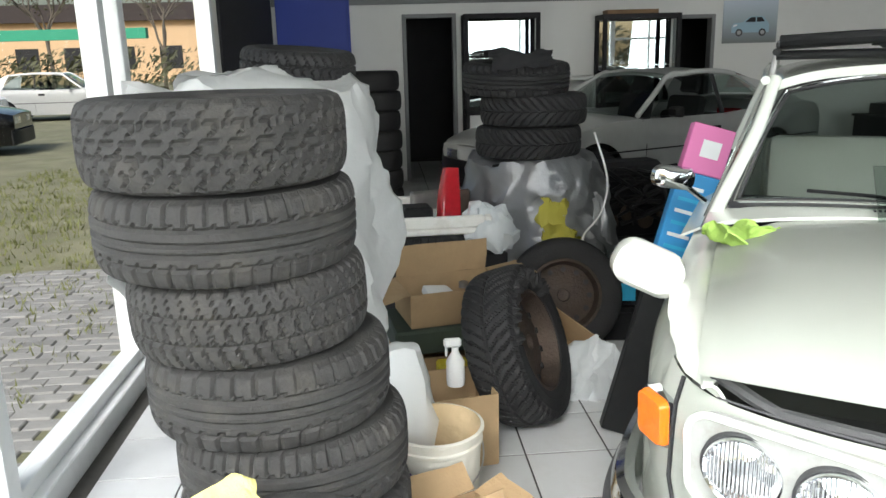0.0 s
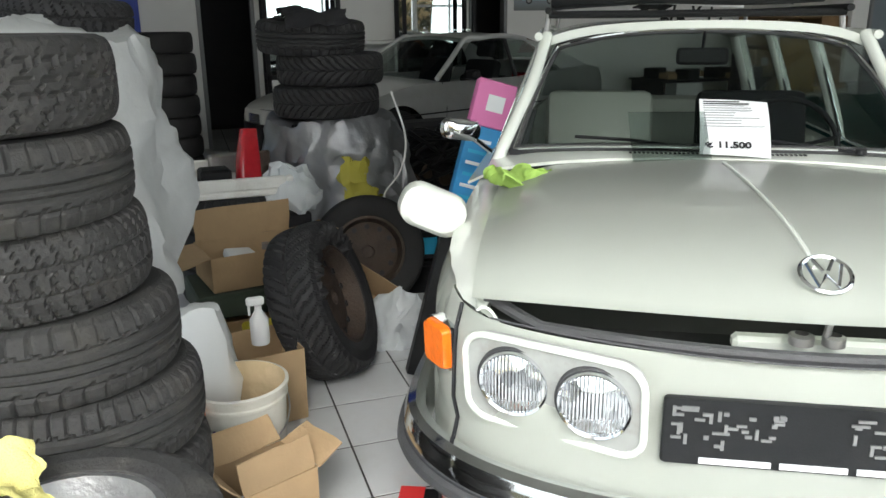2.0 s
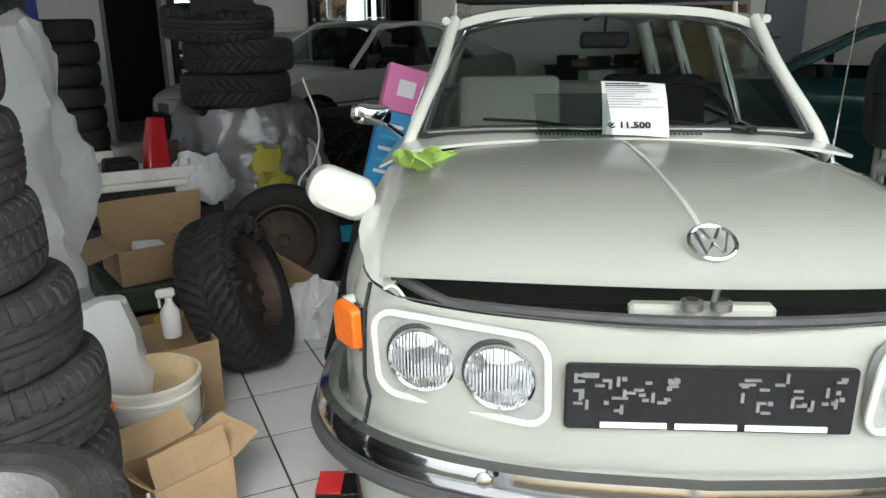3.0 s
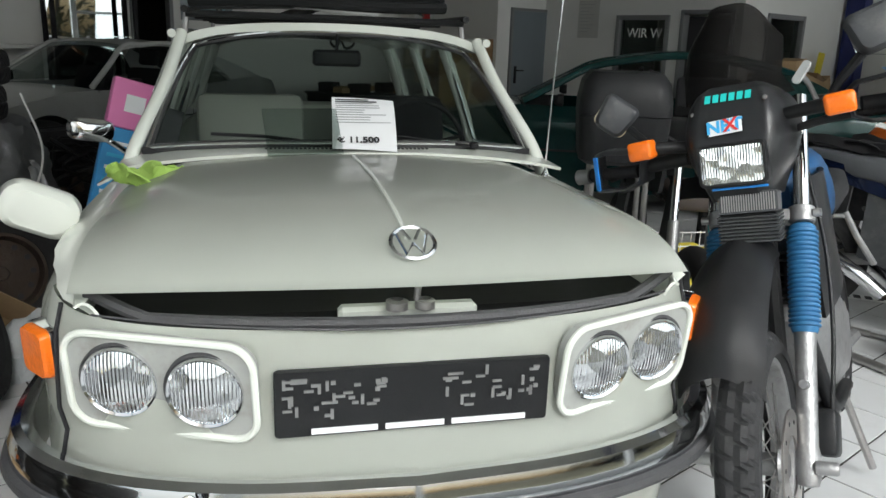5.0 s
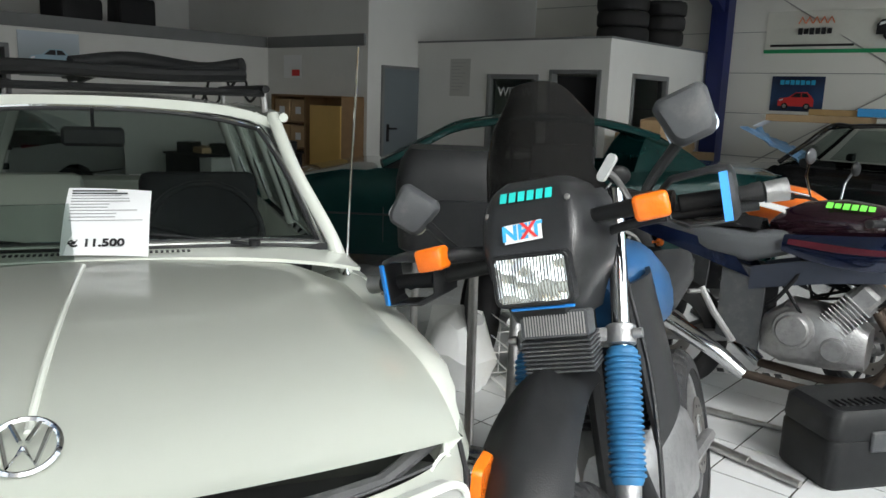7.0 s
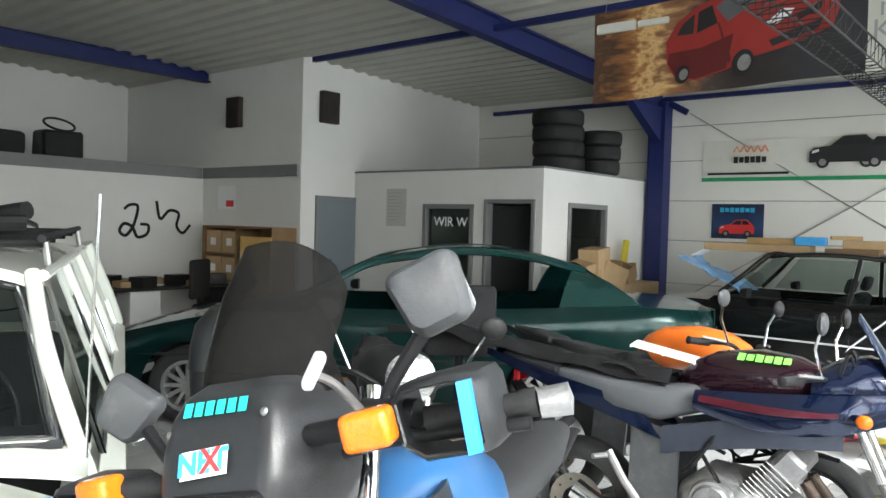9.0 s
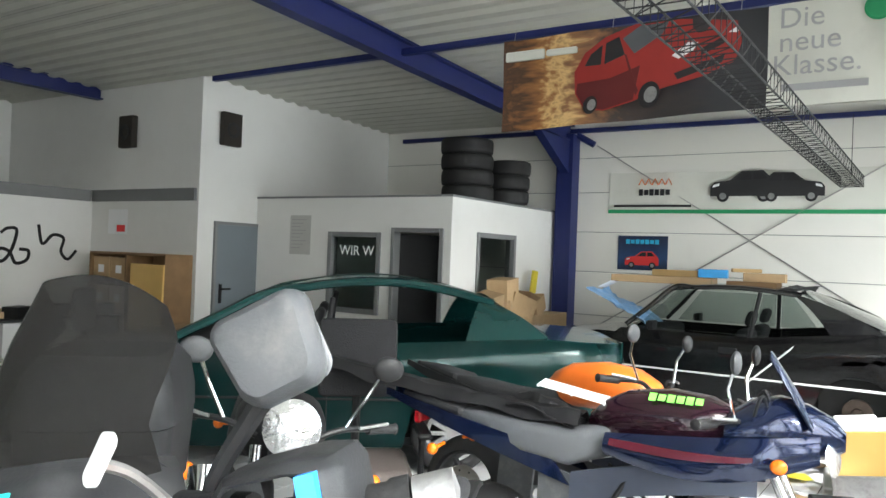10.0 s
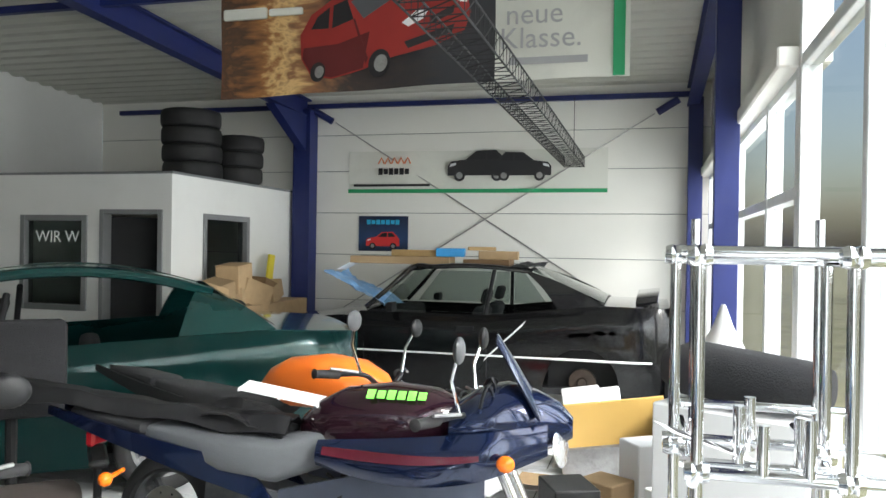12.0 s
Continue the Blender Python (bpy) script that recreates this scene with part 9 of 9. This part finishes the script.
# floor between the bikes and the shop front
pcs = thing("hard_case", "black ribbed motorcycle pannier on the tiled floor", "case", T(4.78, 1.95, 0, 0, 0, -35))
bm = B()
loft(bm, [[(x * k, y * k, z) for x, y in rrect(0.46, 0.34, 0.05)] for z, k in ((0.0, 0.94), (0.02, 1.0), (0.2, 1.0), (0.215, 0.97))])
part("shell", bm, M_plastic, pcs, smooth=True)
bm = B()
loft(bm, [[(x * k, y * k, z) for x, y in rrect(0.46, 0.34, 0.05)] for z, k in ((0.218, 0.98), (0.23, 1.0), (0.32, 0.97), (0.345, 0.86))])
part("lid", bm, M_plastic, pcs, smooth=True)
for k in range(9):
    bm = B()
    box(bm, -0.16 + 0.032 * k, -0.145 + 0.032 * k, -0.1, -0.03, 0.343, 0.354, 0.003)
    part("rib", bm, M_plastic, pcs)
bm = B()
box(bm, -0.05, 0.05, -0.185, -0.165, 0.17, 0.26, 0.006)
part("latch", bm, M_plastic_grey, pcs)
for a, b, r in (((4.55, 2.5), (4.44, 2.03), 0.022), ((4.93, 2.76), (4.98, 2.28), 0.018)):
    simple("fork_leg", tube(tube(B(), [(*a, r), (*[(p + q) / 2 for p, q in zip(a, b)], r)], r, 12), [(*[(p + q) / 2 for p, q in zip(a, b)], r), (*b, r)], r * 0.75, 12), M_steel, T(0, 0, 0.003), "dismantled steel fork leg on the tiled floor", "fork leg", "fork legs", smooth=True)
simple("oil_can", box(B(), -0.1, 0.1, -0.07, 0.07, 0, 0.2, 0.012), M_plastic_grey, T(5.0, 2.95, 0.004, 0, 0, 20), "grey metal box on the tiled floor", "box")
simple("bracket", crumple(box(B(), -0.06, 0.06, -0.025, 0.025, 0, 0.03, 0.008), 0.012, 20), M_alu, T(4.42, 1.72, 0.004, 0, 0, 40), "small aluminium bracket on the floor", "bracket")
pl3 = simple("number_plate", box(B(), -0.26, 0.26, -0.055, 0.055, 0, 0.003, 0.001), M_white, T(5.7, 2.74, 0.006, 0, 0, -62), "white number plate lying on the floor", "number plate")
for k in range(7):
    bm = B()
    box(bm, -0.22 + 0.065 * k, -0.18 + 0.065 * k, -0.035, 0.035, 0.0035, 0.005)
    part("plate_bar", bm, M_ink, pl3)
bk4 = thing("wire_basket", "white wire basket with a yellow carton", "basket", T(4.66, 3.5, 0, 0, 0, -30))
for z in (0.02, 0.14, 0.26, 0.38):
    bm = B()
    tube(bm, [(-0.25, -0.16, z), (0.25, -0.16, z), (0.25, 0.16, z), (-0.25, 0.16, z), (-0.25, -0.16, z)], 0.004, 5)
    part("hoop", bm, M_white, bk4)
for k in range(9):
    bm = B()
    tube(bm, [(-0.24 + 0.06 * k, -0.16, 0.39), (-0.24 + 0.06 * k, -0.16, 0.02), (-0.24 + 0.06 * k, 0.16, 0.02), (-0.24 + 0.06 * k, 0.16, 0.39)], 0.003, 5)
    part("wire", bm, M_white, bk4)
simple("carton", box(B(), -0.11, 0.11, -0.1, 0.1, 0, 0.3, 0.005), M_yellow, T(4.68, 3.5, 0.03, 0, 0, -24), "yellow printed carton standing in a wire basket", "carton")
simple("crumpled_bag", crumple(lathe(B(), [(0.0, 0.2), (0.12, 0.17), (0.18, 0.08), (0.15, 0.0), (0.0, 0.0)], 24), 0.05, 8, 3, 0.0), M_bag, T(4.35, 3.85, 0.0, 0, 0, 0, (1.2, 1.2, 2.2)), "crumpled white plastic bag by the wire basket", "bag", smooth=True)
oc_ = simple("orange_cone", lathe(B(), [(0.11, 0.0), (0.11, 0.012), (0.07, 0.014), (0.02, 0.3), (0.0, 0.3)], 26), M_orange, T(2.9, 2.75, 0.004), "small orange marker cone on the tiled floor", "cone", smooth=True)
# striped metal grille lying on the seat trim
gl = thing("plastic_grille", "white slotted grille lying on black trim", "grille", Matrix.Translation((5.25, 2.62, 1.075)) @ Euler((radians(4), radians(10), radians(-80))).to_matrix().to_4x4())
for k in range(8):
    bm = B()
    box(bm, -0.15, 0.15, -0.06 + 0.016 * k, -0.053 + 0.016 * k, 0, 0.008, 0.001)
    part("slat", bm, M_white, gl)
for x in (-0.15, 0.0, 0.142):
    bm = B()
    box(bm, x, x + 0.008, -0.06, 0.06, -0.004, -0.0005)
    part("cross_slat", bm, M_white, gl)

# ---- outside things ----
for x, y, rz, paint, lab in ((-6.6, 17.2, 100, M_blackpaint, "dark parked car outside on the grass"), (-10.5, 24.0, 70, M_white, "white parked estate car outside the hall"), (-7.5, 27.0, 95, M_white, "white parked van-like car outside the hall")):
    coupe("parked_car", lab, T(x, y, -0.06, 0, 0, rz), paint, 4.5, 1.75, 1.43, 0.95, (0.75, 0.95), (1.0, 0.97), (1.2, 1.85, 2.6, 3.4, 4.1), (0.85, 3.5))
coupe("parked_car", "dark parked car behind the shop front hedge", T(9.5, -9.0, -0.06, 0, 0, 80), M_blackpaint, 4.4, 1.72, 1.42, 0.95, (0.75, 0.95), (1.0, 0.97), (1.2, 1.85, 2.6, 3.4, 4.0), (0.85, 3.4))
pv = thing("pavement", "strip of old grey paving blocks beside the hall", "pavement", kind="structure")
bm = B()
box(bm, -2.6, XL - 0.25, YF, 13, -0.1, -0.055)
part("bed", bm, M_gravel, pv)
gt = thing("steel_gantry", "green steel gantry with a crossbeam in the yard", "gantry", T(-14.5, 33, -0.06))
for x in (-4, 4):
    bm = B()
    box(bm, x - 0.15, x + 0.15, -0.15, 0.15, 0, 3.2)
    part("post", bm, M_greensteel, gt)
bm = B()
box(bm, -6, 6, -0.18, 0.18, 2.6, 3.0)
part("crossbeam", bm, M_greensteel, gt)
fb_ = thing("far_building", "far orange-brown building beyond the yard", "building", T(-24, 75, -0.06))
bm = B()
box(bm, -32, 30, 0, 8, 0, 5.4)
part("wall", bm, M_orangewall, fb_)
bm = B()
loft(bm, [[(-33, -0.6, 5.4), (31, -0.6, 5.4), (31, 8.6, 5.4), (-33, 8.6, 5.4)], [(-33, 3.6, 7.2), (31, 3.6, 7.2), (31, 4.4, 7.2), (-33, 4.4, 7.2)]])
part("roof", bm, M_rust, fb_)
for k in range(14):
    bm = B()
    box(bm, -29 + 4.2 * k, -27 + 4.2 * k, -0.03, 0.02, 1.2, 3.2)
    w_ = part("window", bm, M_dark, fb_)


def bare_tree(x, y, h, seed, lab, ivy=False):
    t = thing("tree", lab, "tree", T(x, y, -0.08), "trees round the yard")
    r = random.Random(seed)
    bm, lf = B(), B()

    def limb(p, d, ln, rad, dep):
        q = p + d * ln
        mid = p + d * ln * 0.5 + Vector((r.uniform(-1, 1), r.uniform(-1, 1), r.uniform(-0.3, 0.3))) * ln * 0.06
        tube(bm, [p, mid, q], rad, 6 if dep < 2 else 4, caps=False, taper=rad * 0.62)
        if dep >= 2:
            for _ in range(5 if ivy else 2):
                c = p.lerp(q, r.random()) + Vector((r.uniform(-1, 1), r.uniform(-1, 1), r.uniform(-1, 1))) * 0.25
                s = r.uniform(0.05, 0.12)
                n = Vector((r.uniform(-1, 1), r.uniform(-1, 1), r.uniform(-1, 1))).normalized()
                a = n.orthogonal().normalized() * s
                b = n.cross(a)
                lf.faces.new([lf.verts.new(c + v) for v in (a, b * 0.5, -a, -b * 0.5)])
        if dep < 4:
            for _ in range(3 if dep < 3 else 2):
                nd = (d + Vector((r.uniform(-1, 1), r.uniform(-1, 1), r.uniform(-0.2, 0.7))) * 0.75).normalized()
                limb(p.lerp(q, r.uniform(0.6, 1.0)), nd, ln * r.uniform(0.55, 0.8), rad * 0.6, dep + 1)
    limb(Vector((0, 0, 0)), Vector((r.uniform(-0.08, 0.08), r.uniform(-0.08, 0.08), 1)).normalized(), h * 0.38, h * 0.018, 0)
    part("trunk", bm, M_bark, t)
    part("crown", lf, M_leaf, t)


for k, (x, y, h) in enumerate(((-12, 48, 8), (-19, 50, 9), (-7, 52, 8), (-28, 52, 9), (8, -12, 8), (13, -10, 9), (17, -14, 9), (22, -11, 8), (27, -15, 10), (11, -17, 9), (31, -10, 9))):
    bare_tree(x, y, h, k, "bare winter tree with thin brown branches", y < 0)
rnd = random.Random(31)
for nm, x0, x1, y0, y1, n, lab in (("hedge", 4, 34, -16, -7, 2600, "tangled winter hedge outside the shop front"), ("hedge", -30, -3, 40, 44, 1500, "brown winter hedge at the far end of the yard"), ("weeds", -5, -1.3, 3.2, 14, 2600, "low grass and dry weeds beside the paving")):
    bm = B()
    for k in range(n):
        x, y = rnd.uniform(x0, x1), rnd.uniform(y0, y1)
        hh = rnd.uniform(0.02, 0.1) if nm == "weeds" else rnd.uniform(0.4, 2.2)
        if nm == "weeds":
            for j in range(3):
                a = rnd.uniform(0, 6.28)
                p = Vector((x + rnd.uniform(-0.05, 0.05), y + rnd.uniform(-0.05, 0.05), -0.06))
                dd = Vector((math.cos(a), math.sin(a), 0)) * 0.008
                tip = p + Vector((rnd.uniform(-0.05, 0.05), rnd.uniform(-0.05, 0.05), hh))
                bm.faces.new([bm.verts.new(p - dd), bm.verts.new(p + dd), bm.verts.new(tip)])
        else:
            c = Vector((x, y, hh))
            for j in range(2):
                s = rnd.uniform(0.08, 0.3)
                nn = Vector((rnd.uniform(-1, 1), rnd.uniform(-1, 1), rnd.uniform(-1, 1))).normalized()
                a = nn.orthogonal().normalized() * s
                b = nn.cross(a)
                cc = c + Vector((rnd.uniform(-0.3, 0.3), rnd.uniform(-0.3, 0.3), rnd.uniform(-0.3, 0.3)))
                bm.faces.new([bm.verts.new(cc + v) for v in (a, b * 0.3, -a, -b * 0.3)])
    tagged(part(nm, bm, M_leaf if nm == "hedge" else mat("dry_grass", (0.16, 0.17, 0.06), 0.9, vary=0.4), None), lab, "hedge" if nm == "hedge" else "grass", kind="stuff")

# ---- laid pieces, last ----
TILE, GX, GY = 0.338, 0.973, 4.069
tme = bpy.data.meshes.new("tile")
bm = B()
box(bm, -TILE / 2 + 0.004, TILE / 2 - 0.004, -TILE / 2 + 0.004, TILE / 2 - 0.004, -0.004, 0.0, 0.0015)
bmesh.ops.recalc_face_normals(bm, faces=bm.faces)
bm.to_mesh(tme)
bm.free()
tme.materials.append(M_tile)
rest = B()
count = 0
i0, i1 = math.floor((XL - GX) / TILE), math.ceil((XR - GX) / TILE)
j0, j1 = math.floor((YF - GY) / TILE), math.ceil((13.5 - GY) / TILE)
for i in range(i0 + 1, i1 - 1):
    for j in range(j0 + 1, j1 - 1):
        cx, cy = GX + (i + 0.5) * TILE, GY + (j + 0.5) * TILE
        if ((0.2 < cx < 2.4 and 2.4 < cy < 6.2) or (2.2 < cx < 6.3 and 0.9 < cy < 3.6)) and count < 298:
            t = new("tile", tme)
            t.location = (cx, cy, 0)
            t.parent = floor
            count += 1
        else:
            box(rest, cx - TILE / 2 + 0.004, cx + TILE / 2 - 0.004, cy - TILE / 2 + 0.004, cy + TILE / 2 - 0.004, -0.004, 0.0)
tagged(part("tile_field", rest, M_tile, floor), kind="stuff")
pme = bpy.data.meshes.new("paving_block")
bm = B()
box(bm, -0.098, 0.098, -0.048, 0.048, -0.03, 0.0, 0.006)
bmesh.ops.recalc_face_normals(bm, faces=bm.faces)
bm.to_mesh(pme)
bm.free()
pme.materials.append(M_paving)
rnd = random.Random(77)
for i in range(8):
    for j in range(36):
        o = new("paving_block", pme)
        o.location = (XL - 0.42 - 0.2 * i + (0.1 if j % 2 else 0), 4.0 + 0.1 * j, -0.04 + rnd.uniform(-0.008, 0.006))
        o.rotation_euler = (rnd.uniform(-0.03, 0.03), rnd.uniform(-0.03, 0.03), rnd.uniform(-0.03, 0.03))
        o.parent = pv
